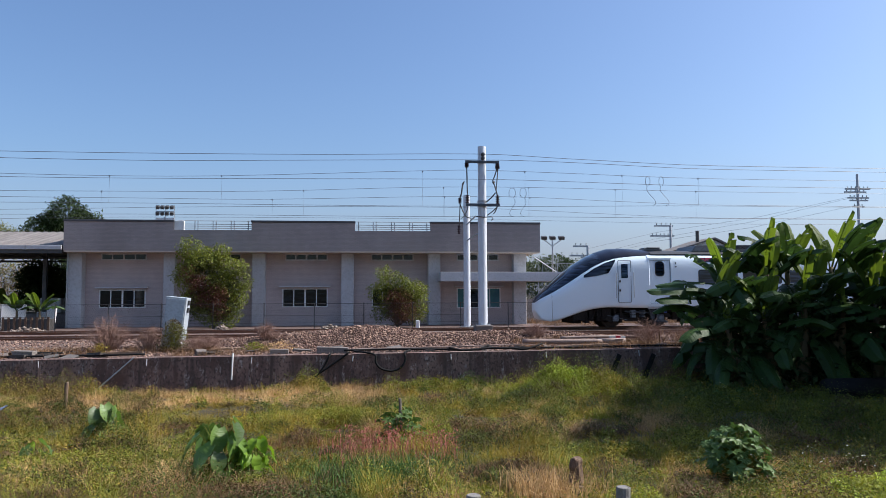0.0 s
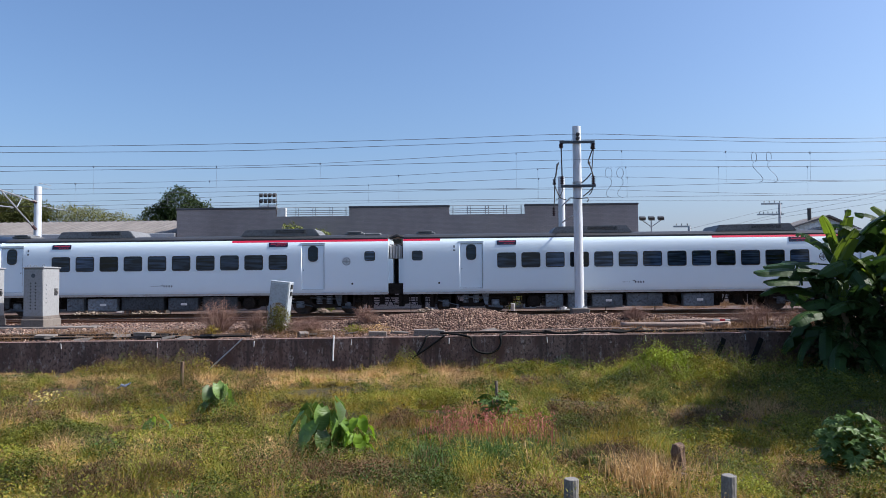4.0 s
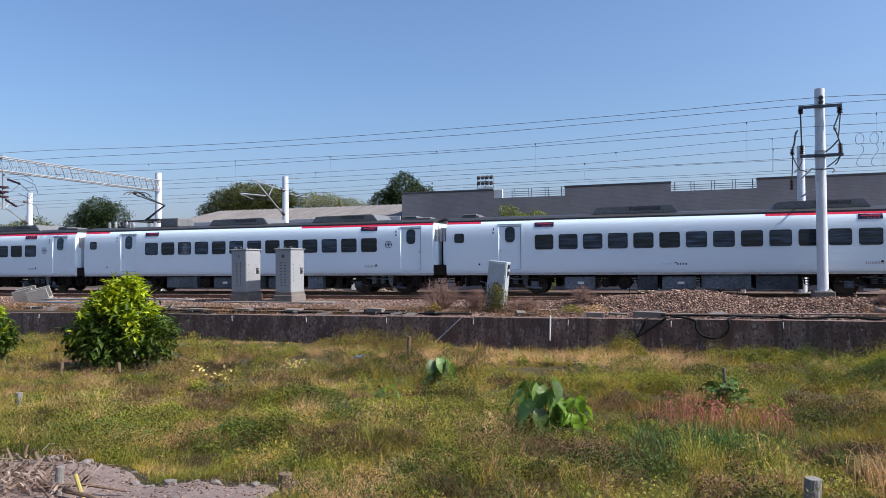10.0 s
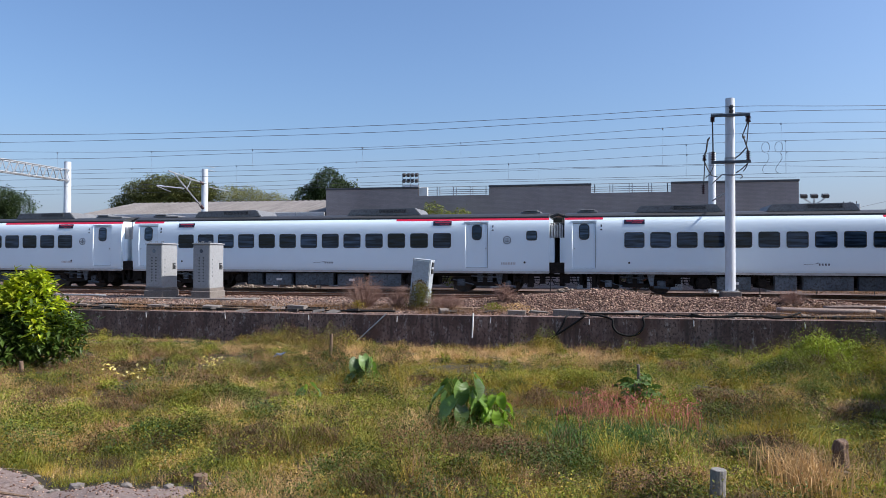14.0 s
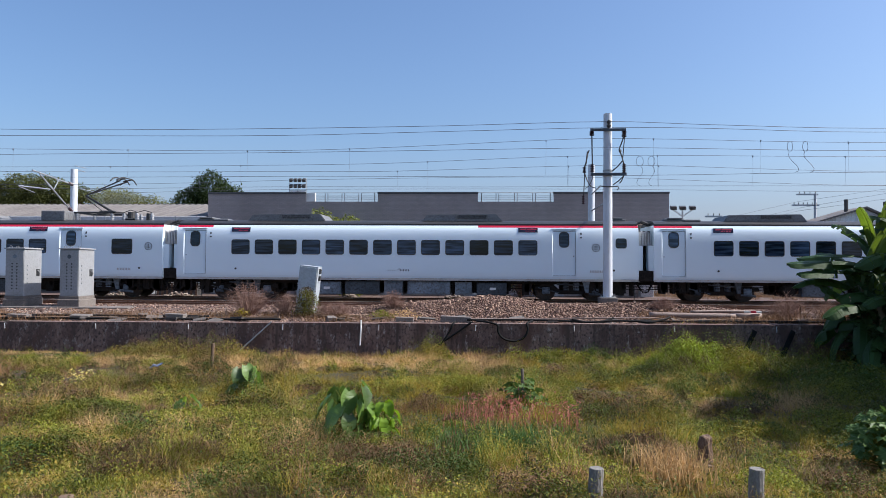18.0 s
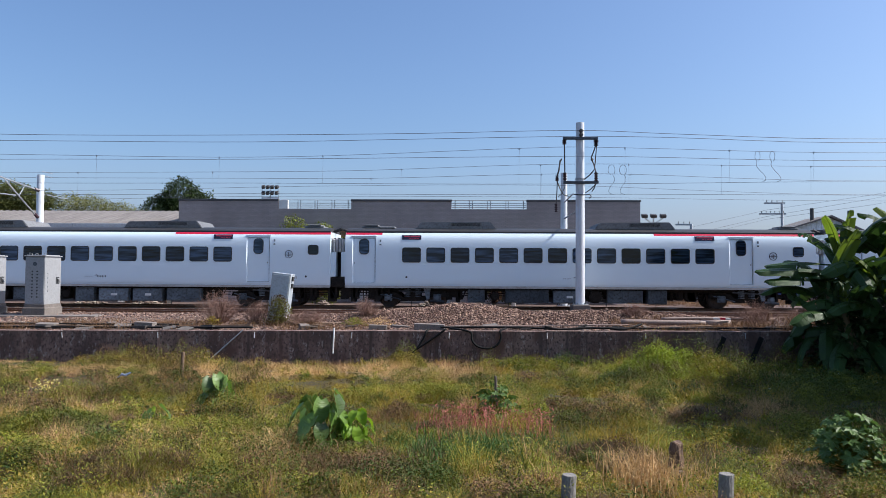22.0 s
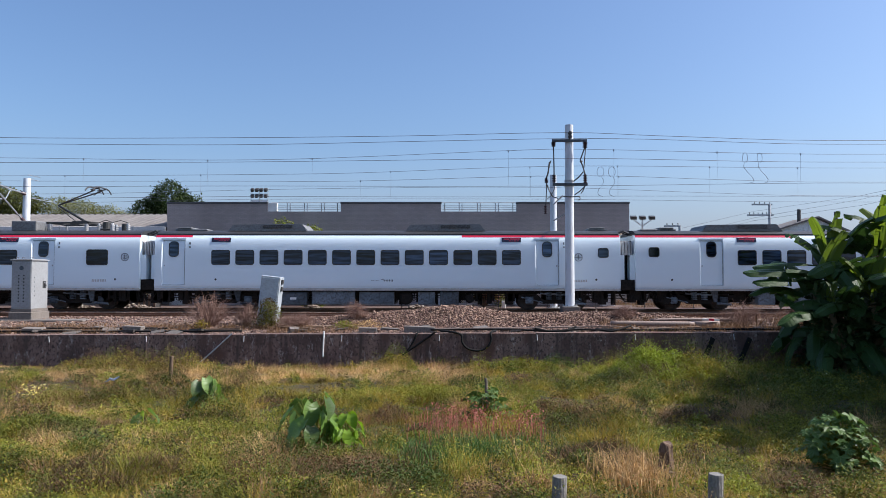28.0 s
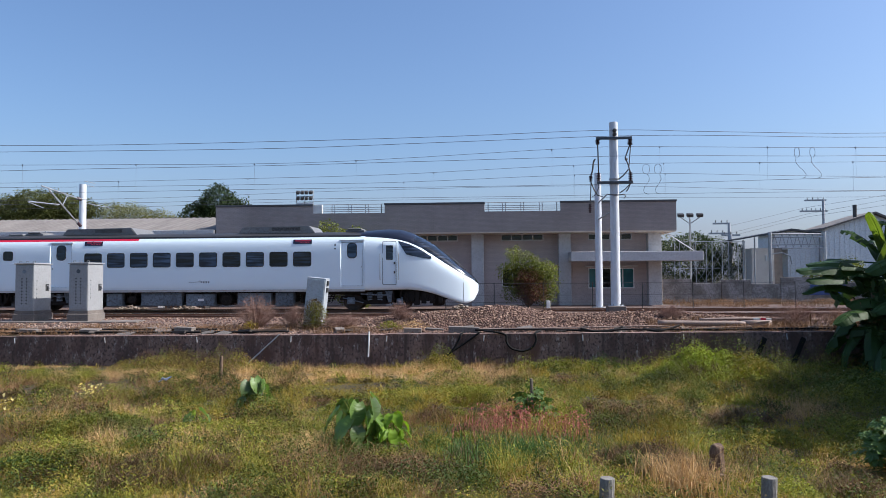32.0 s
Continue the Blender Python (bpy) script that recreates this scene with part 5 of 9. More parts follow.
near = mast("overhead_mast", 4.95, 29.7, 1.42, 9.0, 0.185, "tall white tubular mast with switch gear and insulators")
Z = lambda z: z - 1.42
bm = bmesh.new()
box(bm, -0.74, 0.70, -0.25, -0.17, Z(8.26), Z(8.37), 0.01)
part("upper_crossarm", bm, M["gear_grey"], near, "grey steel crossarm")
bm = bmesh.new()
box(bm, -0.72, 0.72, -0.26, -0.18, Z(6.44), Z(6.55), 0.01)
part("lower_crossarm", bm, M["gear_grey"], near, "grey steel crossarm")
for dx, z0, z1, r in ((-0.68, 8.25, 8.06, 0.10), (0.62, 8.25, 8.0, 0.11), (-0.66, 6.90, 6.56, 0.095), (0.62, 6.90, 6.54, 0.095), (-0.98, 6.78, 6.54, 0.085), (-1.02, 5.62, 5.26, 0.075)):
    bm = bmesh.new()
    insulator(bm, (dx, -0.22, Z(z0)), (dx, -0.22, Z(z1)), r)
    part("insulator", bm, M["insulator"], near, "dark red-brown ribbed insulator")
for pts, r in (([(-0.68, -0.22, 8.06), (-0.67, -0.22, 7.5), (-0.66, -0.22, 6.90)], 0.028), ([(-0.86, -0.3, 7.40), (-0.92, -0.3, 6.95), (-0.98, -0.3, 6.78)], 0.035), ([(-0.98, -0.3, 6.54), (-1.0, -0.3, 6.0), (-1.02, -0.3, 5.62)], 0.022), ([(-0.84, -0.3, 7.40), (-0.80, -0.3, 7.46), (-0.88, -0.3, 7.28)], 0.03),
               ([(0.60, -0.22, 8.0), (0.50, -0.22, 7.72), (0.42, -0.22, 7.52), (0.52, -0.22, 7.25), (0.62, -0.22, 6.90)], 0.028), ([(0.64, -0.22, 8.0), (0.60, -0.22, 7.5), (0.56, -0.22, 7.1), (0.60, -0.22, 6.90)], 0.022), ([(0.44, -0.22, 7.48), (0.48, -0.22, 7.40)], 0.06),
               ([(0.54, -0.22, 7.02), (0.36, -0.22, 6.80), (0.14, -0.22, 6.62)], 0.028), ([(0.60, -0.22, 6.42), (0.40, -0.22, 6.22), (0.18, -0.22, 6.06)], 0.024), ([(0.62, -0.22, 6.46), (0.52, -0.22, 6.22), (0.44, -0.22, 6.12)], 0.024),
               ([(-0.98, -0.3, 6.5), (-0.86, -0.3, 6.2), (-0.72, -0.25, 5.98), (-0.50, -0.22, 5.92)], 0.024), ([(-0.30, -0.22, 6.0), (0.1, -0.22, 5.98), (0.36, -0.22, 6.0), (0.42, -0.22, 5.92), (0.34, -0.22, 5.84)], 0.024), ([(-0.95, -0.3, 5.9), (-0.80, -0.3, 6.0), (-0.66, -0.25, 6.3), (-0.66, -0.25, 6.44)], 0.018)):
    bm = bmesh.new()
    tube(bm, [(x, y, Z(z)) for x, y, z in pts], r, 6)
    part("jumper", bm, M["dark_metal"], near)
for z in (8.62, 8.46):
    bm = bmesh.new()
    insulator(bm, (0.0, -0.19, Z(z)), (0.0, -0.36, Z(z)), 0.08, 4)
    part("insulator", bm, M["dark_metal"], near)
for z in (6.42, 6.62, 8.3):
    bm = bmesh.new()
    rod(bm, (0, 0, Z(z)), (0, 0, Z(z) + 0.07), 0.205, seg=20)
    part("clamp", bm, M["galvanised"], near)

far_mast = mast("overhead_mast", 5.12, 35.5, 1.1, 7.72, 0.17, "white tubular mast beyond the main track")
bm = bmesh.new()
rod(bm, (0, 0, 4.35), (-0.1, -5.4, 4.35), 0.035, seg=8)
rod(bm, (0, 0, 5.15), (-0.1, -3.5, 5.2), 0.03, seg=8)
part("bracket", bm, M["galvanised"], far_mast, "horizontal bracket tube")
bm = bmesh.new()
insulator(bm, (0, 0.15, 4.1), (0, 0.2, 3.95), 0.1, 3)
part("insulator", bm, M["insulator"], far_mast)


def cantilever(t):
    """Hinged bracket that holds the wires over the main track."""
    for a, b, r in (((-0.0, -0.35, 5.74), (0, -3.4, 6.03), 0.035), ((0, -0.35, 4.45), (0, -2.85, 5.93), 0.035), ((0, -1.3, 5.84), (0, -1.75, 5.25), 0.022), ((0, -2.0, 5.28), (0, -4.35, 5.2), 0.028), ((0, -4.3, 5.16), (0, -3.2, 5.0), 0.018)):
        bm = bmesh.new()
        rod(bm, a, b, r, seg=8)
        part("bracket_tube", bm, M["galvanised"], t)
    for a, b in (((0, -0.15, 5.72), (0, -0.5, 5.755)), ((0, -0.15, 4.36), (0, -0.45, 4.52))):
        bm = bmesh.new()
        insulator(bm, a, b, 0.085, 4)
        part("insulator", bm, M["insulator"], t)


left_mast = mast("overhead_mast", -21.17, 35.5, 1.05, 7.57, 0.18, "white tubular mast carrying a hinged wire bracket")
cantilever(left_mast)
for zz, long in ((5.57, 2.6), (6.52, 1.1), (6.72, 1.1)):
    bm = bmesh.new()
    rod(bm, (0, 0.1, zz), (0, long, zz), 0.016, seg=6)
    part("side_bracket", bm, M["galvanised"], left_mast)
far_left = mast("overhead_mast", -40.0, 35.5, 1.05, 7.4, 0.18, "white tubular mast carrying a hinged wire bracket")
cantilever(far_left)
gantry_a = mast("overhead_mast", -29.88, 35.5, 1.05, 8.2, 0.2, "white tubular mast holding the lattice portal beam")
gantry_b = mast("overhead_mast", -29.88, 23.2, 0.95, 8.2, 0.2, "white tubular mast holding the lattice portal beam")
portal = thing("lattice_portal_beam", (-29.88, 29.4, 7.1), "white lattice steel beam spanning the tracks", "portal beam")
for dx in (-0.22, 0.22):
    for z in (0.0, 0.62):
        bm = bmesh.new()
        rod(bm, (dx, -6.1, z), (dx, 6.0, z), 0.035, seg=6)
        part("chord", bm, M["portal_grey"], portal)
for i in range(24):
    bm = bmesh.new()
    y0 = -6.0 + i * 0.5
    for dx in (-0.22, 0.22):
        rod(bm, (dx, y0, 0.0), (dx, y0 + 0.25, 0.62), 0.016, seg=5)
        rod(bm, (dx, y0 + 0.25, 0.62), (dx, y0 + 0.5, 0.0), 0.016, seg=5)
    rod(bm, (-0.22, y0, 0.0), (0.22, y0 + 0.5, 0.0), 0.012, seg=5)
    part("lattice", bm, M["portal_grey"], portal)
bm = bmesh.new()
rod(bm, (0, -4.3, 0.0), (0, -4.3, -1.75), 0.06, seg=8)
part("drop_post", bm, M["portal_grey"], portal)
for a, b in (((0, -4.5, -0.35), (0, -5.1, -0.3)), ((0, -4.1, -0.35), (0, -3.4, -0.5)), ((0, -4.2, -1.3), (0, -3.6, -1.6)), ((0, -4.6, 0.7), (0, -4.6, 1.45)), ((0, -4.4, -1.0), (0, -4.9, -1.25))):
    bm = bmesh.new()
    insulator(bm, a, b, 0.062, 7)
    part("insulator", bm, M["insulator"], portal, "dark red ribbed insulator")
bm = bmesh.new()
tube(bm, [(0, -5.1, -0.3), (0, -5.3, -0.8), (0, -4.8, -1.2), (0, -3.9, -0.9), (0, -3.4, -0.5)], 0.015, 6)
tube(bm, [(0, -3.4, -0.5), (0, -2.8, -0.9), (0, -3.2, -1.5), (0, -3.6, -1.6)], 0.015, 6)
tube(bm, [(0, -4.1, -0.4), (0, -3.3, -0.25), (0, -2.6, -0.45), (0, -2.4, -0.9), (0, -2.9, -1.15), (0, -3.5, -0.95)], 0.014, 6)
tube(bm, [(0, -3.6, -1.6), (0, -3.0, -1.35), (0, -2.5, -1.5), (0, -2.35, -1.95)], 0.014, 6)
tube(bm, [(0, -4.0, -0.1), (0, -3.2, -0.05), (0, -2.7, -0.25), (0, -2.7, -0.6), (0, -3.3, -0.75)], 0.012, 6)
part("jumper", bm, M["wire"], portal)


for yy, z0 in ((-4.9, 0.66), (-4.3, 0.66)):
    bm = bmesh.new()
    box(bm, -0.12, 0.12, yy - 0.12, yy + 0.12, z0, z0 + 0.06)
    part("saddle", bm, M["portal_grey"], portal)
bm = bmesh.new()
for zz in (-1.22, -1.0, -0.78):
    box(bm, -0.12, 0.12, -4.5, -4.12, zz, zz + 0.09, 0.01)
part("switch_box", bm, M["insulator"], portal, "dark brown stacked switch clamps")
bm = bmesh.new()
rod(bm, (0, -4.95, 0.70), (0, -4.95, 1.5), 0.11, seg=14)
part("surge_arrester", bm, M["insulator"], portal, "thick dark red arrester")
bm = bmesh.new()
tube(bm, [(0, -4.6, 1.45), (0, -5.0, 1.75), (0, -5.6, 1.7), (0, -6.0, 1.35)], 0.015, 6)
part("jumper", bm, M["wire"], portal)


# wires: depth, then places (along, height) from left to right; they run on past the view
def wire(y, pts, r=0.011, material="wire"):
    p = sorted(pts)
    ext = [(-140.0, p[0][1] + 0.3)] + p + [(140.0, p[-1][1])]
    smooth = []
    for k in range(len(ext) - 1):
        (x0, z0), (x1, z1) = ext[k], ext[k + 1]
        m0 = (ext[k + 1][1] - ext[max(k - 1, 0)][1]) / (ext[k + 1][0] - ext[max(k - 1, 0)][0])
        m1 = (ext[min(k + 2, len(ext) - 1)][1] - z0) / (ext[min(k + 2, len(ext) - 1)][0] - x0)
        for i in range(4):
            u = i / 4
            d = x1 - x0
            h = (2 * u ** 3 - 3 * u * u + 1) * z0 + (u ** 3 - 2 * u * u + u) * m0 * d + (3 * u * u - 2 * u ** 3) * z1 + (u ** 3 - u * u) * m1 * d
            smooth.append((x0 + d * u, y, h))
    smooth.append((ext[-1][0], y, ext[-1][1]))
    bm = bmesh.new()
    tube(bm, smooth, r * 0.78, 5)
    w = part("overhead_wire", bm, M[material])
    tagged(w, "thin dark overhead wire strung along the track", "overhead wire", "wires above the tracks")
    return w


MESS_MAIN = [(-36.7, 8.45), (-25.1, 8.10), (-18.6, 8.0), (-10.9, 7.91), (-5.9, 7.98), (4.2, 8.38), (7.1, 8.36), (16.7, 8.15)]
CONT_MAIN = [(-29.9, 6.78), (-18.3, 6.72), (-9.6, 6.74), (0.2, 6.72), (7.1, 6.75), (16.6, 6.86)]
MESS_FAR = [(-30.2, 7.78), (-21.0, 7.76), (-10.8, 7.81), (-4.9, 7.89), (3.0, 8.18), (8.0, 8.24), (18.7, 8.13)]
CONT_FAR = [(-20.6, 6.62), (-10.8, 6.70), (1.0, 6.68), (8.0, 6.72), (18.7, 6.71)]
MESS_FAR2 = [(-30.7, 7.65), (-21.3, 7.57), (-11.0, 7.56), (-5.0, 7.56), (3.9, 7.80), (8.1, 7.82), (13.4, 7.64), (19.0, 7.50)]
wire(29.55, [(-34.0, 8.87), (-24.9, 8.60), (-17.3, 8.46), (-8.9, 8.46), (-1.7, 8.53), (5.0, 8.66), (8.7, 8.52), (15.5, 8.32)], 0.013)
wire(29.85, [(-32.1, 8.44), (-25.2, 8.33), (-17.4, 8.26), (-9.0, 8.22), (-1.7, 8.35), (5.0, 8.47), (8.5, 8.43), (15.6, 8.22)], 0.013)
wire(31.92, MESS_MAIN)
wire(31.92, CONT_MAIN)
wire(28.2, [(-27.5, 7.29), (-21.9, 7.20), (-16.3, 7.22), (-10.0, 7.22), (-5.2, 7.26), (3.7, 7.36), (6.0, 7.36), (14.6, 7.21)])
wire(35.9, MESS_FAR)
wire(36.5, MESS_FAR2)
wire(35.9, CONT_FAR)
wire(34.0, [(-19.5, 6.62), (-6.9, 6.86), (4.4, 6.93), (12.4, 6.66), (17.7, 6.52)], 0.009)
wire(38.0, [(-21.8, 6.60), (-11.4, 6.78), (5.2, 6.79), (19.8, 6.64)], 0.009)


def height_at(pts, x):
    for (x0, z0), (x1, z1) in zip(pts, pts[1:]):
        if x0 <= x <= x1:
            return z0 + (z1 - z0) * (x - x0) / (x1 - x0)
    return pts[0][1] if x < pts[0][0] else pts[-1][1]


for y, up, down, places in ((31.92, MESS_MAIN, CONT_MAIN, (-27.5, -22.0, -16.5, -10.9, -6.2, 2.6, 7.3, 11.9, 15.6)), (35.9, MESS_FAR, CONT_FAR, (-26.0, -19.5, -12.6, -3.0, 4.0, 8.4, 13.0, 17.4)), (36.5, MESS_FAR2, CONT_FAR, (-15.0, -4.6, 4.1, 8.6))):
    for x in places:
        a, b = height_at(up, x), height_at(down, x)
        bm = bmesh.new()
        rod(bm, (x, y, b), (x + 0.02, y, a), 0.004, seg=5)
        box(bm, x - 0.012, x + 0.03, y - 0.015, y + 0.015, a - 0.07, a + 0.02)
        d = part("dropper", bm, M["wire_pale"])
        tagged(d, "thin vertical dropper between two wires", "wire dropper", "droppers of the overhead line")


def loop_curve(x, y, z0, z1, w, s, slim=0.28, slant=0.0):
    """A jumper cable with a round loop above and an S below."""
    h = z1 - z0
    pts = []
    for k in range(13):
        a = radians(-165 + 330 * k / 12)
        pts.append((x + s * w * slim * math.sin(a), y, z1 - 0.17 * h + 0.17 * h * math.cos(a)))
    for u, dx in ((0.42, 0.22), (0.52, 0.24), (0.64, 0.08), (0.76, -0.14), (0.88, -0.24), (0.96, -0.12), (1.0, 0.16)):
        pts.append((x + s * dx * w + slant * (u - 0.3), y, z1 - u * h))
    bm = bmesh.new()
    tube(bm, pts, 0.010, 5)
    c = part("jumper_loop", bm, M["wire"])
    tagged(c, "looped black jumper cable hanging between wires", "jumper cable", "jumper loops on the wires")


loop_curve(7.55, 35.9, 6.7, 8.2, 0.62, 1)
loop_curve(8.12, 35.9, 6.7, 8.2, 0.62, 1)
loop_curve(13.15, 31.92, 6.86, 8.22, 0.52, -1, 0.22, 0.42)
loop_curve(13.80, 31.92, 6.86, 8.22, 0.52, -1, 0.22, 0.42)


# relay cabinets on concrete plinths
def relay_cabinet(x, y, z, tall, label):
    c = thing("relay_cabinet", (x, y, z), label, "relay cabinet", "relay cabinets beside the track")
    bm = bmesh.new()
    box(bm, -0.36, 0.36, -0.34, 0.70, 0.25, tall, 0.012)
    part("body", bm, M["cabinet_grey"], c, "grey steel housing")
    bm = bmesh.new()
    box(bm, -0.40, 0.40, -0.38, 0.74, tall, tall + 0.04, 0.01)
    box(bm, -0.33, 0.33, -0.31, 0.66, tall + 0.04, tall + 0.06, 0.005)
    part("roof_cap", bm, M["cabinet_grey"], c)
    for i, (xx, yy) in enumerate(((-0.2, -0.28), (0.28, -0.2), (-0.3, 0.25))):
        bm = bmesh.new()
        tube(bm, [(xx - 0.05, yy, tall + 0.05), (xx - 0.04, yy, tall + 0.12), (xx + 0.04, yy, tall + 0.12), (xx + 0.05, yy, tall + 0.05)], 0.01, 6)
        part("lifting_eye", bm, M["galvanised"], c)
    bm = bmesh.new()
    box(bm, -0.42, 0.42, -0.40, 0.76, -0.2, 0.14, 0.03)
    box(bm, -0.38, 0.38, -0.36, 0.72, 0.14, 0.25, 0.01)
    part("plinth", bm, M["concrete"], c, "concrete plinth")
    bm = bmesh.new()
    box(bm, -0.33, 0.33, -0.352, -0.338, 0.30, tall - 0.05, 0.004)
    dr = part("front_panel", bm, M["cabinet_grey"], c)
    for col in (-0.09, 0.09):
        for row in range(9):
            bm = bmesh.new()
            rod(bm, (col, -0.362, 0.52 + row * 0.115), (col, -0.35, 0.52 + row * 0.115), 0.028, seg=8)
            part("vent_hole", bm, M["grille"], dr)
    bm = bmesh.new()
    rod(bm, (0, -0.362, tall - 0.27), (0, -0.35, tall - 0.27), 0.075, seg=16)
    part("round_badge", bm, M["gear_grey"], dr, "round dark badge")
    bm = bmesh.new()
    box(bm, 0.348, 0.362, -0.30, 0.66, 0.30, tall - 0.05, 0.004)
    side = part("side_door", bm, M["cabinet_grey"], c)
    bm = bmesh.new()
    box(bm, 0.362, 0.375, 0.36, 0.56, 0.98, 1.24, 0.006)
    part("lock_recess", bm, M["grille"], side)
    bm = bmesh.new()
    tube(bm, [(0.375, 0.44, 1.18), (0.43, 0.44, 1.16), (0.43, 0.50, 1.06), (0.378, 0.50, 1.04)], 0.02, 6)
    part("handle", bm, M["galvanised"], side, "bright steel handle")
    for row in range(5):
        bm = bmesh.new()
        box(bm, 0.362, 0.368, -0.18, -0.14, 0.7 + row * 0.16, 0.75 + row * 0.16)
        part("rivet_mark", bm, M["gear_grey"], side)
    return c


relay_cabinet(-17.42, 25.84, 1.28, 1.98, "grey steel relay cabinet on a concrete plinth")
relay_cabinet(-15.33, 25.84, 1.28, 1.98, "grey steel relay cabinet on a concrete plinth")
bm = bmesh.new()
box(bm, -18.6, -13.0, 25.3, 26.6, 0.95, 1.15, 0.03)
tagged(part("concrete_slab", bm, M["concrete"]), "flat concrete slab under the relay cabinets", "slab")

# leaning control box
lb = thing("control_box", (-6.2, 24.4, 0.85), "pale grey steel control box leaning to one side", "control box")
lb.rotation_euler = (0, radians(6), radians(-4))
bm = bmesh.new()
box(bm, -0.36, 0.30, -0.22, 0.22, -0.1, 1.86, 0.015)
part("housing", bm, M["cabinet_pale"], lb)
bm = bmesh.new()
box(bm, -0.32, 0.26, -0.236, -0.218, 0.1, 1.80, 0.005)
fd = part("door", bm, M["cabinet_pale"], lb)
bm = bmesh.new()
tube(bm, [(-0.27, -0.236, 0.86), (-0.27, -0.27, 0.9), (-0.27, -0.27, 1.0), (-0.27, -0.236, 1.04)], 0.013, 6)
part("handle", bm, M["dark_metal"], fd)
for z in (1.62, 1.38):
    bm = bmesh.new()
    box(bm, 0.30, 0.36, -0.1, 0.02, z, z + 0.16, 0.01)
    part("bracket", bm, M["dark_metal"], lb, "rusty side bracket")
bm = bmesh.new()
box(bm, 0.19, 0.33, -0.3, -0.2, -0.1, 0.42, 0.01)
part("support", bm, M["white_plain"], lb, "pale concrete stub")

# broken slabs, trough covers, pipes and hoses along the wall's top
for x0, y0, w, d, h, yaw, tip in ((-10.72, 22.55, 0.5, 0.34, 0.07, 8, 28), (-10.0, 22.6, 0.62, 0.3, 0.2, -4, 0), (-2.55, 22.3, 0.55, 0.24, 0.16, 3, 0), (-0.95, 22.35, 0.95, 0.25, 0.17, -2, 0), (-13.1, 22.5, 0.6, 0.32, 0.15, 5, 6), (-15.2, 22.5, 0.7, 0.3, 0.16, -3, 0), (-12.0, 22.75, 0.5, 0.3, 0.1, 20, 12), (-17.2, 22.6, 0.75, 0.3, 0.15, 2, 0), (-18.4, 22.6, 0.75, 0.3, 0.15, -2, 0), (-4.9, 22.5, 0.3, 0.2, 0.14, 25, 18), (-20.1, 22.6, 0.8, 0.32, 0.15, 4, 3)):
    bm = bmesh.new()
    box(bm, -w / 2, w / 2, -d / 2, d / 2, -0.05, h, 0.015)
    s = part("concrete_block", bm, M["concrete"])
    s.location = (x0, y0, yard_z(x0, y0) + 0.0)
    s.rotation_euler = (radians(tip), radians(2), radians(yaw))
    tagged(s, "loose weathered concrete block on the wall top", "concrete block", "loose concrete blocks")
for x0, y0, yaw, tip in ((-28.5, 25.0, 22, 16), (-27.45, 24.8, 25, 14)):
    t = thing("trough_section", (x0, y0, 1.28), "tipped grey concrete cable trough section", "concrete trough", "tipped trough sections")
    t.rotation_euler = (radians(tip), radians(-14), radians(yaw))
    bm = bmesh.new()
    box(bm, -0.45, 0.45, -0.05, 0.02, -0.22, 0.34, 0.012)
    part("side", bm, M["trough_grey"], t)
    bm = bmesh.new()
    box(bm, -0.45, 0.45, 0.02, 0.36, -0.22, -0.14, 0.012)
    part("bottom", bm, M["trough_grey"], t)
    bm = bmesh.new()
    box(bm, -0.45, 0.45, 0.36, 0.43, -0.22, 0.34, 0.012)
    part("side", bm, M["trough_grey"], t)
for x0 in (-26.0, -25.3, -24.6, -23.9, -23.2, -22.5, -21.8):
    bm = bmesh.new()
    box(bm, -0.32, 0.32, -0.18, 0.18, -0.05, 0.10, 0.012)
    s = part("trough_cover", bm, M["concrete"])
    s.location, s.rotation_euler = (x0, 23.0, yard_z(x0, 23.0) + 0.0), (radians(4 * math.sin(x0 * 3)), radians(3 * math.sin(x0 * 5)), radians(4 * math.sin(x0)))
    tagged(s, "grey concrete cable trough cover", "trough cover", "cable trough covers")


def curved(pts, steps=5):
    """More points on a smooth curve through the given ones."""
    p = [Vector(q) for q in pts]
    out = []
    for i in range(len(p) - 1):
        a, b, c, d = p[max(i - 1, 0)], p[i], p[i + 1], p[min(i + 2, len(p) - 1)]
        for k in range(steps):
            u = k / steps
            out.append(0.5 * (2 * b + (c - a) * u + (2 * a - 5 * b + 4 * c - d) * u * u + (3 * b - a - 3 * c + d) * u ** 3))
    return out + [p[-1]]


def bent_pipe(name, pts, r, material, label, category, group=""):
    bm = bmesh.new()
    tube(bm, curved(pts) if len(pts) > 2 else pts, r, 8)
    return tagged(part(name, bm, M[material], smooth=True), label, category, group)


pp = bent_pipe("plastic_pipe", [(5.2, 23.3, 1.20), (6.6, 23.25, 1.19), (7.85, 23.2, 1.18)], 0.085, "pipe_pvc", "long brown plastic pipe lying on the wall top", "pipe")
pp = bent_pipe("plastic_pipe", [(7.75, 23.25, 1.17), (8.65, 23.2, 1.18)], 0.115, "pipe_pvc", "short wide brown plastic pipe end", "pipe")
pp = bent_pipe("plastic_pipe", [(6.6, 23.7, 1.28), (8.0, 23.75, 1.30), (10.4, 23.8, 1.26)], 0.045, "pipe_pvc", "thin brown plastic pipe on the ballast", "pipe")
bent_pipe("white_pipe", [(-0.9, 22.3, 1.08), (1.0, 22.35, 1.10), (3.0, 22.4, 1.13), (5.0, 22.5, 1.16), (5.6, 22.4, 1.10)], 0.02, "pipe_pvc", "thin pale pipe along the wall top", "pipe")
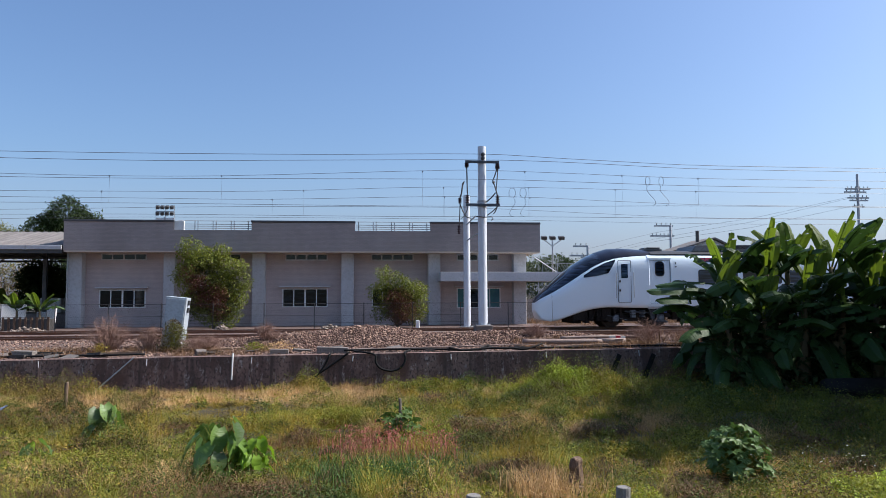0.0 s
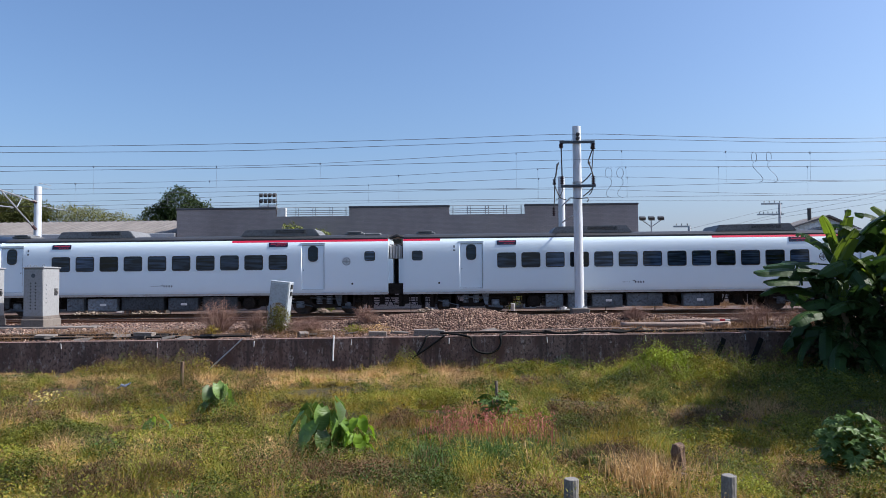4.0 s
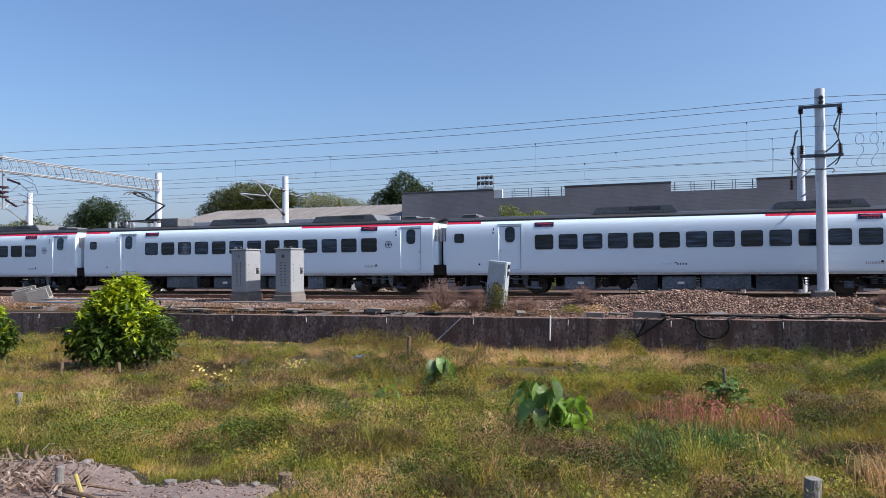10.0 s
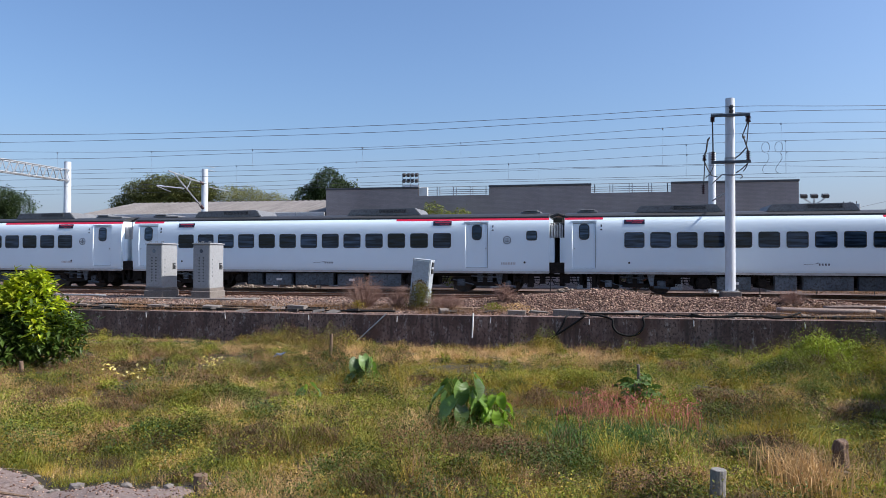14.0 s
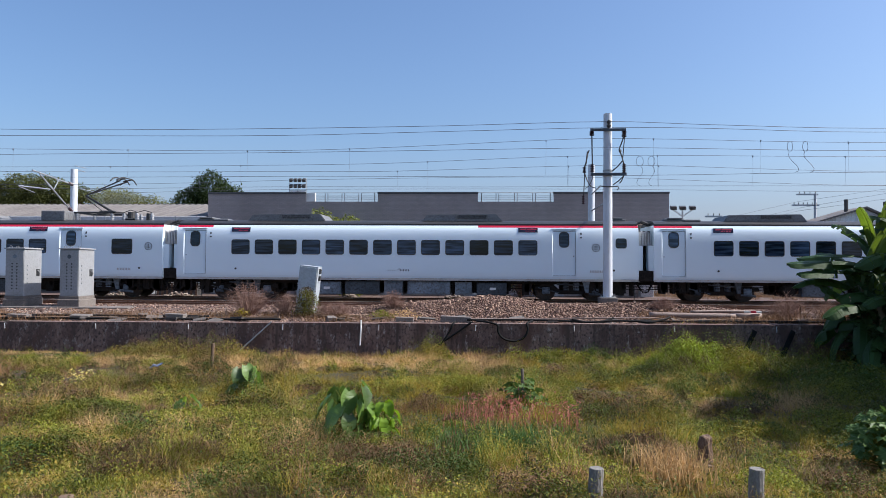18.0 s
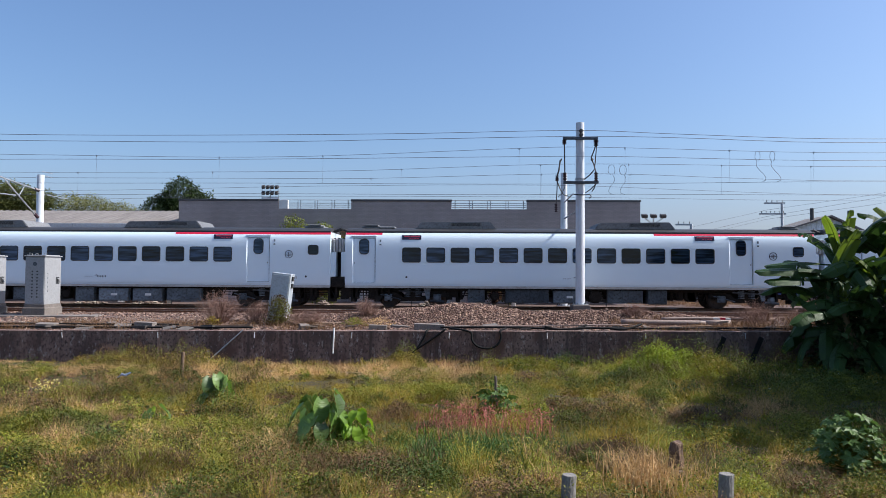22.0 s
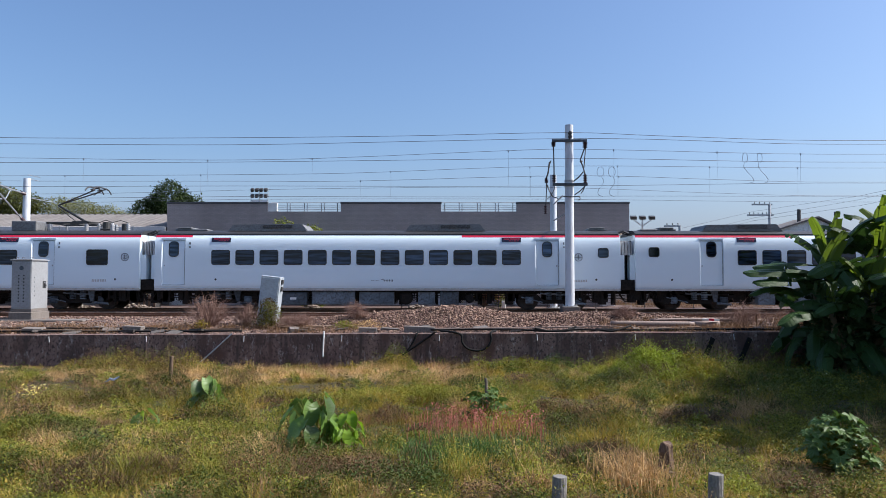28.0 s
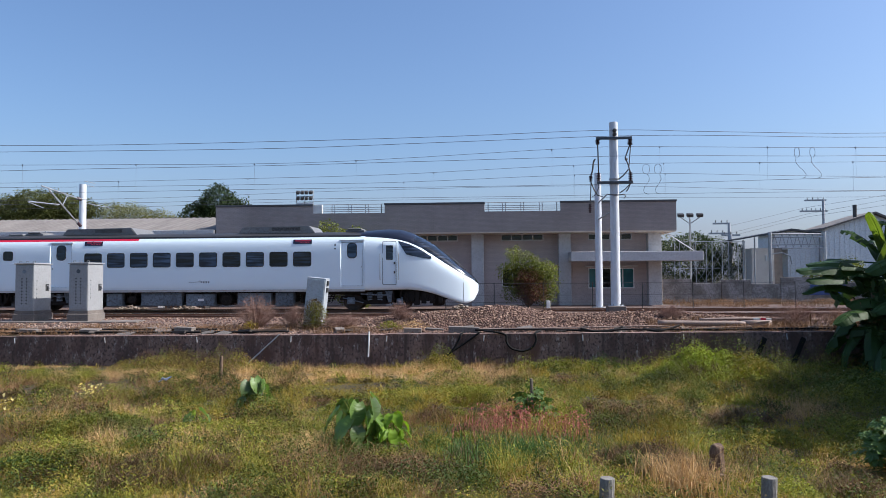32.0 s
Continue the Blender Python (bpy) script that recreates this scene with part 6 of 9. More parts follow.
bent_pipe("cable_conduit", [(-26.5, 23.9, 1.12), (-24.0, 23.7, 1.14), (-21.5, 23.8, 1.13), (-20.0, 23.9, 1.12)], 0.035, "galvanised", "pale grey conduit on the ballast", "pipe")
bent_pipe("cable_conduit", [(-26.8, 24.4, 1.22), (-23.0, 24.6, 1.25), (-19.0, 24.7, 1.24)], 0.035, "galvanised", "pale grey conduit on the ballast", "pipe")
bm = bmesh.new()
box(bm, -0.27, 0.27, -0.03, 0.03, -0.03, 0.03, 0.006)
marker = part("marker_board", bm, M["white_plain"])
marker.location, marker.rotation_euler = (8.35, 23.1, 1.33), (0, radians(2), radians(3))
tagged(marker, "white board with a red stripe lying on a pipe", "marker board")
bm = bmesh.new()
box(bm, -0.07, 0.10, -0.033, 0.033, -0.033, 0.033)
part("red_stripe", bm, M["red"], marker)
for pts in ([(-0.45, 21.62, 1.04), (-0.5, 21.6, 1.0), (-0.75, 21.6, 0.82), (-1.15, 21.58, 0.55), (-1.5, 21.55, 0.32)],
            [(-0.95, 22.0, 1.03), (-1.0, 21.62, 0.98), (-1.12, 21.6, 0.72), (-1.3, 21.57, 0.45)],
            [(-0.3, 22.0, 1.05), (0.1, 21.66, 1.03), (0.34, 21.62, 0.95), (0.36, 21.6, 0.75), (0.52, 21.58, 0.56), (0.85, 21.57, 0.49), (1.12, 21.58, 0.6), (1.24, 21.6, 0.82), (1.22, 21.66, 1.02), (1.4, 22.0, 1.06)],
            [(-0.6, 22.1, 1.07), (0.6, 22.2, 1.08), (2.2, 22.15, 1.07), (3.1, 22.05, 1.04), (3.8, 22.15, 1.08), (4.6, 22.1, 1.08), (6.5, 22.2, 1.08), (8.5, 22.2, 1.1), (11.0, 22.2, 1.1)],
            [(2.6, 22.1, 1.12), (3.0, 22.05, 1.04), (3.5, 22.1, 1.03), (3.9, 22.3, 1.16)],
            [(4.5, 22.2, 1.1), (4.9, 22.0, 1.05), (5.3, 22.1, 1.12), (5.6, 22.3, 1.2)],
            [(-22.0, 22.4, 0.93), (-19.0, 22.3, 0.98), (-16.0, 22.35, 0.97), (-13.5, 22.3, 0.99), (-11.2, 22.4, 0.98), (-8.5, 22.3, 1.0), (-6.5, 22.4, 1.01)],
            [(-21.0, 22.8, 0.97), (-18.0, 22.75, 1.06), (-15.0, 22.85, 1.04), (-12.0, 22.7, 1.05), (-9.0, 22.8, 1.05)]):
    bent_pipe("black_hose", pts, 0.032, "black_hose", "black rubber hose draped over the wall", "hose", "black hoses on the wall")
# broken trough covers and old boards strewn along the wall's top
strew = random.Random(17)
for i in range(58):
    x0 = -25 + 17.5 * i / 40 if i < 40 else -5.5 + 17.0 * (i - 40) / 18
    x0 += strew.uniform(-0.2, 0.2)
    y0 = strew.uniform(22.15, 23.3)
    w, d, h = strew.uniform(0.28, 0.62), strew.uniform(0.2, 0.36), strew.uniform(0.05, 0.09)
    bm = bmesh.new()
    slab(bm, [(-w / 2, 0), (w / 2 * strew.uniform(0.8, 1), 0.01), (w / 2, h), (-w / 2 * strew.uniform(0.8, 1), h * 0.9)], -d / 2, d / 2)
    o = part("broken_cover", bm, M["cover_dark"])
    o.location = (x0, y0, yard_z(x0, y0) + 0.01)
    o.rotation_euler = (radians(strew.uniform(-18, 24)), radians(strew.uniform(-9, 9)), radians(strew.uniform(-35, 35)))
    tagged(o, "broken dark concrete trough cover on the wall top", "concrete piece", "broken trough covers")
for i, (x0, y0, long, yaw) in enumerate(((-19.5, 22.5, 2.2, 2), (-17.0, 22.7, 1.8, -3), (-14.6, 22.45, 2.4, 1), (-12.2, 22.6, 1.6, 4), (-9.9, 22.9, 1.5, -6), (-7.3, 22.7, 1.3, 5), (-5.0, 22.9, 1.2, -12), (-4.3, 23.4, 1.0, 20), (7.0, 22.7, 1.8, 3), (10.3, 23.0, 1.6, -4), (-22.0, 22.7, 2.0, -2))):
    bm = bmesh.new()
    box(bm, -long / 2, long / 2, -0.07, 0.07, 0.0, 0.07, 0.008)
    o = part("old_board", bm, M["timber"])
    o.location, o.rotation_euler = (x0, y0, yard_z(x0, y0) + 0.03), (radians(6 * math.sin(i)), radians(2 * math.cos(i * 2)), radians(yaw))
    tagged(o, "weathered dark timber board lying on the ballast", "board", "old boards on the wall top")
# leaning dark strips against the wall
for x0 in (7.75, 8.85):
    bm = bmesh.new()
    box(bm, -0.07, 0.07, -0.03, 0.03, 0.0, 0.95, 0.01)
    b = part("leaning_board", bm, M["black_hose"])
    b.location, b.rotation_euler = (x0 - 0.3, 21.45, 0.05), (radians(-12), radians(28), 0)
    tagged(b, "dark strip leaning on the retaining wall", "board", "boards against the wall")
# white marker posts near the tracks
for x0, y0, h in ((2.62, 35.2, 0.45), (-29.6, 26.3, 0.32)):
    bm = bmesh.new()
    box(bm, -0.09, 0.09, -0.09, 0.09, -0.2, h, 0.03)
    b = part("marker_post", bm, M["white_plain"])
    b.location = (x0, y0, 1.05)
    tagged(b, "short white concrete marker post", "marker post", "white marker posts")


# ---- far things beyond the station ----
def flood_mast(x, y, z0, z1, label):
    return thing("floodlight_mast", (x, y, z0), label, "floodlight")


f1 = flood_mast(-14.72, 55, 0.88, 9.6, "floodlight mast with two rows of lamps")
bm = bmesh.new()
rod(bm, (0, 0, 0), (0, 0, 7.7), 0.09, 0.06, seg=10)
part("mast", bm, M["galvanised"], f1)
bm = bmesh.new()
for z in (7.35, 7.62, 8.12, 8.5):
    rod(bm, (-0.66, 0, z), (0.66, 0, z), 0.025, seg=6)
for xx in (-0.66, 0, 0.66):
    rod(bm, (xx, 0, 7.35), (xx, 0, 8.6), 0.025, seg=6)
part("lamp_frame", bm, M["galvanised"], f1)
bm = bmesh.new()
box(bm, -0.62, 0.62, -0.03, 0.03, 7.38, 7.62)
part("service_basket", bm, M["sheet_pale"], f1)
for r in range(2):
    for i in range(4):
        bm = bmesh.new()
        box(bm, -0.12, 0.12, -0.25, 0.05, -0.12, 0.12, 0.03)
        put("lamp", mesh_of(bm, "lamp"), M["dark_metal"], f1, (-0.51 + 0.34 * i, -0.05, 8.0 + 0.46 * r), turn=(25, 0, 0))
f2 = flood_mast(13.4, 50, 0.88, 7.2, "floodlight post with three lamps")
bm = bmesh.new()
rod(bm, (0, 0, 0), (0, 0, 5.62), 0.07, 0.05, seg=10)
part("post", bm, M["galvanised"], f2)
bm = bmesh.new()
for xx in (-0.62, 0.0, 0.66):
    rod(bm, (0, 0, 5.3), (xx, 0, 5.75), 0.03, seg=6)
part("arms", bm, M["galvanised"], f2)
for xx in (-0.62, 0.0, 0.66):
    bm = bmesh.new()
    box(bm, -0.2, 0.2, -0.2, 0.14, -0.11, 0.11, 0.02)
    put("lamp", mesh_of(bm, "lamp"), M["dark_metal"], f2, (xx, 0, 5.9), turn=(20, 0, 0))


def utility_pole(x, y, top, arms, label):
    u = thing("utility_pole", (x, y, 0.9), label, "utility pole", "utility poles")
    bm = bmesh.new()
    rod(bm, (0, 0, -0.2), (0, 0, top - 0.9), 0.19, 0.13, seg=10)
    part("pole", bm, M["column_grey"], u)
    for a0, a1, z in arms:
        bm = bmesh.new()
        box(bm, a0, a1, -0.08, 0.08, z - 0.9 - 0.08, z - 0.9 + 0.08)
        part("crossarm", bm, M["galvanised"], u)
        n = max(2, round((a1 - a0) / 0.5))
        for i in range(n):
            xx = a0 + (a1 - a0) * (i + 0.5) / n
            bm = bmesh.new()
            insulator(bm, (xx, 0, z - 0.85), (xx, 0, z - 0.6), 0.06, 3)
            part("insulator", bm, M["dark_metal"], u)
    return u


utility_pole(55.6, 75, 16.2, ((-1.5, 1.5, 14.5), (-1.6, 1.0, 14.15), (-1.2, 1.3, 13.5), (-1.0, 1.2, 13.2), (-0.7, 0.7, 12.5)), "tall utility pole with three crossarms")
utility_pole(34.7, 78, 10.5, ((-1.9, 0.3, 10.45), (-2.4, 0.4, 9.3)), "slim utility pole with crossarms to one side")
utility_pole(22.4, 70, 7.6, ((-1.5, 0.1, 7.55), (-1.9, 0.2, 6.6)), "slim utility pole with crossarms to one side")
utility_pole(20.6, 64, 6.2, ((-0.8, 0.8, 6.1),), "short utility pole with a drum")

# yard wall and lattice stand
yw = thing("yard_wall", (0, 46, 0.9), "grey stained concrete yard wall", "wall")
for i in range(14):
    bm = bmesh.new()
    box(bm, 10.6 + i * 1.8, 12.38 + i * 1.8, 0.03 * (i % 2), 0.2, -0.2, (1.28 if i > 5 else 1.55 - 0.35 * (i % 2)) + 0.08 * math.sin(i * 2.1), 0.015)
    part("wall_panel", bm, M["old_wall"], yw)
st = thing("steel_stand", (0, 58, 0.9), "rusty lattice steel stand with thin crossed braces", "steel stand")
for i in range(5):
    x0 = 14.7 + i * 1.26
    for yy in (0, 1.6):
        bm = bmesh.new()
        rod(bm, (x0, yy, 0), (x0, yy, 4.4), 0.028, seg=5)
        part("post", bm, M["galvanised"], st)
        if i == 4:
            continue
        for z0, z1 in ((0.3, 2.3), (2.3, 0.3), (2.3, 4.4), (4.4, 2.3)):
            bm = bmesh.new()
            rod(bm, (x0, yy, z0), (x0 + 1.26, yy, z1), 0.014, seg=5)
            part("brace", bm, M["galvanised"], st)
for z in (0.3, 2.3, 4.4):
    bm = bmesh.new()
    rod(bm, (14.7, 0, z), (19.74, 0, z), 0.025, seg=5)
    part("rail", bm, M["galvanised"], st)


# sheds and houses
def ribs(owner, x0, x1, step, top, mat):
    """Raised seams of a corrugated wall."""
    x = x0 + step / 2
    while x < x1:
        bm = bmesh.new()
        box(bm, x - 0.03, x + 0.03, -0.04, 0.0, 0, top(x))
        part("rib", bm, M[mat], owner)
        x += step


hs = thing("corrugated_house", (0, 62, 0.9), "white corrugated metal house with a shallow gable", "house")
bm = bmesh.new()
slab(bm, [(27.7, 0), (34.6, 0), (34.6, 5.4), (31.6, 6.75), (27.7, 5.55)], 0, 4)
part("wall", bm, M["sheet_pale"], hs)
ribs(hs, 27.8, 34.5, 0.42, lambda x: 5.5 + (x - 27.7) * 0.3 if x < 31.6 else 6.7 - (x - 31.6) * 0.45, "sheet_pale")
for a, b in (((27.4, 5.5), (31.6, 6.8)), ((31.6, 6.8), (35.0, 5.25))):
    bm = bmesh.new()
    slab(bm, [a, b, (b[0], b[1] + 0.14), (a[0], a[1] + 0.14)], -0.4, 4.2)
    part("roof", bm, M["roof_old"], hs, "brown weathered roof sheet")
for x0, z0 in ((30.4, 7.6), (33.6, 7.4)):
    bm = bmesh.new()
    rod(bm, (x0, 0.6, 5.0), (x0, 0.6, z0), 0.16, seg=10)
    part("chimney_pipe", bm, M["dark_metal"], hs, "dark upright vent pipe")
ms = thing("long_shed", (0, 63, 0.9), "pale blue-grey sheet metal shed with a low roof", "shed")
bm = bmesh.new()
slab(bm, [(25.0, 0), (27.6, 0), (27.6, 5.15), (25.2, 5.5), (24.0, 5.2), (24.0, 3.9), (25.0, 3.9)], 0, 4)
part("wall", bm, M["sheet_pale"], ms)
ribs(ms, 25.0, 27.6, 0.42, lambda x: 5.1, "sheet_pale")
bm = bmesh.new()
slab(bm, [(23.7, 5.18), (25.2, 5.52), (27.6, 5.2), (27.6, 5.32), (25.2, 5.66), (23.7, 5.3)], -0.4, 4.2)
part("roof", bm, M["coping"], ms, "grey roof edge")
ls = thing("low_shed", (0, 66, 0.9), "low pale ribbed metal shed", "shed")
bm = bmesh.new()
slab(bm, [(35.4, 0), (56, 0), (56, 4.3), (35.4, 4.3)], 0, 8)
part("wall", bm, M["sheet_pale"], ls)
ribs(ls, 35.4, 56, 0.6, lambda x: 4.28, "sheet_pale")
bm = bmesh.new()
slab(bm, [(35.1, 4.31), (56.3, 4.31), (56.3, 4.5), (35.1, 4.5)], -0.4, 8.4)
part("roof", bm, M["coping"], ls, "grey roof edge")
h2 = thing("open_carport", (0, 60, 0.9), "carport with a thin dark sloping roof and beige wall", "carport")
bm = bmesh.new()
slab(bm, [(21.3, 0), (23.1, 0), (23.1, 3.95), (21.3, 3.95)], 1.0, 3.5)
part("wall", bm, M["beige_wall"], h2)
# slab that fills a recess, the recess's darkness put into its colour
bm = bmesh.new()
slab(bm, [(23.11, 0), (24.0, 0), (24.0, 4.0), (23.11, 4.0)], 1.6, 3.5)
part("doorway", bm, M["frame_brown"], h2, "dark brown slab filling a recess")
bm = bmesh.new()
slab(bm, [(20.0, 4.62), (22.7, 5.12), (22.7, 5.24), (20.0, 4.74)], -0.5, 4.0)
part("roof", bm, M["coping"], h2)
for xx, hh in ((20.3, 4.62), (21.2, 4.8)):
    bm = bmesh.new()
    rod(bm, (xx, 0, -0.1), (xx, 0, hh), 0.06, seg=8)
    part("post", bm, M["galvanised"], h2)
bm = bmesh.new()
box(bm, 22.4, 23.0, 0.92, 1.0, 2.9, 3.4)
part("wall_box", bm, M["white_plain"], h2)
bm = bmesh.new()
slab(bm, [(0, 0), (2.2, 0.05), (2.15, 0.62), (0.05, 0.66)], 0, 0.05)
tp = part("blue_tarp", bm, M["tarp_blue"])
tp.location = (19.5, 45.93, 1.4)
tagged(tp, "blue tarpaulin hung on the yard wall", "tarpaulin")
gs = thing("lattice_gantry", (0, 59, 0.9), "grey lattice sign gantry on steel posts", "gantry")
for xx in (22.05, 26.25):
    bm = bmesh.new()
    rod(bm, (xx, 0, -0.1), (xx, 0, 5.15), 0.14, seg=10)
    part("post", bm, M["galvanised"], gs)
for z in (3.88, 4.15, 4.75, 5.0):
    bm = bmesh.new()
    rod(bm, (22.05, 0, z), (26.25, 0, z), 0.05, seg=6)
    part("chord", bm, M["galvanised"], gs)
for i in range(7):
    for a, b in ((3.88, 5.0), (5.0, 3.88)):
        bm = bmesh.new()
        x0 = 22.1 + i * 0.59 + (0.295 if a > b else 0)
        rod(bm, (x0, 0, a), (x0 + 0.295, 0, b), 0.03, seg=5)
        part("lattice_bar", bm, M["galvanised"], gs)
bm = bmesh.new()
tube(bm, [(22.05, 0, 3.4), (23.0, 0, 3.5), (23.6, 0, 3.2), (23.7, 0, 2.6)], 0.05, 8)
part("arm", bm, M["galvanised"], gs)
for z0, z1 in ((13.5, 7.9), (13.4, 7.2), (12.4, 6.9)):
    bm = bmesh.new()
    tube(bm, [(55.6, 75, z0 + 0.3), (44.0, 77, (z0 + z1) / 2 + 0.6), (33.0, 78, z1 + 1.8), (22.4, 70, z1 - 0.6)], 0.013, 5)
    w = part("service_wire", bm, M["wire"])
    tagged(w, "thin wire between utility poles", "utility wire", "utility wires")
# station clutter under the platform roof
for x0, y0, w, h, mat in ((-18.9, 46.2, 1.2, 0.9, "white_plain"), (-17.2, 41.0, 0.5, 0.9, "galvanised")):
    bm = bmesh.new()
    box(bm, -w / 2, w / 2, -0.3, 0.3, 0, h, 0.03)
    b = part("platform_cabinet", bm, M[mat])
    b.location = (x0, y0, 1.75 if y0 > 41.6 else 1.0)
    tagged(b, "plain metal cabinet under the platform roof", "cabinet", "cabinets under the platform roof")
crate = thing("planter_crate", (-16.95, 38.7, 0.98), "low dark slatted planter crate by the rails", "planter")
bm = bmesh.new()
box(bm, -1.12, 1.12, -0.32, 0.32, 0.0, 0.62, 0.02)
part("bin", bm, M["dark_metal"], crate)
for i in range(9):
    bm = bmesh.new()
    box(bm, -1.14 + i * 0.27, -1.02 + i * 0.27, -0.36, -0.322, 0.02, 0.72, 0.01)
    part("slat", bm, M["bark_brown"], crate)
for x0, w, z0, tip in ((-18.4, 1.5, 1.5, 6), (-16.35, 0.55, 1.42, -24)):
    bm = bmesh.new()
    box(bm, -w / 2, w / 2, -0.06, 0.06, -0.95, 0.52, 0.02)
    b = part("white_board", bm, M["white_plain"])
    b.location, b.rotation_euler = (x0, 39.9, z0 + 0.3), (radians(-8), 0, radians(tip))
    tagged(b, "white board leaning at the platform edge", "board", "white boards at the platform edge")

# ---- plants ----
rng = np.random.default_rng(7)


def fast_mesh(name, verts, tris, material, smooth=False):
    me = bpy.data.meshes.new(name)
    me.vertices.add(len(verts))
    me.vertices.foreach_set("co", np.asarray(verts, np.float32).ravel())
    me.loops.add(len(tris) * 3)
    me.loops.foreach_set("vertex_index", np.asarray(tris, np.int32).ravel())
    me.polygons.add(len(tris))
    me.polygons.foreach_set("loop_start", np.arange(0, len(tris) * 3, 3, dtype=np.int32))
    me.polygons.foreach_set("loop_total", np.full(len(tris), 3, np.int32))
    me.update(calc_edges=True)
    me.validate()
    me.materials.append(material)
    return me


def blades(base, length, width, lean, bend=0.5):
    """Grass blades: one bent strip each, three triangles. base: n x 3, the others n."""
    n = len(base)
    a = rng.uniform(0, 2 * np.pi, n)
    out = np.stack([np.cos(a), np.sin(a), np.zeros(n)], 1)
    face = rng.uniform(0, 2 * np.pi, n)
    side = np.stack([np.cos(face), np.sin(face), np.zeros(n)], 1)
    up = np.array([0, 0, 1.0])
    mid = base + out * (lean * 0.35 * length)[:, None] + up * (length * 0.58)[:, None]
    tip = base + out * (lean * (0.6 + bend) * length)[:, None] + up * (length * (1.0 - 0.45 * lean))[:, None]
    w = (width / 2)[:, None]
    v = np.stack([base - side * w, base + side * w, mid - side * w * 0.75, mid + side * w * 0.75, tip], 1).reshape(-1, 3)
    i = (np.arange(n) * 5)[:, None]
    t = np.concatenate([i + [0, 1, 3], i + [0, 3, 2], i + [2, 3, 4]], 1).reshape(-1, 3)
    return v, t


def spikes(base, length, width, lean):
    """Thin straight blades, one triangle each, for grass that is too small to show its bend."""
    n = len(base)
    a, face = rng.uniform(0, 2 * np.pi, n), rng.uniform(0, 2 * np.pi, n)
    side = np.stack([np.cos(face), np.sin(face), np.zeros(n)], 1) * (width / 2)[:, None]
    out = np.stack([np.cos(a) * lean * 0.8, np.sin(a) * lean * 0.8, 1.0 - 0.4 * np.clip(lean, 0, 1.6)], 1) * length[:, None]
    v = np.stack([base - side, base + side, base + out], 1).reshape(-1, 3)
    return v, np.arange(n * 3).reshape(-1, 3)


def leaves(at, size, slim=0.5, droop=0.3, flat=0.6, fold=0.15):
    """Leaves: a folded diamond each, two triangles."""
    n = len(at)
    a = rng.uniform(0, 2 * np.pi, n)
    tilt = rng.normal(-droop, flat, n)
    d = np.stack([np.cos(a) * np.cos(tilt), np.sin(a) * np.cos(tilt), np.sin(tilt)], 1)
    s = np.stack([-np.sin(a), np.cos(a), rng.normal(0, 0.35, n)], 1)
    s /= np.linalg.norm(s, axis=1)[:, None]
    up = np.cross(d, s)
    L = size[:, None]
    mid = at + d * L * 0.45
    v = np.stack([at, mid - s * L * slim * 0.5 + up * L * fold, at + d * L, mid + s * L * slim * 0.5 + up * L * fold], 1).reshape(-1, 3)
    i = (np.arange(n) * 4)[:, None]
    t = np.concatenate([i + [0, 2, 1], i + [0, 3, 2]], 1).reshape(-1, 3)
    return v, t


def noise2(x, y, scale, off):
    return np.array([noise.noise((a * scale, b * scale, off)) for a, b in zip(x, y)])


def zfield(x, y):
    return np.array([field_z(a, b) for a, b in zip(x, y)]) - 0.02


M["g_green"] = leafy("g_green", (0.21, 0.215, 0.034), (0.14, 0.15, 0.025), 0.42)
M["g_yellow"] = leafy("g_yellow", (0.35, 0.265, 0.048), (0.245, 0.18, 0.036), 0.42)
M["g_tan"] = leafy("g_tan", (0.68, 0.46, 0.215), (0.42, 0.26, 0.115), 0.4)
M["g_brown"] = leafy("g_brown", (0.27, 0.155, 0.08), (0.14, 0.082, 0.042), 0.3)
M["g_umber"] = leafy("g_umber", (0.125, 0.085, 0.034), (0.065, 0.048, 0.020), 0.25)
M["b_green"] = leafy("b_green", (0.245, 0.245, 0.038), (0.16, 0.168, 0.028), 0.42)
M["b_yellow"] = leafy("b_yellow", (0.42, 0.31, 0.054), (0.28, 0.20, 0.04), 0.42)
M["b_brown"] = leafy("b_brown", (0.36, 0.21, 0.11), (0.20, 0.115, 0.06), 0.35)
M["g_reed"] = leafy("g_reed", (0.085, 0.15, 0.035), (0.055, 0.10, 0.028), 0.4)
M["g_lime"] = leafy("g_lime", (0.40, 0.48, 0.06), (0.25, 0.33, 0.042), 0.5)
M["g_red"] = leafy("g_red", (0.50, 0.18, 0.15), (0.33, 0.125, 0.10), 0.4)
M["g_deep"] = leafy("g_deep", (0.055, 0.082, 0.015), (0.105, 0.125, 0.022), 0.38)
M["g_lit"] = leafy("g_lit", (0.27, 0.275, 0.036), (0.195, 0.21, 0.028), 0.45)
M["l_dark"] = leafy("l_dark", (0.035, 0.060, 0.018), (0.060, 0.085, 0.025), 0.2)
M["petal"] = leafy("petal", (0.75, 0.72, 0.62), (0.6, 0.58, 0.45), 0.3)
M["petal_yellow"] = leafy("petal_yellow", (0.62, 0.50, 0.10), (0.50, 0.44, 0.20), 0.3)


def blob(x, y, cx, cy, rx, ry):
    return np.exp(-(((x - cx) / rx) ** 2 + ((y - cy) / ry) ** 2))


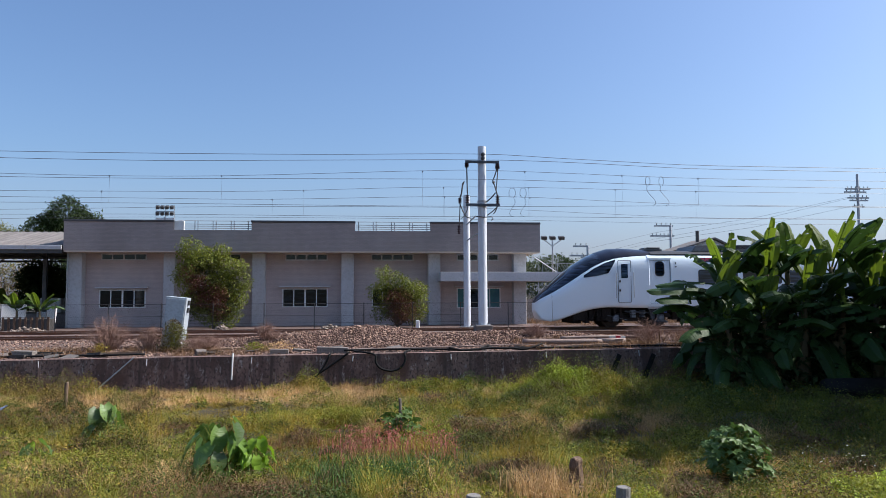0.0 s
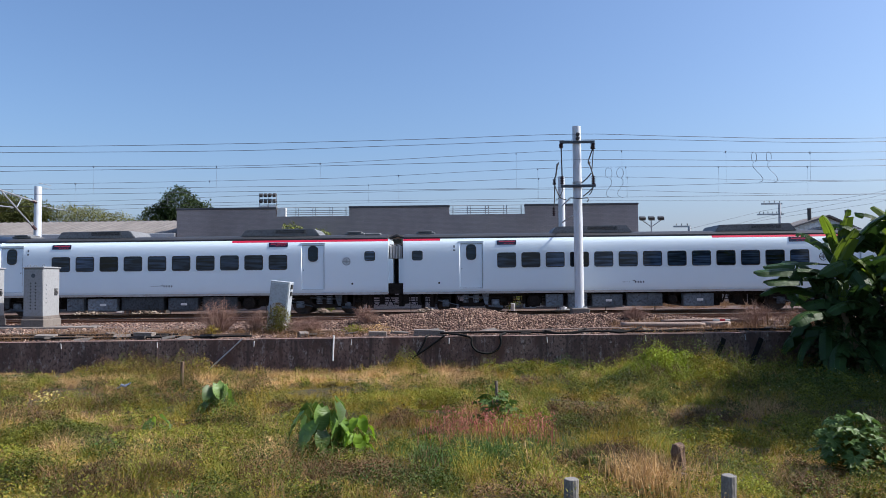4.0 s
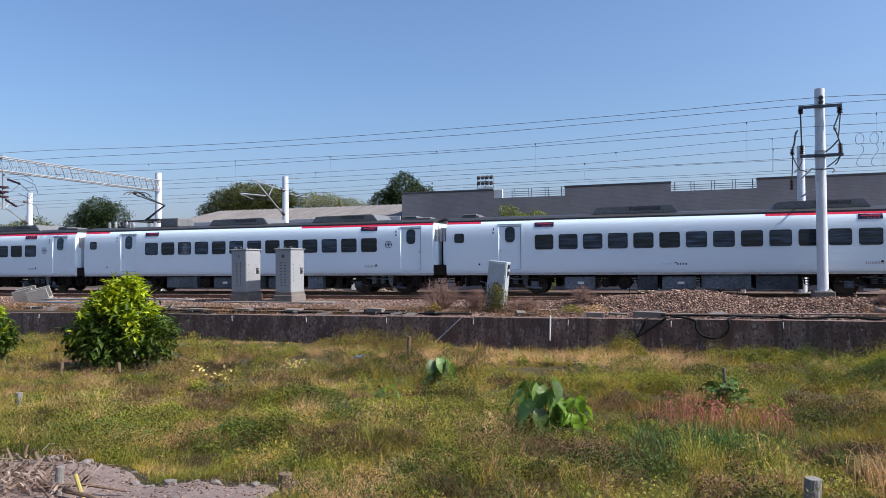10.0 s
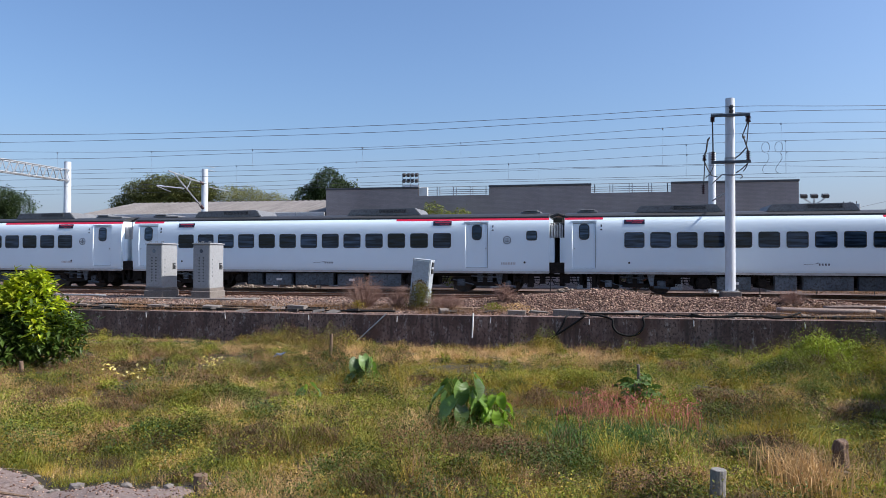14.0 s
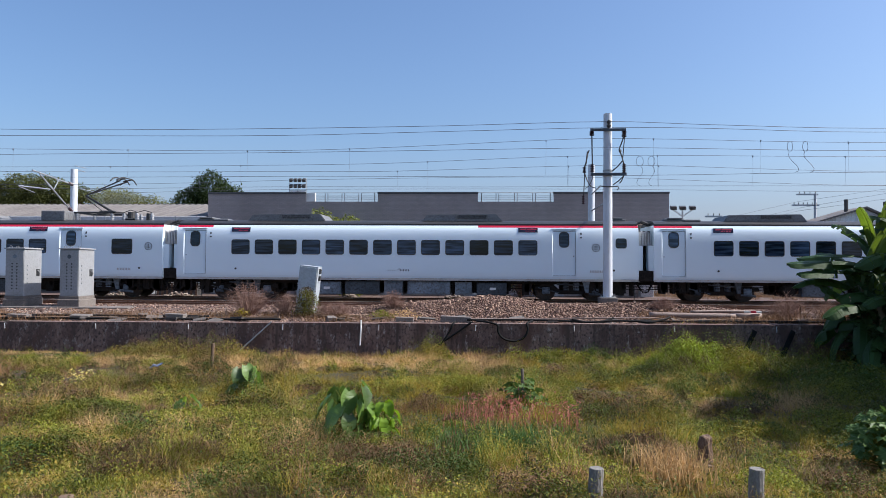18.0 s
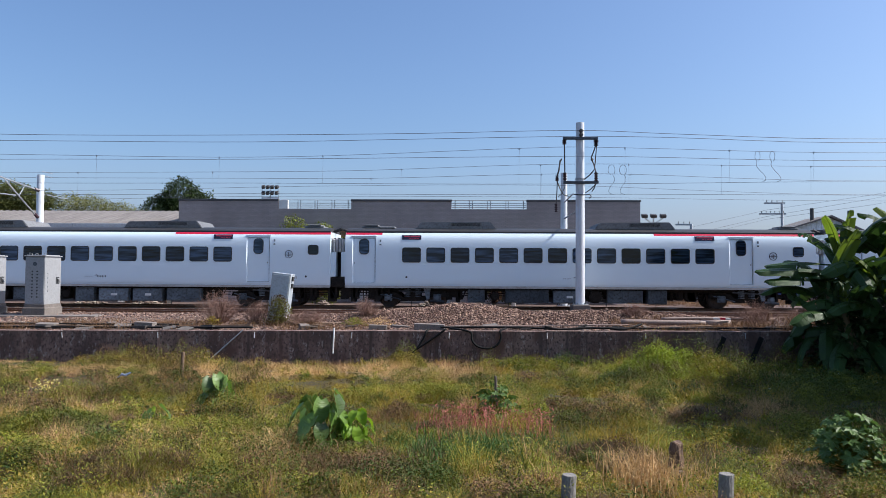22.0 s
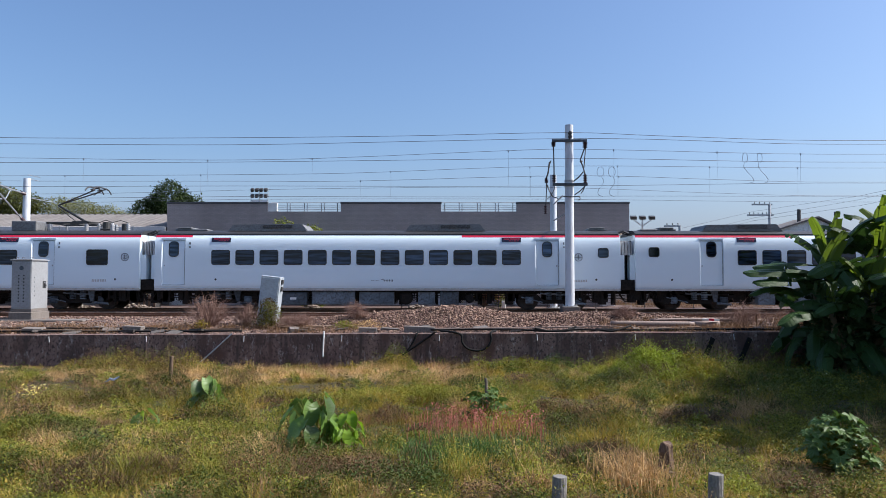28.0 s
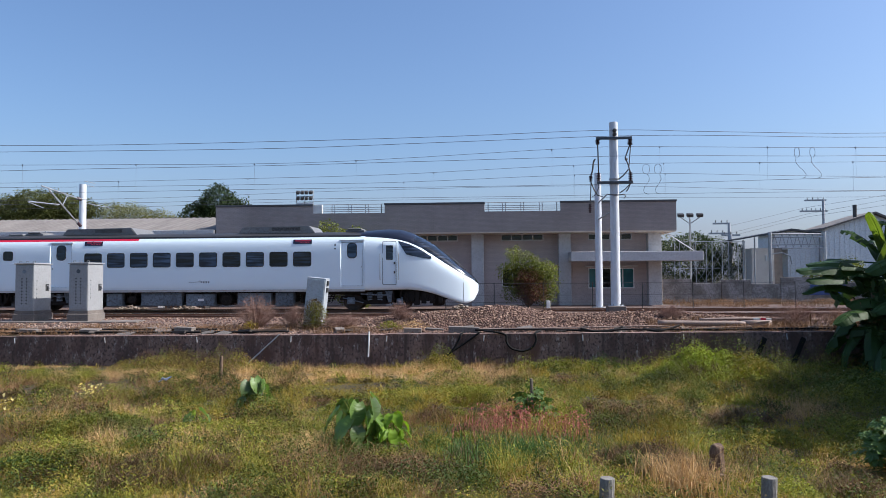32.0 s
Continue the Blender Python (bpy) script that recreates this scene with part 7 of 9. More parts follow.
# spread over the part of the field that lies in view, thinner far off
def spread(n, y0=6.9, y1=21.55):
    y = rng.uniform(y0, y1, n * 3)
    x = rng.uniform(-1.32, 0.92, n * 3) * y
    keep = rng.uniform(0, 1, n * 3) < 0.30 + 0.70 * y / y1
    x, y = x[keep][:n], y[keep][:n]
    bare = (y < 7.75 + 0.12 * np.sin(x * 2.3) + 0.09 * np.sin(x * 5.1)) & (x < -4.45) & (x > -11)
    return x[~bare], y[~bare]


def lumps(x, y):
    """Uneven height of the cover: tussocks with bare gaps between."""
    a, b, c = noise2(x, y, 0.55, 3.0), noise2(x, y, 1.5, 8.0), noise2(x, y, 3.4, 31.0)
    return np.clip(0.36 + 1.5 * a + 2.1 * b + 0.9 * c, 0, 1.7)


MOUND = (6.3, 19.5, 2.1, 1.1)
x, y = spread(36000)
n1, n2, n3 = noise2(x, y, 0.45, 3.0), noise2(x, y, 1.3, 8.0), noise2(x, y, 0.22, 5.0)
lump = lumps(x, y)
# corner below the trees: greener, darker grass holds part of the shade in colour
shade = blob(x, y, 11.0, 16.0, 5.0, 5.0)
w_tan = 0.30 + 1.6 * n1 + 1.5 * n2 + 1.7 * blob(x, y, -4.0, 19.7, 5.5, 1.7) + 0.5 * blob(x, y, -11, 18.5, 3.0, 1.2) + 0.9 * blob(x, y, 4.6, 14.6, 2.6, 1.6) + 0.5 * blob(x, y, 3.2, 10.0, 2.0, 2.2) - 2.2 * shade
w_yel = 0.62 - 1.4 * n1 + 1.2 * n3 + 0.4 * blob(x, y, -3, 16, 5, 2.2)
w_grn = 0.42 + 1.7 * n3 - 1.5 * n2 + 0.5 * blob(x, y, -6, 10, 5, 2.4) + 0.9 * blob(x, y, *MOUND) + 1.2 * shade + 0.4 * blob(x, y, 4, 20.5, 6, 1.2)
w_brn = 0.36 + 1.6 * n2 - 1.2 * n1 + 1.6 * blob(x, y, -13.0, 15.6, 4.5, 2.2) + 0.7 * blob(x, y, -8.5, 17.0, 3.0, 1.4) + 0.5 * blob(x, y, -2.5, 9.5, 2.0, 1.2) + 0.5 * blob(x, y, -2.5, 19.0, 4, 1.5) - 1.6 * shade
pick = np.argmax(np.stack([w_tan, w_yel, w_grn, w_brn], 1) + rng.gumbel(0, 0.14, (len(x), 4)), 1)
tall = 0.03 + 0.35 * lump + 0.05 * np.clip((y - 17.5) / 3, 0, 1) + 0.06 * blob(x, y, -3.5, 20.0, 4.0, 1.5)
low = np.clip((-8.5 - x) / 2.0, 0, 1) * np.clip((y - 18.8) / 1.2, 0, 1)
tall = np.minimum(tall, np.where(y > 18.5, 0.36, 0.6)) * (1 - 0.65 * low)
tall = tall * (1 - 0.30 * np.clip((11 - y) / 4, 0, 1))
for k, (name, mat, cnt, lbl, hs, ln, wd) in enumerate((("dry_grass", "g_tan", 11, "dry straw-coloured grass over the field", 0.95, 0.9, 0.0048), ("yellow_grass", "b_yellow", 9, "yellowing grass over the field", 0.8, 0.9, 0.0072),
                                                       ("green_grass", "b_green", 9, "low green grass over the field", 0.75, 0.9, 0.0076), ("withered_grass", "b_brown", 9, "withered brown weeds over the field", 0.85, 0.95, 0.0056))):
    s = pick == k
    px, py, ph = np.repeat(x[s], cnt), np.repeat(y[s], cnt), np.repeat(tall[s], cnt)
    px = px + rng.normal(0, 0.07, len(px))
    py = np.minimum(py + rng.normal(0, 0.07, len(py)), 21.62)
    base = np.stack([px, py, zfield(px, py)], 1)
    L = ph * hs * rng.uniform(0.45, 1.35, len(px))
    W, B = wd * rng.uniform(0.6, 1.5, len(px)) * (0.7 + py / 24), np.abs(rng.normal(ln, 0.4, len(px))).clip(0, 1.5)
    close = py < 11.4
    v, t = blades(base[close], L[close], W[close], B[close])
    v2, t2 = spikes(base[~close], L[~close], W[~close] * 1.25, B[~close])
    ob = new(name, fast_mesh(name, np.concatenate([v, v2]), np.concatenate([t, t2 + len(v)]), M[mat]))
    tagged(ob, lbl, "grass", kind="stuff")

# more grass close by, where single tufts show
x, y = spread(13000, 6.9, 11.5)
hue = noise2(x, y, 0.7, 83.0) + 0.7 * noise2(x, y, 1.7, 87.0) + rng.normal(0, 0.06, len(x))
for mat, sel, lbl in (("g_tan", hue > 0.28, "dry straw tufts"), ("b_yellow", (hue > 0.08) & (hue <= 0.28), "yellowing grass tufts"), ("b_green", (hue > -0.22) & (hue <= 0.08), "green grass tufts"), ("g_umber", hue <= -0.22, "dead dark brown tufts")):
    px, py = np.repeat(x[sel], 8), np.repeat(y[sel], 8)
    px, py = px + rng.normal(0, 0.05, len(px)), py + rng.normal(0, 0.05, len(py))
    v, t = blades(np.stack([px, py, zfield(px, py)], 1), rng.uniform(0.06, 0.24, len(px)), rng.uniform(0.003, 0.008, len(px)), np.abs(rng.normal(0.95, 0.4, len(px))).clip(0, 1.6))
    tagged(new("grass_tufts", fast_mesh("grass_tufts", v, t, M[mat])), lbl + " close to the path", "grass", kind="stuff")

# short thatch that closes the gaps down to the soil
for mat, n, lbl in (("b_yellow", 80000, "short yellowed grass thatch"), ("b_green", 95000, "short green grass thatch"), ("b_brown", 88000, "short dead brown grass thatch")):
    x, y = spread(n, 6.9, 15.0)
    keep = noise2(x, y, 0.55, {"b_yellow": 61.0, "b_green": 63.0, "b_brown": 67.0}[mat]) > 0.02
    x, y = x[keep], y[keep]
    v, t = spikes(np.stack([x, y, zfield(x, y)], 1), rng.uniform(0.05, 0.15, len(x)), rng.uniform(0.006, 0.012, len(x)), np.abs(rng.normal(0.9, 0.5, len(x))))
    tagged(new("grass_thatch", fast_mesh("grass_thatch", v, t, M[mat])), lbl, "grass", kind="stuff")

# broad-leaved weeds between the grass
x, y = spread(32000)
n1, n2, n4 = noise2(x, y, 0.5, 13.0), noise2(x, y, 1.6, 18.0), noise2(x, y, 0.33, 41.0)
lump = lumps(x, y)
g = 0.25 + n1 + 0.6 * n2 + 0.9 * blob(x, y, *MOUND) + 0.6 * blob(x, y, 0.8, 16.4, 2.6, 1.6) + 0.7 * blob(x, y, 10.5, 16, 5, 4.5) - 2.0 * blob(x, y, -4.5, 19.8, 6.0, 1.6) - 0.7 * blob(x, y, 4.6, 14.4, 2.2, 1.4) + 0.35 * blob(x, y, -5, 9.5, 5, 2) - 1.2 * blob(x, y, -13.0, 15.4, 4.2, 1.7) + 0.5 * blob(x, y, 7.5, 8.5, 3.5, 1.5)
s = (g > 0.0) & ((lump > 0.28) | (rng.uniform(0, 1, len(x)) < 0.3))
x, y, g, lump, n4 = x[s], y[s], g[s], lump[s], n4[s]
cnt = 12
px, py, pg, pl, p4 = (np.repeat(q, cnt) for q in (x, y, g, lump, n4))
px, py = px + rng.normal(0, 0.10, len(px)), np.minimum(py + rng.normal(0, 0.10, len(py)), 21.6)
hill = blob(px, py, *MOUND)
hgt = (0.01 + 0.33 * pl + 0.10 * np.clip(pg, 0, 1)) * rng.uniform(0.1, 1.1, len(px)) + 0.62 * hill * rng.uniform(0.15, 1, len(px))
hgt = hgt * (1 - 0.7 * np.clip((-8.5 - px) / 2.0, 0, 1) * np.clip((py - 18.8) / 1.2, 0, 1))
at = np.stack([px, py, zfield(px, py) + hgt], 1)
# shady picks darker weed colours, which paints shade into the corner's cover
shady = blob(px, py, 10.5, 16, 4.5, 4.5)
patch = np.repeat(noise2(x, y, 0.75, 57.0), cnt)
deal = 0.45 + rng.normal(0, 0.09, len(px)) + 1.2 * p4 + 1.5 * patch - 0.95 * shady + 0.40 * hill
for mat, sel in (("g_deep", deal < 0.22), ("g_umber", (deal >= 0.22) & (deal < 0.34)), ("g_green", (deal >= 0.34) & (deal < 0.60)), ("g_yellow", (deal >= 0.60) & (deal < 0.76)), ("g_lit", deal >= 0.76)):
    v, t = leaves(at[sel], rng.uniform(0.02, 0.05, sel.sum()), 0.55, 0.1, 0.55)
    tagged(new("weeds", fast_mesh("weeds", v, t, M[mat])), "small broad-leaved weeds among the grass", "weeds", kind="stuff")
# low weed clumps that break up the field
x, y = spread(1700)
n1, n2 = noise2(x, y, 0.5, 23.0), noise2(x, y, 0.9, 29.0)
keep = n1 + 0.5 * n2 + 0.5 * blob(x, y, 6.3, 19.6, 3, 1.6) + 0.4 * blob(x, y, 10, 16, 5, 5) > -0.05
x, y = x[keep], y[keep]
kind_of = rng.choice(4, len(x), p=[0.22, 0.38, 0.20, 0.20])
wd = rng.uniform(0.10, 0.34, len(x)) * (0.7 + 0.5 * y / 21)
ht = rng.uniform(0.10, 0.36, len(x)) * (1 + 0.5 * blob(x, y, 6.3, 19.6, 3, 1.6)) * (0.75 + 0.35 * np.clip((y - 12) / 8, 0, 1))
for k, mat in enumerate(("g_lit", "g_deep", "g_yellow", "g_umber")):
    sel = kind_of == k
    cnt = 100
    px, py, pw, ph = (np.repeat(q[sel], cnt) for q in (x, y, wd, ht))
    d = rng.normal(0, 1, (len(px), 3))
    d /= np.linalg.norm(d, axis=1)[:, None]
    r = rng.uniform(0.35, 1.15, len(px))
    cx, cy = px + d[:, 0] * pw * r, np.minimum(py + d[:, 1] * pw * r, 21.6)
    at = np.stack([cx, cy, zfield(cx, cy) + np.abs(d[:, 2]) * ph * r + 0.02], 1)
    v, t = leaves(at, rng.uniform(0.03, 0.075, len(px)) * (0.7 + 0.5 * py / 21), 0.45, 0.05, 0.6)
    tagged(new("weed_clumps", fast_mesh("weed_clumps", v, t, M[mat])), "low leafy weed clumps in the field", "weeds", kind="stuff")
# white flower heads, mostly on the shaded side
px = np.concatenate([rng.normal(9.5, 2.4, 60), rng.normal(7.2, 0.7, 60)])
py = np.concatenate([rng.normal(17.5, 1.8, 60), rng.normal(9.6, 0.5, 60)])
s = (py < 21.4) & (py > 7)
px, py = px[s], py[s]
at = np.stack([px, py, zfield(px, py) + rng.uniform(0.22, 0.6, len(px))], 1)
v, t = leaves(np.repeat(at, 3, 0), rng.uniform(0.013, 0.026, len(px) * 3), 0.9, -0.4, 0.3)
tagged(new("white_flowers", fast_mesh("white_flowers", v, t, M["petal"])), "small white flower heads in the weeds", "flowers", kind="stuff")
v, t = blades(at - [0, 0, 0.3], np.full(len(px), 0.32), np.full(len(px), 0.006), np.full(len(px), 0.05))
tagged(new("flower_stalks", fast_mesh("flower_stalks", v, t, M["g_deep"])), "thin stalks of the white flowers", "flowers", kind="stuff")


def weed_dome(x, y, rx, ry, h, n, mats, label, size=(0.022, 0.058)):
    """A rounded, ragged weed thicket: leaves on and below an uneven dome."""
    for k, mat in enumerate(mats):
        m = n // len(mats)
        r, a = np.sqrt(rng.uniform(0, 1, m)), rng.uniform(0, 2 * np.pi, m)
        px, py = x + rx * r * np.cos(a), np.minimum(y + ry * r * np.sin(a), 21.6)
        top = h * np.clip(1 - r ** 2.4, 0, 1) * (0.8 + 0.9 * noise2(px, py, 2.2, 90 + k)) + 0.03
        at = np.stack([px, py, zfield(px, py) + top * rng.uniform(0.2, 1.0, m) ** 0.7], 1)
        v, t = leaves(at, rng.uniform(*size, m), 0.5, 0.05, 0.55)
        tagged(new("weed_thicket", fast_mesh("weed_thicket", v, t, M[mat])), label, "weeds", kind="stuff")


weed_dome(5.3, 19.1, 1.2, 0.9, 0.6, 18000, ("g_lime", "g_lit", "g_lime"), "rounded thicket of bright yellow-green weeds", (0.03, 0.075))
weed_dome(6.5, 18.6, 0.95, 0.75, 0.45, 9000, ("g_lit", "g_yellow", "g_green"), "rounded thicket of olive-yellow weeds", (0.03, 0.07))
# weed carpets of the corner, with its shade mixed into their dark green
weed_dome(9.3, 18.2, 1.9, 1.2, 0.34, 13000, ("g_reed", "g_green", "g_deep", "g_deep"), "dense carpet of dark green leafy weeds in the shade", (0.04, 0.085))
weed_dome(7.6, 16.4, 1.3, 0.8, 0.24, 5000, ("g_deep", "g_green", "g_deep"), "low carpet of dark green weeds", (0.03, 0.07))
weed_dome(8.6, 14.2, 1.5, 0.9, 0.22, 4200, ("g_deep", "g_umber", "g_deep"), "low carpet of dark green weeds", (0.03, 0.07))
weed_dome(5.2, 16.4, 0.5, 0.4, 0.30, 1500, ("l_dark", "g_deep"), "small dark green weed bush")
weed_dome(4.1, 18.2, 0.75, 0.5, 0.48, 4200, ("g_deep", "l_dark"), "low dark green bush in the field")
weed_dome(7.4, 19.0, 0.9, 0.7, 0.34, 4500, ("g_deep", "g_green"), "green weed thicket")
weed_dome(-8.9, 20.5, 2.7, 0.75, 0.72, 15000, ("g_yellow", "g_green", "g_brown"), "olive-yellow weed thicket by the wall")
weed_dome(-1.6, 21.0, 0.65, 0.4, 0.61, 3300, ("g_yellow", "g_green"), "olive-yellow weed bush at the wall")
weed_dome(1.9, 20.9, 1.3, 0.5, 0.32, 5400, ("g_lit", "g_green"), "green weeds along the wall")
weed_dome(3.1, 21.1, 0.6, 0.35, 0.34, 2250, ("g_deep", "l_dark"), "dark green weed by the wall")
weed_dome(-0.8, 16.3, 2.2, 1.1, 0.22, 13500, ("g_lit", "g_green", "g_yellow"), "patch of leafy yellow-green weeds")
weed_dome(-4.2, 12.4, 1.8, 0.9, 0.19, 9000, ("g_lit", "g_green"), "low patch of green weeds")
weed_dome(-9.3, 10.2, 1.7, 1.0, 0.22, 9000, ("g_deep", "g_green", "g_lit"), "low patch of green weeds")
weed_dome(-7.4, 12.6, 1.2, 0.9, 0.20, 6000, ("g_deep", "g_green"), "low patch of dark green weeds")
weed_dome(-2.6, 10.2, 0.8, 0.5, 0.20, 3900, ("g_umber", "g_brown"), "withered brown weed patch")
weed_dome(-4.2, 9.8, 0.6, 0.4, 0.19, 2700, ("g_umber", "g_brown"), "withered brown weed patch")
weed_dome(-11.0, 15.6, 1.4, 0.8, 0.17, 4500, ("g_umber",), "withered brown weed patch")
weed_dome(-12.8, 14.1, 2.4, 0.8, 0.12, 6000, ("g_umber", "g_brown"), "withered brown weed patch")
weed_dome(-9.0, 9.2, 1.3, 0.6, 0.30, 2600, ("g_reed", "g_lit", "g_reed"), "patch of fresh green weeds by the bare earth")
weed_dome(-6.6, 9.5, 1.0, 0.6, 0.28, 2000, ("g_reed", "g_lit"), "patch of fresh green weeds by the bare earth")
weed_dome(-11.3, 10.9, 1.2, 0.6, 0.28, 4200, ("g_reed", "g_deep", "g_lit"), "patch of fresh green weeds")
weed_dome(-5.4, 11.2, 0.9, 0.5, 0.26, 2600, ("g_deep", "g_reed"), "patch of dark green weeds")
weed_dome(-0.9, 9.6, 1.0, 0.5, 0.30, 3200, ("g_deep", "g_reed"), "patch of dark green weeds")
weed_dome(3.9, 12.3, 1.3, 0.6, 0.26, 3600, ("g_deep", "g_green"), "patch of dark green weeds")
weed_dome(2.2, 14.6, 0.9, 0.5, 0.22, 2200, ("g_umber", "g_brown"), "withered brown weed patch")
weed_dome(7.0, 9.1, 1.3, 0.7, 0.36, 8000, ("g_lime", "g_lit", "g_green"), "patch of bright green weeds", (0.03, 0.065))
# tussocks of mixed weeds standing out of the grass
tuft = random.Random(41)
for i in range(150):
    y = tuft.uniform(7.9, 19.5)
    x = tuft.uniform(-0.95, 0.75) * y
    if y < 9.0 and x < -4.2:
        continue
    q = tuft.uniform(0.24, 0.66)
    mats, lbl = tuft.choice(((("g_deep", "g_green"), "dark green weed tussock"), (("g_green", "g_lit"), "fresh green weed tussock"), (("g_umber", "g_brown"), "withered brown weed tussock"), (("g_deep", "g_umber"), "dark olive weed tussock")))
    weed_dome(x, y, q, q * 0.7, q * tuft.uniform(0.5, 0.85), int(1350 * q / 0.45), mats, lbl, (0.022, 0.056))
px, py = rng.normal(5.0, 0.5, 200), rng.normal(18.2, 0.22, 200)
v, t = blades(np.stack([px, py, zfield(px, py) + rng.uniform(0.05, 0.4, 200)], 1), rng.uniform(0.2, 0.5, 200), rng.uniform(0.006, 0.014, 200), rng.uniform(1.2, 2.2, 200))
tagged(new("dead_twigs", fast_mesh("dead_twigs", v, t, M["g_umber"])), "tangle of dead brown twigs before the thicket", "twigs", kind="stuff")


def brush_pile(x, y, rx, ry, h, n, mats, label):
    """Collapsed dead stalks: thin arcs lying over one another in a low ragged heap."""
    for k, mat in enumerate(mats):
        m = n // len(mats)
        r, a = np.sqrt(rng.uniform(0, 1, m)), rng.uniform(0, 2 * np.pi, m)
        px, py = x + rx * r * np.cos(a), y + ry * r * np.sin(a)
        up = h * (1 - r ** 2) * rng.uniform(0.0, 0.8, m)
        v, t = blades(np.stack([px, py, zfield(px, py) + up], 1), rng.uniform(0.10, 0.28, m), rng.uniform(0.004, 0.008, m), rng.uniform(0.9, 1.9, m))
        tagged(new("dead_brush", fast_mesh("dead_brush", v, t, M[mat])), label, "dead brush", kind="stuff")


for x, y, rx, ry, h, n in ((-4.9, 9.75, 0.42, 0.22, 0.26, 700), (-3.9, 9.7, 0.55, 0.28, 0.30, 1000), (-4.45, 9.05, 0.5, 0.25, 0.24, 800), (-2.05, 9.65, 0.85, 0.38, 0.30, 1700), (-1.2, 10.1, 0.45, 0.28, 0.28, 900), (-2.75, 7.95, 0.3, 0.2, 0.26, 500), (2.0, 10.7, 0.75, 0.5, 0.30, 1700), (2.3, 9.7, 0.4, 0.35, 0.36, 900), (4.6, 13.8, 0.6, 0.4, 0.25, 900), (-8.3, 11.2, 0.5, 0.3, 0.25, 800), (-10.6, 12.2, 0.6, 0.3, 0.22, 800), (-6.6, 16.2, 0.8, 0.4, 0.25, 1000), (1.6, 8.2, 0.5, 0.3, 0.25, 700), (4.4, 9.2, 0.6, 0.3, 0.25, 800)):
    brush_pile(x, y, rx, ry, h, n, ("g_umber", "g_umber", "g_brown"), "collapsed dead brown brush in the grass")
# red feathery grass
px = np.concatenate([rng.normal(0.35, 0.42, 230), rng.normal(1.2, 0.18, 100), rng.normal(-0.05, 0.3, 80)])
py = np.concatenate([rng.normal(12.5, 0.35, 230), rng.normal(11.9, 0.3, 100), rng.normal(12.9, 0.2, 80)])
base = np.stack([px, py, zfield(px, py)], 1)
v, t = blades(base, rng.uniform(0.3, 0.62, len(px)), rng.uniform(0.006, 0.013, len(px)), np.abs(rng.normal(0.3, 0.2, len(px))))
v2, t2 = leaves(base + np.stack([rng.normal(0, 0.08, len(px)), rng.normal(0, 0.08, len(px)), rng.uniform(0.28, 0.55, len(px))], 1), rng.uniform(0.04, 0.1, len(px)), 0.25, -0.5, 0.5)
tagged(new("red_grass", fast_mesh("red_grass", np.concatenate([v, v2]), np.concatenate([t, t2 + len(v)]), M["g_red"])), "patch of reddish feathery grass", "grass", kind="stuff")
# tall green reed grass in front of it
px, py = rng.normal(0.45, 0.7, 1800), rng.normal(11.1, 0.5, 1800)
base = np.stack([px, py, zfield(px, py)], 1)
v, t = blades(base, rng.uniform(0.15, 0.55, 1800), rng.uniform(0.006, 0.012, 1800), np.abs(rng.normal(0.7, 0.3, 1800)))
tagged(new("tall_grass", fast_mesh("tall_grass", v, t, M["g_reed"])), "tall dark green grass clump", "grass", kind="stuff")
# pale dead tuft
px, py = rng.normal(2.35, 0.22, 700), rng.normal(9.3, 0.3, 700)
base = np.stack([px, py, zfield(px, py)], 1)
v, t = blades(base, rng.uniform(0.3, 0.6, 700), rng.uniform(0.008, 0.014, 700), np.abs(rng.normal(0.5, 0.25, 700)))
tagged(new("dry_tuft", fast_mesh("dry_tuft", v, t, M["g_tan"])), "pale dry grass tuft", "grass", kind="stuff")


def rough_stones(n, x, y, z, size, name, mat, label, category):
    """Angular stones: a squashed octahedron each."""
    k = len(x)
    o = np.array([[1, 0, 0], [0, 1, 0], [-1, 0, 0], [0, -1, 0], [0, 0, 0.8], [0, 0, -0.8]], float)
    v = o[None] * (1 + rng.uniform(-0.35, 0.35, (k, 6, 1))) + rng.normal(0, 0.16, (k, 6, 3))
    a = rng.uniform(0, np.pi, k)
    c, s = np.cos(a)[:, None], np.sin(a)[:, None]
    vx, vy = v[..., 0] * c - v[..., 1] * s, v[..., 0] * s + v[..., 1] * c
    v = np.stack([vx, vy, v[..., 2] * rng.uniform(0.5, 1.0, (k, 1))], 2) * size[:, None, None] + np.stack([x, y, z], 1)[:, None]
    f = np.array([[0, 1, 4], [1, 2, 4], [2, 3, 4], [3, 0, 4], [1, 0, 5], [2, 1, 5], [3, 2, 5], [0, 3, 5]])
    t = (f[None] + (np.arange(k) * 6)[:, None, None]).reshape(-1, 3)
    return tagged(new(name, fast_mesh(name, v.reshape(-1, 3), t, M[mat])), label, category, kind="stuff")


def zyard(x, y):
    return np.array([yard_z(a, b) for a, b in zip(x, y)])


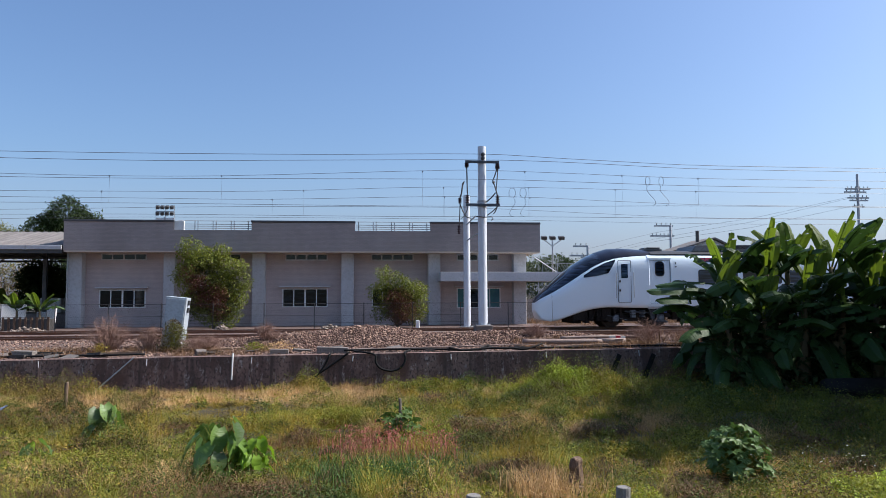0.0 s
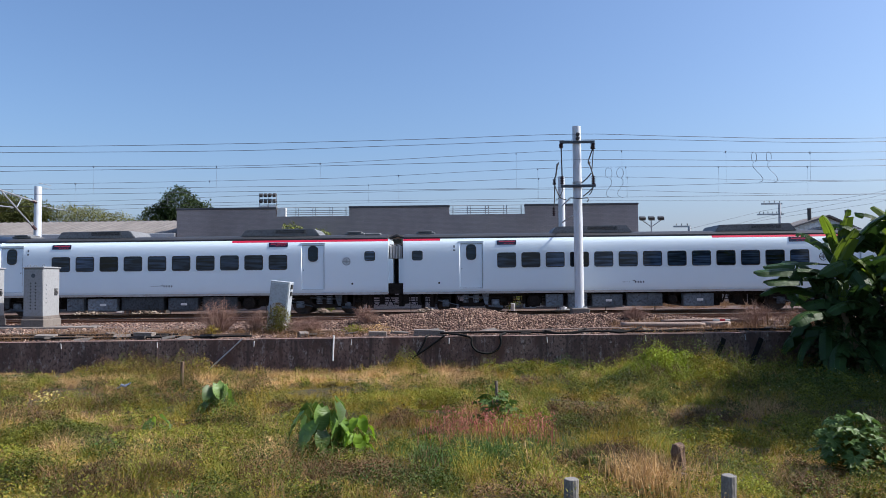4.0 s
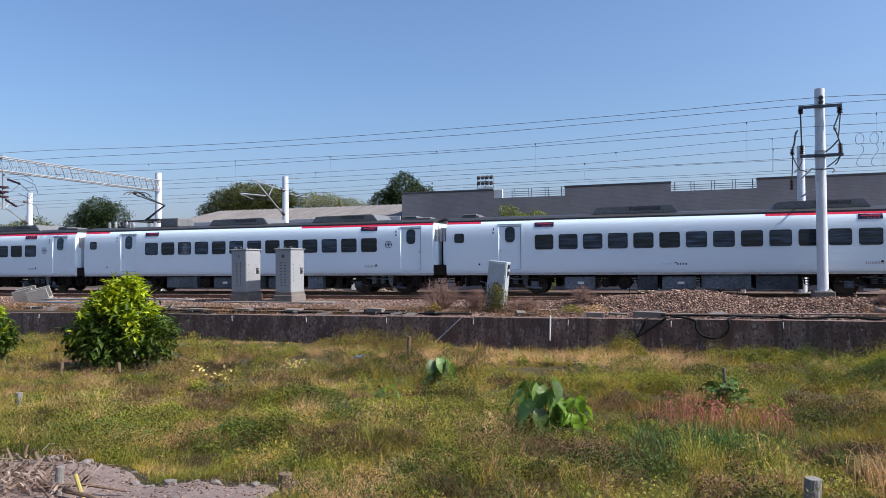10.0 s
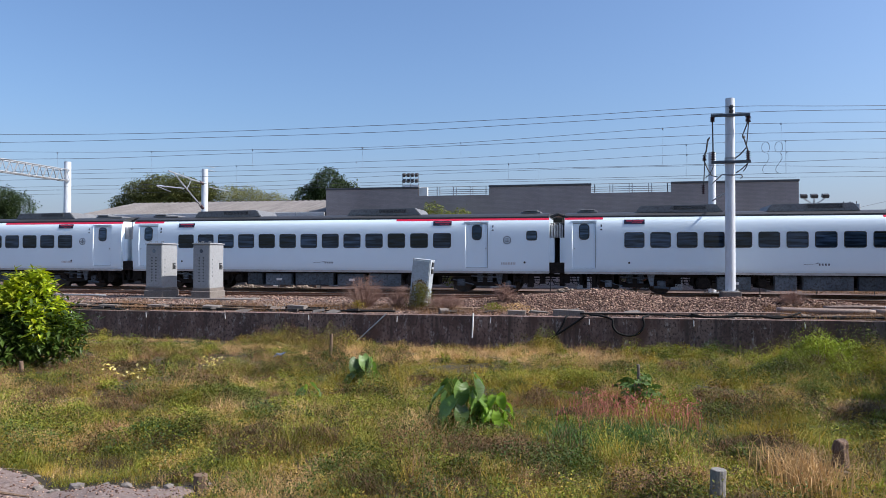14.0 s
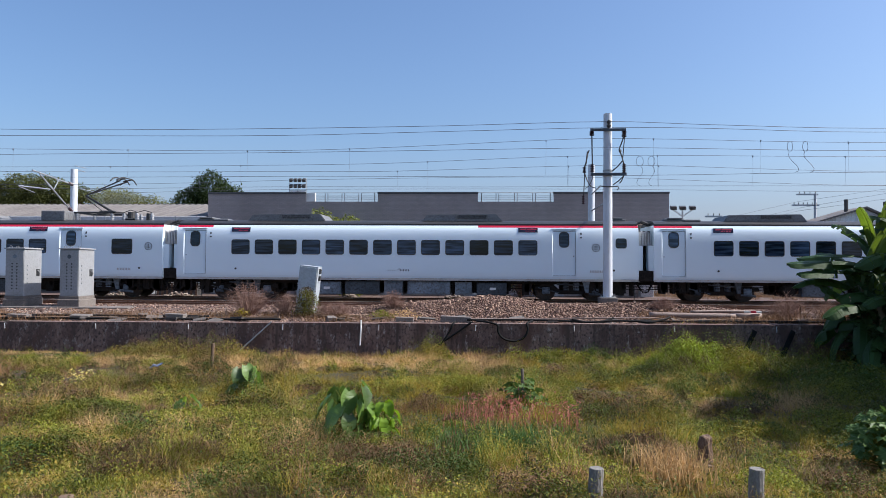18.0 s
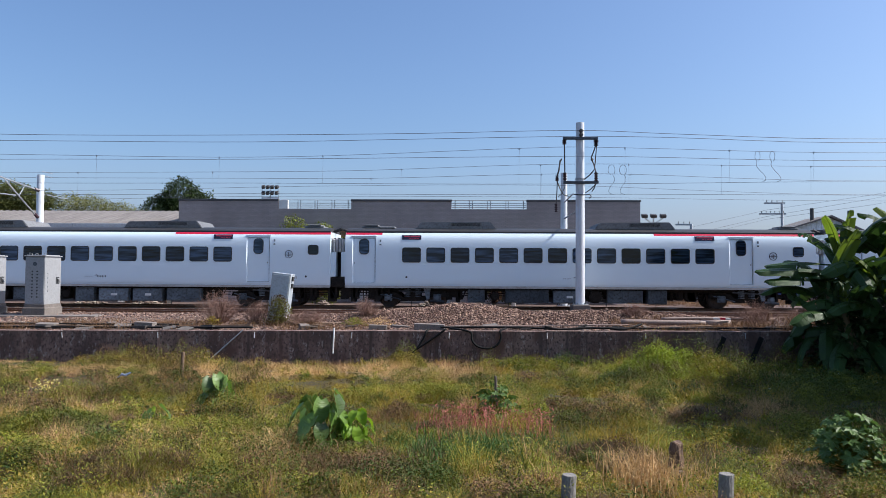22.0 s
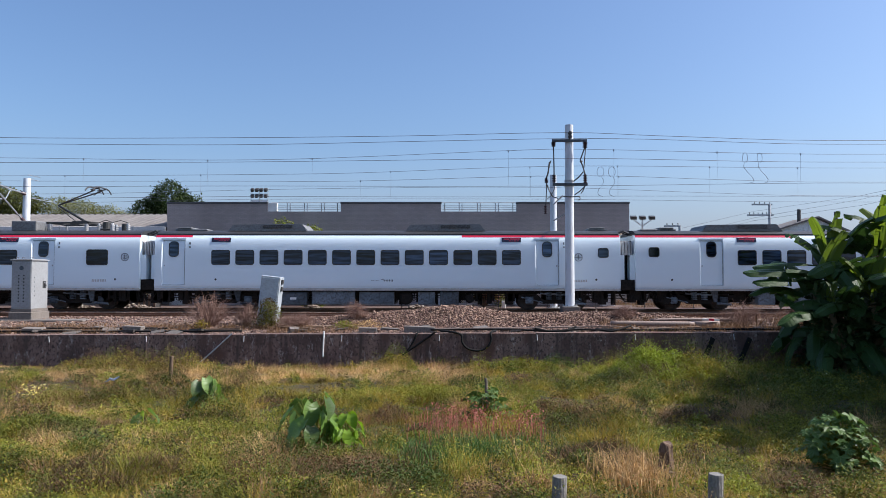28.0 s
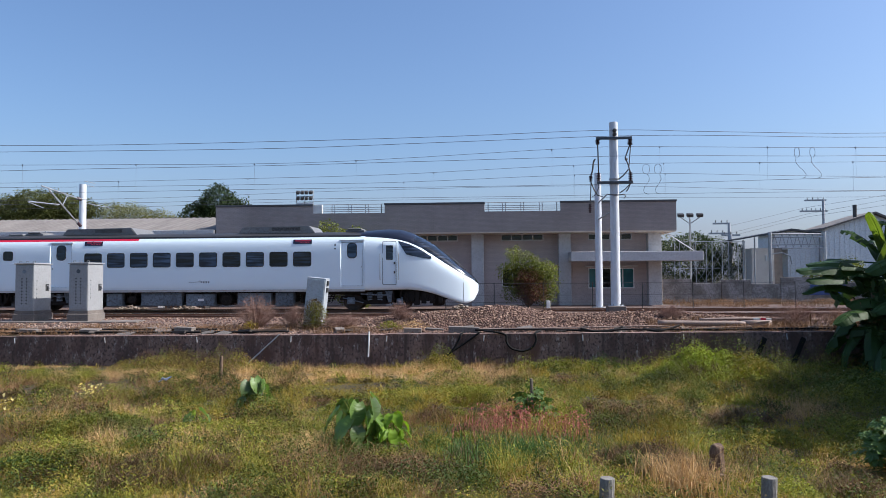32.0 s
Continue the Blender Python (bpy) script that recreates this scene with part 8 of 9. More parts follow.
n = 46000
x, y = rng.uniform(-34, 17, n), rng.uniform(22.05, 30.4, n)
keep = rng.uniform(0, 1, n) < np.where(y < 27.2, 1.0, 0.45) * np.where(x < -9, 0.8, 1.0)
x, y = x[keep], y[keep]
rough_stones(0, x, y, zyard(x, y) + 0.008, rng.uniform(0.018, 0.055, len(x)), "ballast_stones", "ballast", "loose brown ballast stones along the track", "ballast")
x = np.concatenate([rng.normal(0.6, 1.0, 7000), rng.normal(-1.6, 1.5, 7000), rng.normal(4.2, 2.0, 5000)])
y = rng.normal(24.7, 0.9, len(x)).clip(22.2, 26.9)
rough_stones(0, x, y, zyard(x, y) + 0.01 + np.abs(rng.normal(0, 0.03, len(x))), rng.uniform(0.022, 0.052, len(x)), "tipped_stones", "ballast", "tipped heap of angular brown stones", "ballast")
for cx, cy, rx, n in ((-18.4, 35.3, 1.2, 200), (-15.6, 35.4, 0.9, 140), (-6.75, 35.2, 0.42, 120), (-1.6, 35.4, 0.7, 110), (1.0, 35.3, 0.7, 110)):
    d = rng.normal(0, 0.5, (n, 2))
    x, y = cx + d[:, 0] * rx, cy + d[:, 1] * 0.5
    rough_stones(0, x, y, 1.04 + 0.30 * np.exp(-(d[:, 0] ** 2 + d[:, 1] ** 2) * 1.6) * rng.uniform(0.3, 1.0, n), rng.uniform(0.04, 0.11, n), "broken_stone", "gravel_pale", "low heap of pale broken stone", "stone")
# dead weeds and litter along the wall top
px, py = np.concatenate([rng.uniform(-30, -3, 3600), rng.uniform(5, 13, 1500), rng.uniform(10, 30, 4200)]), np.concatenate([rng.uniform(22.1, 23.9, 3600), rng.uniform(22.1, 24.8, 1500), rng.uniform(38.0, 45.6, 4200)])
keep = noise2(px, py, 0.7, 71.0) > -0.08
px, py = px[keep], py[keep]
px, py = np.repeat(px, 5) + rng.normal(0, 0.08, len(px) * 5), np.repeat(py, 5) + rng.normal(0, 0.06, len(py) * 5)
v, t = blades(np.stack([px, py, np.where(py > 37, 0.95, zyard(px, py))], 1), rng.uniform(0.08, 0.34, len(px)) * np.where(py > 37, 1.7, 1.0), rng.uniform(0.006, 0.014, len(px)), rng.uniform(0.3, 1.5, len(px)))
tagged(new("dead_weeds", fast_mesh("dead_weeds", v, t, M["g_brown"])), "dead brown weeds along the wall top", "weeds", kind="stuff")
x, y = rng.uniform(-34, -9, 3000), rng.normal(23.9, 0.7, 3000).clip(22.1, 26.5)
rough_stones(0, x, y, zyard(x, y) + 0.012, rng.uniform(0.018, 0.045, len(x)), "pale_gravel", "gravel_pale", "pale gravel strip above the wall", "gravel")


# ---- trees and bushes ----
def crown_points(blobs, n, shell=0.55):
    """Points in the outer part of several lumps, uneven."""
    vol = np.array([b[3] * b[4] * b[5] for b in blobs])
    which = rng.choice(len(blobs), n, p=vol / vol.sum())
    b = np.array(blobs)[which]
    d = rng.normal(0, 1, (n, 3))
    d /= np.linalg.norm(d, axis=1)[:, None]
    r = (shell + (1 - shell) * rng.uniform(0, 1, n) ** 0.5) * rng.choice([1.0, 1.0, 1.0, 1.14], n) * (1 + 0.18 * np.sin(d[:, 0] * 7 + which) * np.cos(d[:, 2] * 6 + which * 2))
    return b[:, :3] + d * b[:, 3:6] * r[:, None]


def limb(bm, a, b, r0, r1, bend=0.15):
    a, b = Vector(a), Vector(b)
    m = (a + b) / 2 + Vector((bend * (b - a).length, 0, bend * 0.4 * (b - a).length))
    tube(bm, [a, m, b], [r0, (r0 + r1) / 2, r1], 7)


def tree(x, y, z, blobs, n, leaf, mat, label, name="tree", category="tree", trunk_r=0.22, group="", slim=0.5, shell=0.55):
    t = thing(name, (x, y, z), label, category, group)
    bm = bmesh.new()
    top = max(b[2] for b in blobs)
    low = min(b[2] - b[5] * 0.4 for b in blobs)
    tube(bm, [(0, 0, -0.2), (0.08, 0, low * 0.6), (-0.05, 0.05, top * 0.75)], [trunk_r, trunk_r * 0.75, trunk_r * 0.35], 9)
    for b in blobs:
        limb(bm, (0, 0, low * 0.5 + 0.2), (b[0], b[1], b[2]), trunk_r * 0.5, trunk_r * 0.12)
    part("trunk", bm, M["bark"], t, "brown bark trunk and limbs")
    v, tr = leaves(crown_points(blobs, n, shell), leaf * rng.uniform(0.6, 1.4, n), slim, 0.25, 0.6)
    put("crown", fast_mesh("crown", v, tr, M[mat]), None, t)
    return t


M["l_olive"] = leafy("l_olive", (0.15, 0.155, 0.045), (0.075, 0.09, 0.03), 0.45)
M["l_pale"] = leafy("l_pale", (0.24, 0.235, 0.08), (0.165, 0.17, 0.055), 0.4)
M["l_tan"] = leafy("l_tan", (0.27, 0.22, 0.10), (0.16, 0.125, 0.06), 0.35)
M["pale_twig"] = surface("pale_twig", (0.36, 0.29, 0.21), (0.25, 0.20, 0.15), None, 3, 25, 0.9)
M["l_bush"] = leafy("l_bush", (0.27, 0.29, 0.058), (0.13, 0.155, 0.033), 0.4)
M["l_bush_red"] = leafy("l_bush_red", (0.24, 0.11, 0.068), (0.12, 0.06, 0.038), 0.25)
# two tones of one bush: sunlit shoots and shaded body put into colour
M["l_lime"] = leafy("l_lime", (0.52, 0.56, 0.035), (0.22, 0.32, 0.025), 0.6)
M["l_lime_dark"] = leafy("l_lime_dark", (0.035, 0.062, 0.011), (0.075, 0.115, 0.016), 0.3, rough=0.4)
M["l_banana_dead"] = leafy("l_banana_dead", (0.14, 0.11, 0.06), (0.20, 0.15, 0.08), 0.25)
def each_leaf(m, low, high):
    """Let the lightness vary from leaf object to leaf object, with faint side veins in relief."""
    n, l = m.node_tree.nodes, m.node_tree.links
    p = n["Principled BSDF"]
    oi, mr, hs = n.new("ShaderNodeObjectInfo"), n.new("ShaderNodeMapRange"), n.new("ShaderNodeHueSaturation")
    mr.inputs["To Min"].default_value, mr.inputs["To Max"].default_value = low, high
    l.new(oi.outputs["Random"], mr.inputs["Value"])
    l.new(mr.outputs["Result"], hs.inputs["Value"])
    src = p.inputs["Base Color"].links[0].from_socket
    l.new(src, hs.inputs["Color"])
    l.new(hs.outputs["Color"], p.inputs["Base Color"])
    f, raw = noise_fac(n, l, 7.0, 2, 0.3, 0.7, (5, 1, 1))
    bn = n.new("ShaderNodeBump")
    bn.inputs["Strength"].default_value, bn.inputs["Distance"].default_value = 0.5, 0.02
    l.new(raw, bn.inputs["Height"])
    l.new(bn.outputs[0], p.inputs["Normal"])
    p.inputs["Specular IOR Level"].default_value = 0.5
    return m


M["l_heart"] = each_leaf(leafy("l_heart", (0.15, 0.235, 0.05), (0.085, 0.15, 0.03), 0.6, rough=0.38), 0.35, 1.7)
# brighter copy of l_heart, with a sunlit look put into the colour
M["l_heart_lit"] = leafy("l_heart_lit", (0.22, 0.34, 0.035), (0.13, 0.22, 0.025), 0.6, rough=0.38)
M["l_castor"] = leafy("l_castor", (0.18, 0.25, 0.06), (0.08, 0.135, 0.035), 0.35, rough=0.5)

tree(-23.8, 60, 1.0, [(-1.6, 0, 6.6, 1.7, 1.6, 1.6), (0.2, 0, 8.2, 1.5, 1.5, 1.5), (1.7, 0, 6.9, 1.7, 1.6, 1.4), (0, 0, 6.2, 2.0, 1.8, 1.5), (-2.4, 0.3, 5.6, 1.0, 1.0, 1.0), (2.4, 0, 6.1, 0.9, 1, 0.9), (-0.9, 0, 7.8, 1.0, 1.0, 0.9), (1.3, 0, 8.0, 0.9, 1, 0.8)], 16000, 0.23, "l_dark", "dense dark green tree behind the building")
tree(-36.2, 55, 1.0, [(-4.0, 0, 6.3, 1.3, 1.6, 1.0), (-2.6, 0, 7.4, 1.5, 1.8, 1.0), (-0.6, 0, 7.9, 1.5, 1.8, 0.95), (1.4, 0, 7.7, 1.5, 1.8, 0.95), (3.2, 0, 7.3, 1.3, 1.6, 0.85), (0, 0, 6.2, 3.8, 2.0, 1.2), (4.3, 0, 7.0, 0.7, 0.9, 0.5), (-4.9, 0, 5.4, 1.0, 1.0, 0.7), (1.8, 0, 6.4, 2.6, 1.6, 0.9), (-1.4, -1.0, 6.9, 1.6, 1.0, 0.8)], 30000, 0.20, "l_olive", "broad olive-green tree with feathery foliage", shell=0.35, slim=0.4)
tree(-28.4, 56, 1.0, [(-2.6, 0, 7.0, 1.3, 1.4, 0.9), (-0.8, 0, 6.9, 1.5, 1.5, 0.9), (1.2, 0, 6.5, 1.4, 1.4, 0.8), (2.9, 0, 6.0, 1.1, 1.2, 0.7), (0, 0, 5.4, 3.2, 1.4, 1.0)], 14000, 0.15, "l_pale", "pale green spreading tree behind the platform roof", shell=0.15, slim=0.35)
tree(-58.5, 60, 1.0, [(-2.2, 0, 5.6, 1.8, 1.6, 1.8), (0.2, 0, 7.2, 2.0, 1.6, 1.6), (2.2, 0, 6.2, 1.8, 1.6, 1.8), (0, 0, 5.0, 2.8, 1.6, 2.0), (-4.6, 0, 4.2, 1.2, 1.0, 1.2), (-1.0, 0, 6.9, 1.2, 1.2, 1.2), (1.3, 0, 7.1, 1.2, 1.2, 1.2)], 17000, 0.21, "l_dark", "dark rounded tree far along the track")
tree(-72.0, 64, 1.0, [(0, 0, 5.2, 3.2, 2, 2.0), (4.0, 0, 4.4, 3, 2, 1.6), (-4, 0, 4.8, 3, 2, 1.8)], 6000, 0.3, "l_olive", "olive-green tree far along the track")
tree(17.4, 64, 0.9, [(-1.9, 0, 3.9, 1.5, 1.5, 1.1), (0.0, 0, 4.5, 1.7, 1.5, 1.0), (1.6, 0, 4.0, 1.5, 1.5, 1.1), (3.4, 0, 3.2, 1.5, 1.5, 1.3), (-0.5, 0, 2.6, 3.4, 1.5, 1.6), (2.6, 0, 1.6, 2.6, 1.4, 1.2)], 16000, 0.18, "l_dark", "dark green tree behind the lattice stand")
tree(25.0, 56.5, 0.9, [(0, 0, 1.7, 1.3, 1, 1.0), (1.8, 0, 1.9, 1.2, 1, 1.1)], 2500, 0.2, "l_bush", "green shrub before the shed", "shrub", "shrub", 0.08)
tree(-20.6, 48.3, 1.7, [(0, 0, 1.5, 1.3, 1.2, 1.5), (0.2, 0, 2.6, 1.2, 1.2, 0.8), (-0.5, 0.5, 2.2, 1.2, 1.0, 1.0)], 12000, 0.17, "l_dark", "dark tree under the platform roof", trunk_r=0.14, shell=0.1)
tree(-18.6, 49.3, 1.7, [(0, 0, 1.3, 1.7, 1.2, 1.3), (2.0, 0, 1.3, 1.2, 1.1, 1.2), (0.6, 0, 2.4, 1.6, 1.0, 0.8)], 9000, 0.18, "l_dark", "dark shrubbery under the platform roof", "shrub", "shrub", 0.1, shell=0.1)
bare = tree(-25.6, 54.5, 1.5, [(0, 0, 1.6, 1.9, 1.2, 1.5), (-3.4, 0, 1.8, 2.2, 1.2, 1.5), (1.2, 0.4, 2.6, 1.4, 1.2, 1.3), (-1.2, 0, 3.2, 2.0, 1.1, 0.9)], 8500, 0.13, "l_tan", "tan half-bare tree behind the platform", trunk_r=0.1, shell=0.2)
twig = random.Random(8)
bm = bmesh.new()
for i in range(46):
    a, u = twig.uniform(0, 6.28), twig.uniform(0.3, 1.0)
    p0 = Vector((twig.uniform(-2.6, 1.0), -0.6, twig.uniform(0.4, 2.2)))
    limb(bm, p0, p0 + Vector((u * math.cos(a), -0.5 * u, 0.5 + 0.9 * u)), 0.030, 0.010, twig.uniform(-0.2, 0.2))
part("bare_branches", bm, M["pale_twig"], bare, "pale bare branches")
tree(-21.6, 54.5, 1.2, [(0, 0, 1.6, 1.8, 1.0, 1.5), (0.6, 0, 3.0, 2.0, 1.0, 1.3), (2.6, 0, 2.0, 1.8, 1.0, 1.6)], 11000, 0.2, "l_dark", "dark shrubbery behind the platform", "shrub", "shrub", 0.1, shell=0.15)
tree(-31.5, 54.5, 1.5, [(0, 0, 1.8, 2.2, 1.2, 1.5), (-3.2, 0, 1.8, 2.0, 1.2, 1.4)], 9000, 0.17, "l_pale", "pale half-bare shrubbery behind the platform", "shrub", "shrub", 0.1, shell=0.2)
tree(-40, 75, 0.9, [(i * 5.0 - 60, 0, 3.0 + 1.2 * math.sin(i * 1.7), 3.6, 2.5, 2.4) for i in range(25)], 16000, 0.45, "l_olive", "row of far olive-green trees on the skyline", "tree_row", "trees", 0.3)
# bushes before the building
b1 = tree(-7.75, 38.2, 1.0, [(-1.25, 0, 4.1, 0.62, 0.6, 0.72), (-0.5, 0, 3.6, 0.95, 0.8, 0.7), (0.35, 0, 3.9, 0.5, 0.5, 0.6), (1.05, 0, 3.2, 0.8, 0.7, 0.5), (1.55, 0, 2.4, 0.42, 0.5, 0.55), (-1.3, 0, 2.8, 0.75, 0.8, 0.8), (-0.9, 0, 1.5, 0.8, 0.7, 0.8), (0.3, 0, 2.4, 1.0, 0.8, 0.8), (0.75, 0, 1.0, 0.75, 0.6, 0.6), (-0.3, -0.2, 0.9, 0.7, 0.5, 0.6), (1.3, 0, 1.6, 0.5, 0.5, 0.6), (0.4, -0.1, 0.45, 1.0, 0.5, 0.4)], 12500, 0.13, "l_bush", "leafy green bush with browning lower branches", "bush", "bush", 0.10, "bushes before the building", shell=0.25)
v, t = leaves(crown_points([(-1.2, -0.4, 2.9, 0.5, 0.4, 0.5), (0.2, -0.5, 1.9, 0.7, 0.4, 0.5), (-0.7, -0.4, 2.1, 0.5, 0.4, 0.5), (0.4, -0.3, 1.0, 0.6, 0.4, 0.5), (-0.2, -0.5, 1.5, 0.9, 0.4, 0.4), (-0.6, -0.5, 2.5, 0.5, 0.4, 0.5)], 3600, 0.2), 0.105 * rng.uniform(0.6, 1.4, 3600), 0.45)
put("withered_leaves", fast_mesh("withered_leaves", v, t, M["l_bush_red"]), None, b1, label="withered brown leaves")
# inner leaves carry the shade inside the bush as a darker colour
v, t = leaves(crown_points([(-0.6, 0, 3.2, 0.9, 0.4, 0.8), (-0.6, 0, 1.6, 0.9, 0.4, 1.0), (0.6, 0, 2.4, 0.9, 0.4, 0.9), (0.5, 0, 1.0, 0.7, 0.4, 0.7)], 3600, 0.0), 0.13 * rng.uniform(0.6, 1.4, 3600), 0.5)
put("inner_leaves", fast_mesh("inner_leaves", v, t, M["l_dark"]), None, b1, label="inner leaves, coloured dark for the shade inside the bush")
b2 = tree(1.75, 38.2, 1.0, [(-0.75, 0, 2.9, 0.48, 0.5, 0.42), (-0.2, 0, 2.4, 0.95, 0.8, 0.6), (0.85, 0, 2.0, 0.72, 0.7, 0.6), (-1.0, 0, 1.9, 0.6, 0.6, 0.55), (1.25, 0, 1.2, 0.5, 0.5, 0.7), (0.2, 0, 1.2, 1.2, 0.8, 0.8), (1.2, 0, 1.9, 0.5, 0.5, 0.5), (-0.9, 0, 0.9, 0.5, 0.5, 0.6), (0.9, 0, 0.6, 0.6, 0.5, 0.5)], 6800, 0.115, "l_bush", "half-withered green and brown bush", "bush", "bush", 0.08, "bushes before the building", shell=0.25)
v, t = leaves(crown_points([(0.0, -0.65, 1.4, 0.85, 0.4, 0.75), (0.3, -0.6, 0.9, 0.9, 0.4, 0.7)], 2300, 0.0), 0.10 * rng.uniform(0.6, 1.4, 2300), 0.35)
put("withered_leaves", fast_mesh("withered_leaves", v, t, M["l_bush_red"]), None, b2, label="withered red-brown leaves")
# dark core of the second bush, its inner shade painted by leaf colour
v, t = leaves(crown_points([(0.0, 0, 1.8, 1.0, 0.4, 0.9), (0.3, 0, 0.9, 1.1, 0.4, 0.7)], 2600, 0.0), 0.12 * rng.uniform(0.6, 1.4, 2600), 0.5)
put("inner_leaves", fast_mesh("inner_leaves", v, t, M["l_dark"]), None, b2, label="inner leaves, coloured dark for the shade inside the bush")
bm = bmesh.new()
for i in range(14):
    a = i * 0.45
    limb(bm, (0, 0, 0.0), (1.2 * math.cos(a), 0.6 * math.sin(a), 1.3 + 0.5 * math.sin(i)), 0.02, 0.006)
part("branchwork", bm, M["bark"], b2)


def lime_bush(x, y, size, n, label):
    b = thing("citrus_bush", (x, y, field_z(x, y)), label, "bush", "bright bushes in the field")
    bl = [(0, 0, 0.95, 0.85, 0.8, 0.70), (-0.60, 0, 0.75, 0.75, 0.7, 0.55), (0.58, 0, 0.8, 0.72, 0.7, 0.55), (0.18, 0, 1.5, 0.36, 0.4, 0.42), (0.1, -0.4, 0.6, 0.8, 0.6, 0.5), (-0.9, 0, 0.55, 0.5, 0.5, 0.4), (0.85, 0, 0.6, 0.4, 0.45, 0.45)]
    bl = [tuple(q * size for q in w) for w in bl]
    bm = bmesh.new()
    for i, q in enumerate(bl):
        limb(bm, (0, 0, -0.1), q[:3], 0.04, 0.012)
    part("trunk", bm, M["bark"], b)
    shoot = random.Random(int(x * 10))
    for i in range(44):
        a, u = shoot.uniform(0, 6.283), shoot.uniform(0.1, 1.05)
        bl.append((0.95 * size * u * math.cos(a), 0.8 * size * u * math.sin(a), size * (1.9 - 1.05 * u * u) * shoot.uniform(0.85, 1.05), 0.17 * size, 0.17 * size, 0.20 * size))
    # dark body below bright upper shoots paints the bush's shade and sunlight
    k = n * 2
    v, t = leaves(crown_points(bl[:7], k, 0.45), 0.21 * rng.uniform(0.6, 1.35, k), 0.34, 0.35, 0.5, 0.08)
    put("foliage", fast_mesh("foliage", v, t, M["l_lime_dark"]), None, b, label="glossy dark green body leaves, the bush's shade put into the colour")
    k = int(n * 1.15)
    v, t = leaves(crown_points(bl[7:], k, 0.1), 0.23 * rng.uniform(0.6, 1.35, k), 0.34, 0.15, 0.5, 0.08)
    put("young_foliage", fast_mesh("young_foliage", v, t, M["l_lime"]), None, b, label="yellow-green shoot leaves, the sunlit look put into the colour")
    return b


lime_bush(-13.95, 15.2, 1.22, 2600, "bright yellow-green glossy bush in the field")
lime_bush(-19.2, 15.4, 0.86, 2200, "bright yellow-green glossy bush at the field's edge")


# ---- banana clump ----
def banana_leaf(long, wide, start, droop, seed, torn, fold, mat):
    """One arching blade with a thick midrib; the halves are torn between the side veins."""
    rnd = random.Random(seed)
    n = 22
    path = []
    p, a, side = Vector((0, 0, 0)), radians(start), 0.0
    sway = rnd.uniform(-0.25, 0.25)
    for i in range(n + 1):
        path.append(p.copy())
        a -= radians(droop) / n * (0.3 + 1.4 * i / n)
        side += sway / n
        p = p + Vector((math.cos(a), side, math.sin(a))).normalized() * (long / n)
    verts, faces = [], []
    for s in (-1, 1):
        hang, cutback = 0.0, 1.0
        for i in range(4, n):
            if rnd.random() < torn:
                hang, cutback = rnd.uniform(-0.55, 0.10), rnd.uniform(0.72, 1.05)
            u0, u1 = (i - 4) / (n - 4), (i - 3) / (n - 4)
            w0, w1 = (cutback * wide * math.sin(math.pi * (0.12 + 0.86 * min(u, 0.7))) ** 0.42 * math.sqrt(max(0.004, 1 - (max(0, u - 0.7) / 0.3) ** 2.4)) for u in (u0, u1))
            d = (path[i + 1] - path[i]).normalized()
            up = Vector((-d.z, 0, d.x))
            lift = fold + hang
            b = len(verts)
            o0, o1 = (d * 0.16 * w + Vector((0, s * w * 0.5 * math.cos(lift), 0)) + up * (math.sin(lift) * w * 0.5) for w in (w0, w1))
            g = 0.0 if rnd.random() > torn * 0.35 else 0.2
            q1 = path[i + 1].lerp(path[i], g)
            verts += [path[i], q1, q1 + o1 * 0.55 + up * 0.03, path[i] + o0 * 0.55 + up * 0.03, q1 + o1 - up * 0.14 * w1, path[i] + o0 - up * 0.14 * w0]
            faces += [(b, b + 1, b + 2, b + 3), (b + 3, b + 2, b + 4, b + 5)] if s > 0 else [(b + 1, b, b + 3, b + 2), (b + 2, b + 3, b + 5, b + 4)]
    me = bpy.data.meshes.new("leaf_blade")
    me.from_pydata([tuple(v) for v in verts], [], faces)
    bm = bmesh.new()
    bm.from_mesh(me)
    bmesh.ops.remove_doubles(bm, verts=bm.verts[:], dist=0.002)
    tube(bm, path, [0.028 - 0.022 * i / n for i in range(n + 1)], 5)
    bm.to_mesh(me)
    bm.free()
    me.materials.append(M[mat])
    return me


def banana_green(name, a, b, through, rough):
    """Banana blade: parallel side veins, paler rib, colour by plant."""
    m = leafy(name, a, b, through, rough)
    n, l = m.node_tree.nodes, m.node_tree.links
    p = n["Principled BSDF"]
    f, raw = noise_fac(n, l, 9.0, 3, 0.3, 0.7, (6, 0.5, 6))
    bn = n.new("ShaderNodeBump")
    bn.inputs["Strength"].default_value, bn.inputs["Distance"].default_value = 0.5, 0.02
    l.new(raw, bn.inputs["Height"])
    l.new(bn.outputs[0], p.inputs["Normal"])
    return m


# two copies of one leaf green; l_banana_lit has the backlight in its colour
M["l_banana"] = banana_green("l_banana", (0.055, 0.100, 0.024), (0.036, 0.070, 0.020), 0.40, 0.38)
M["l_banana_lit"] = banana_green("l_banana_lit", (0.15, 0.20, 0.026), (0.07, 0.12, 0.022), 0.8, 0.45)
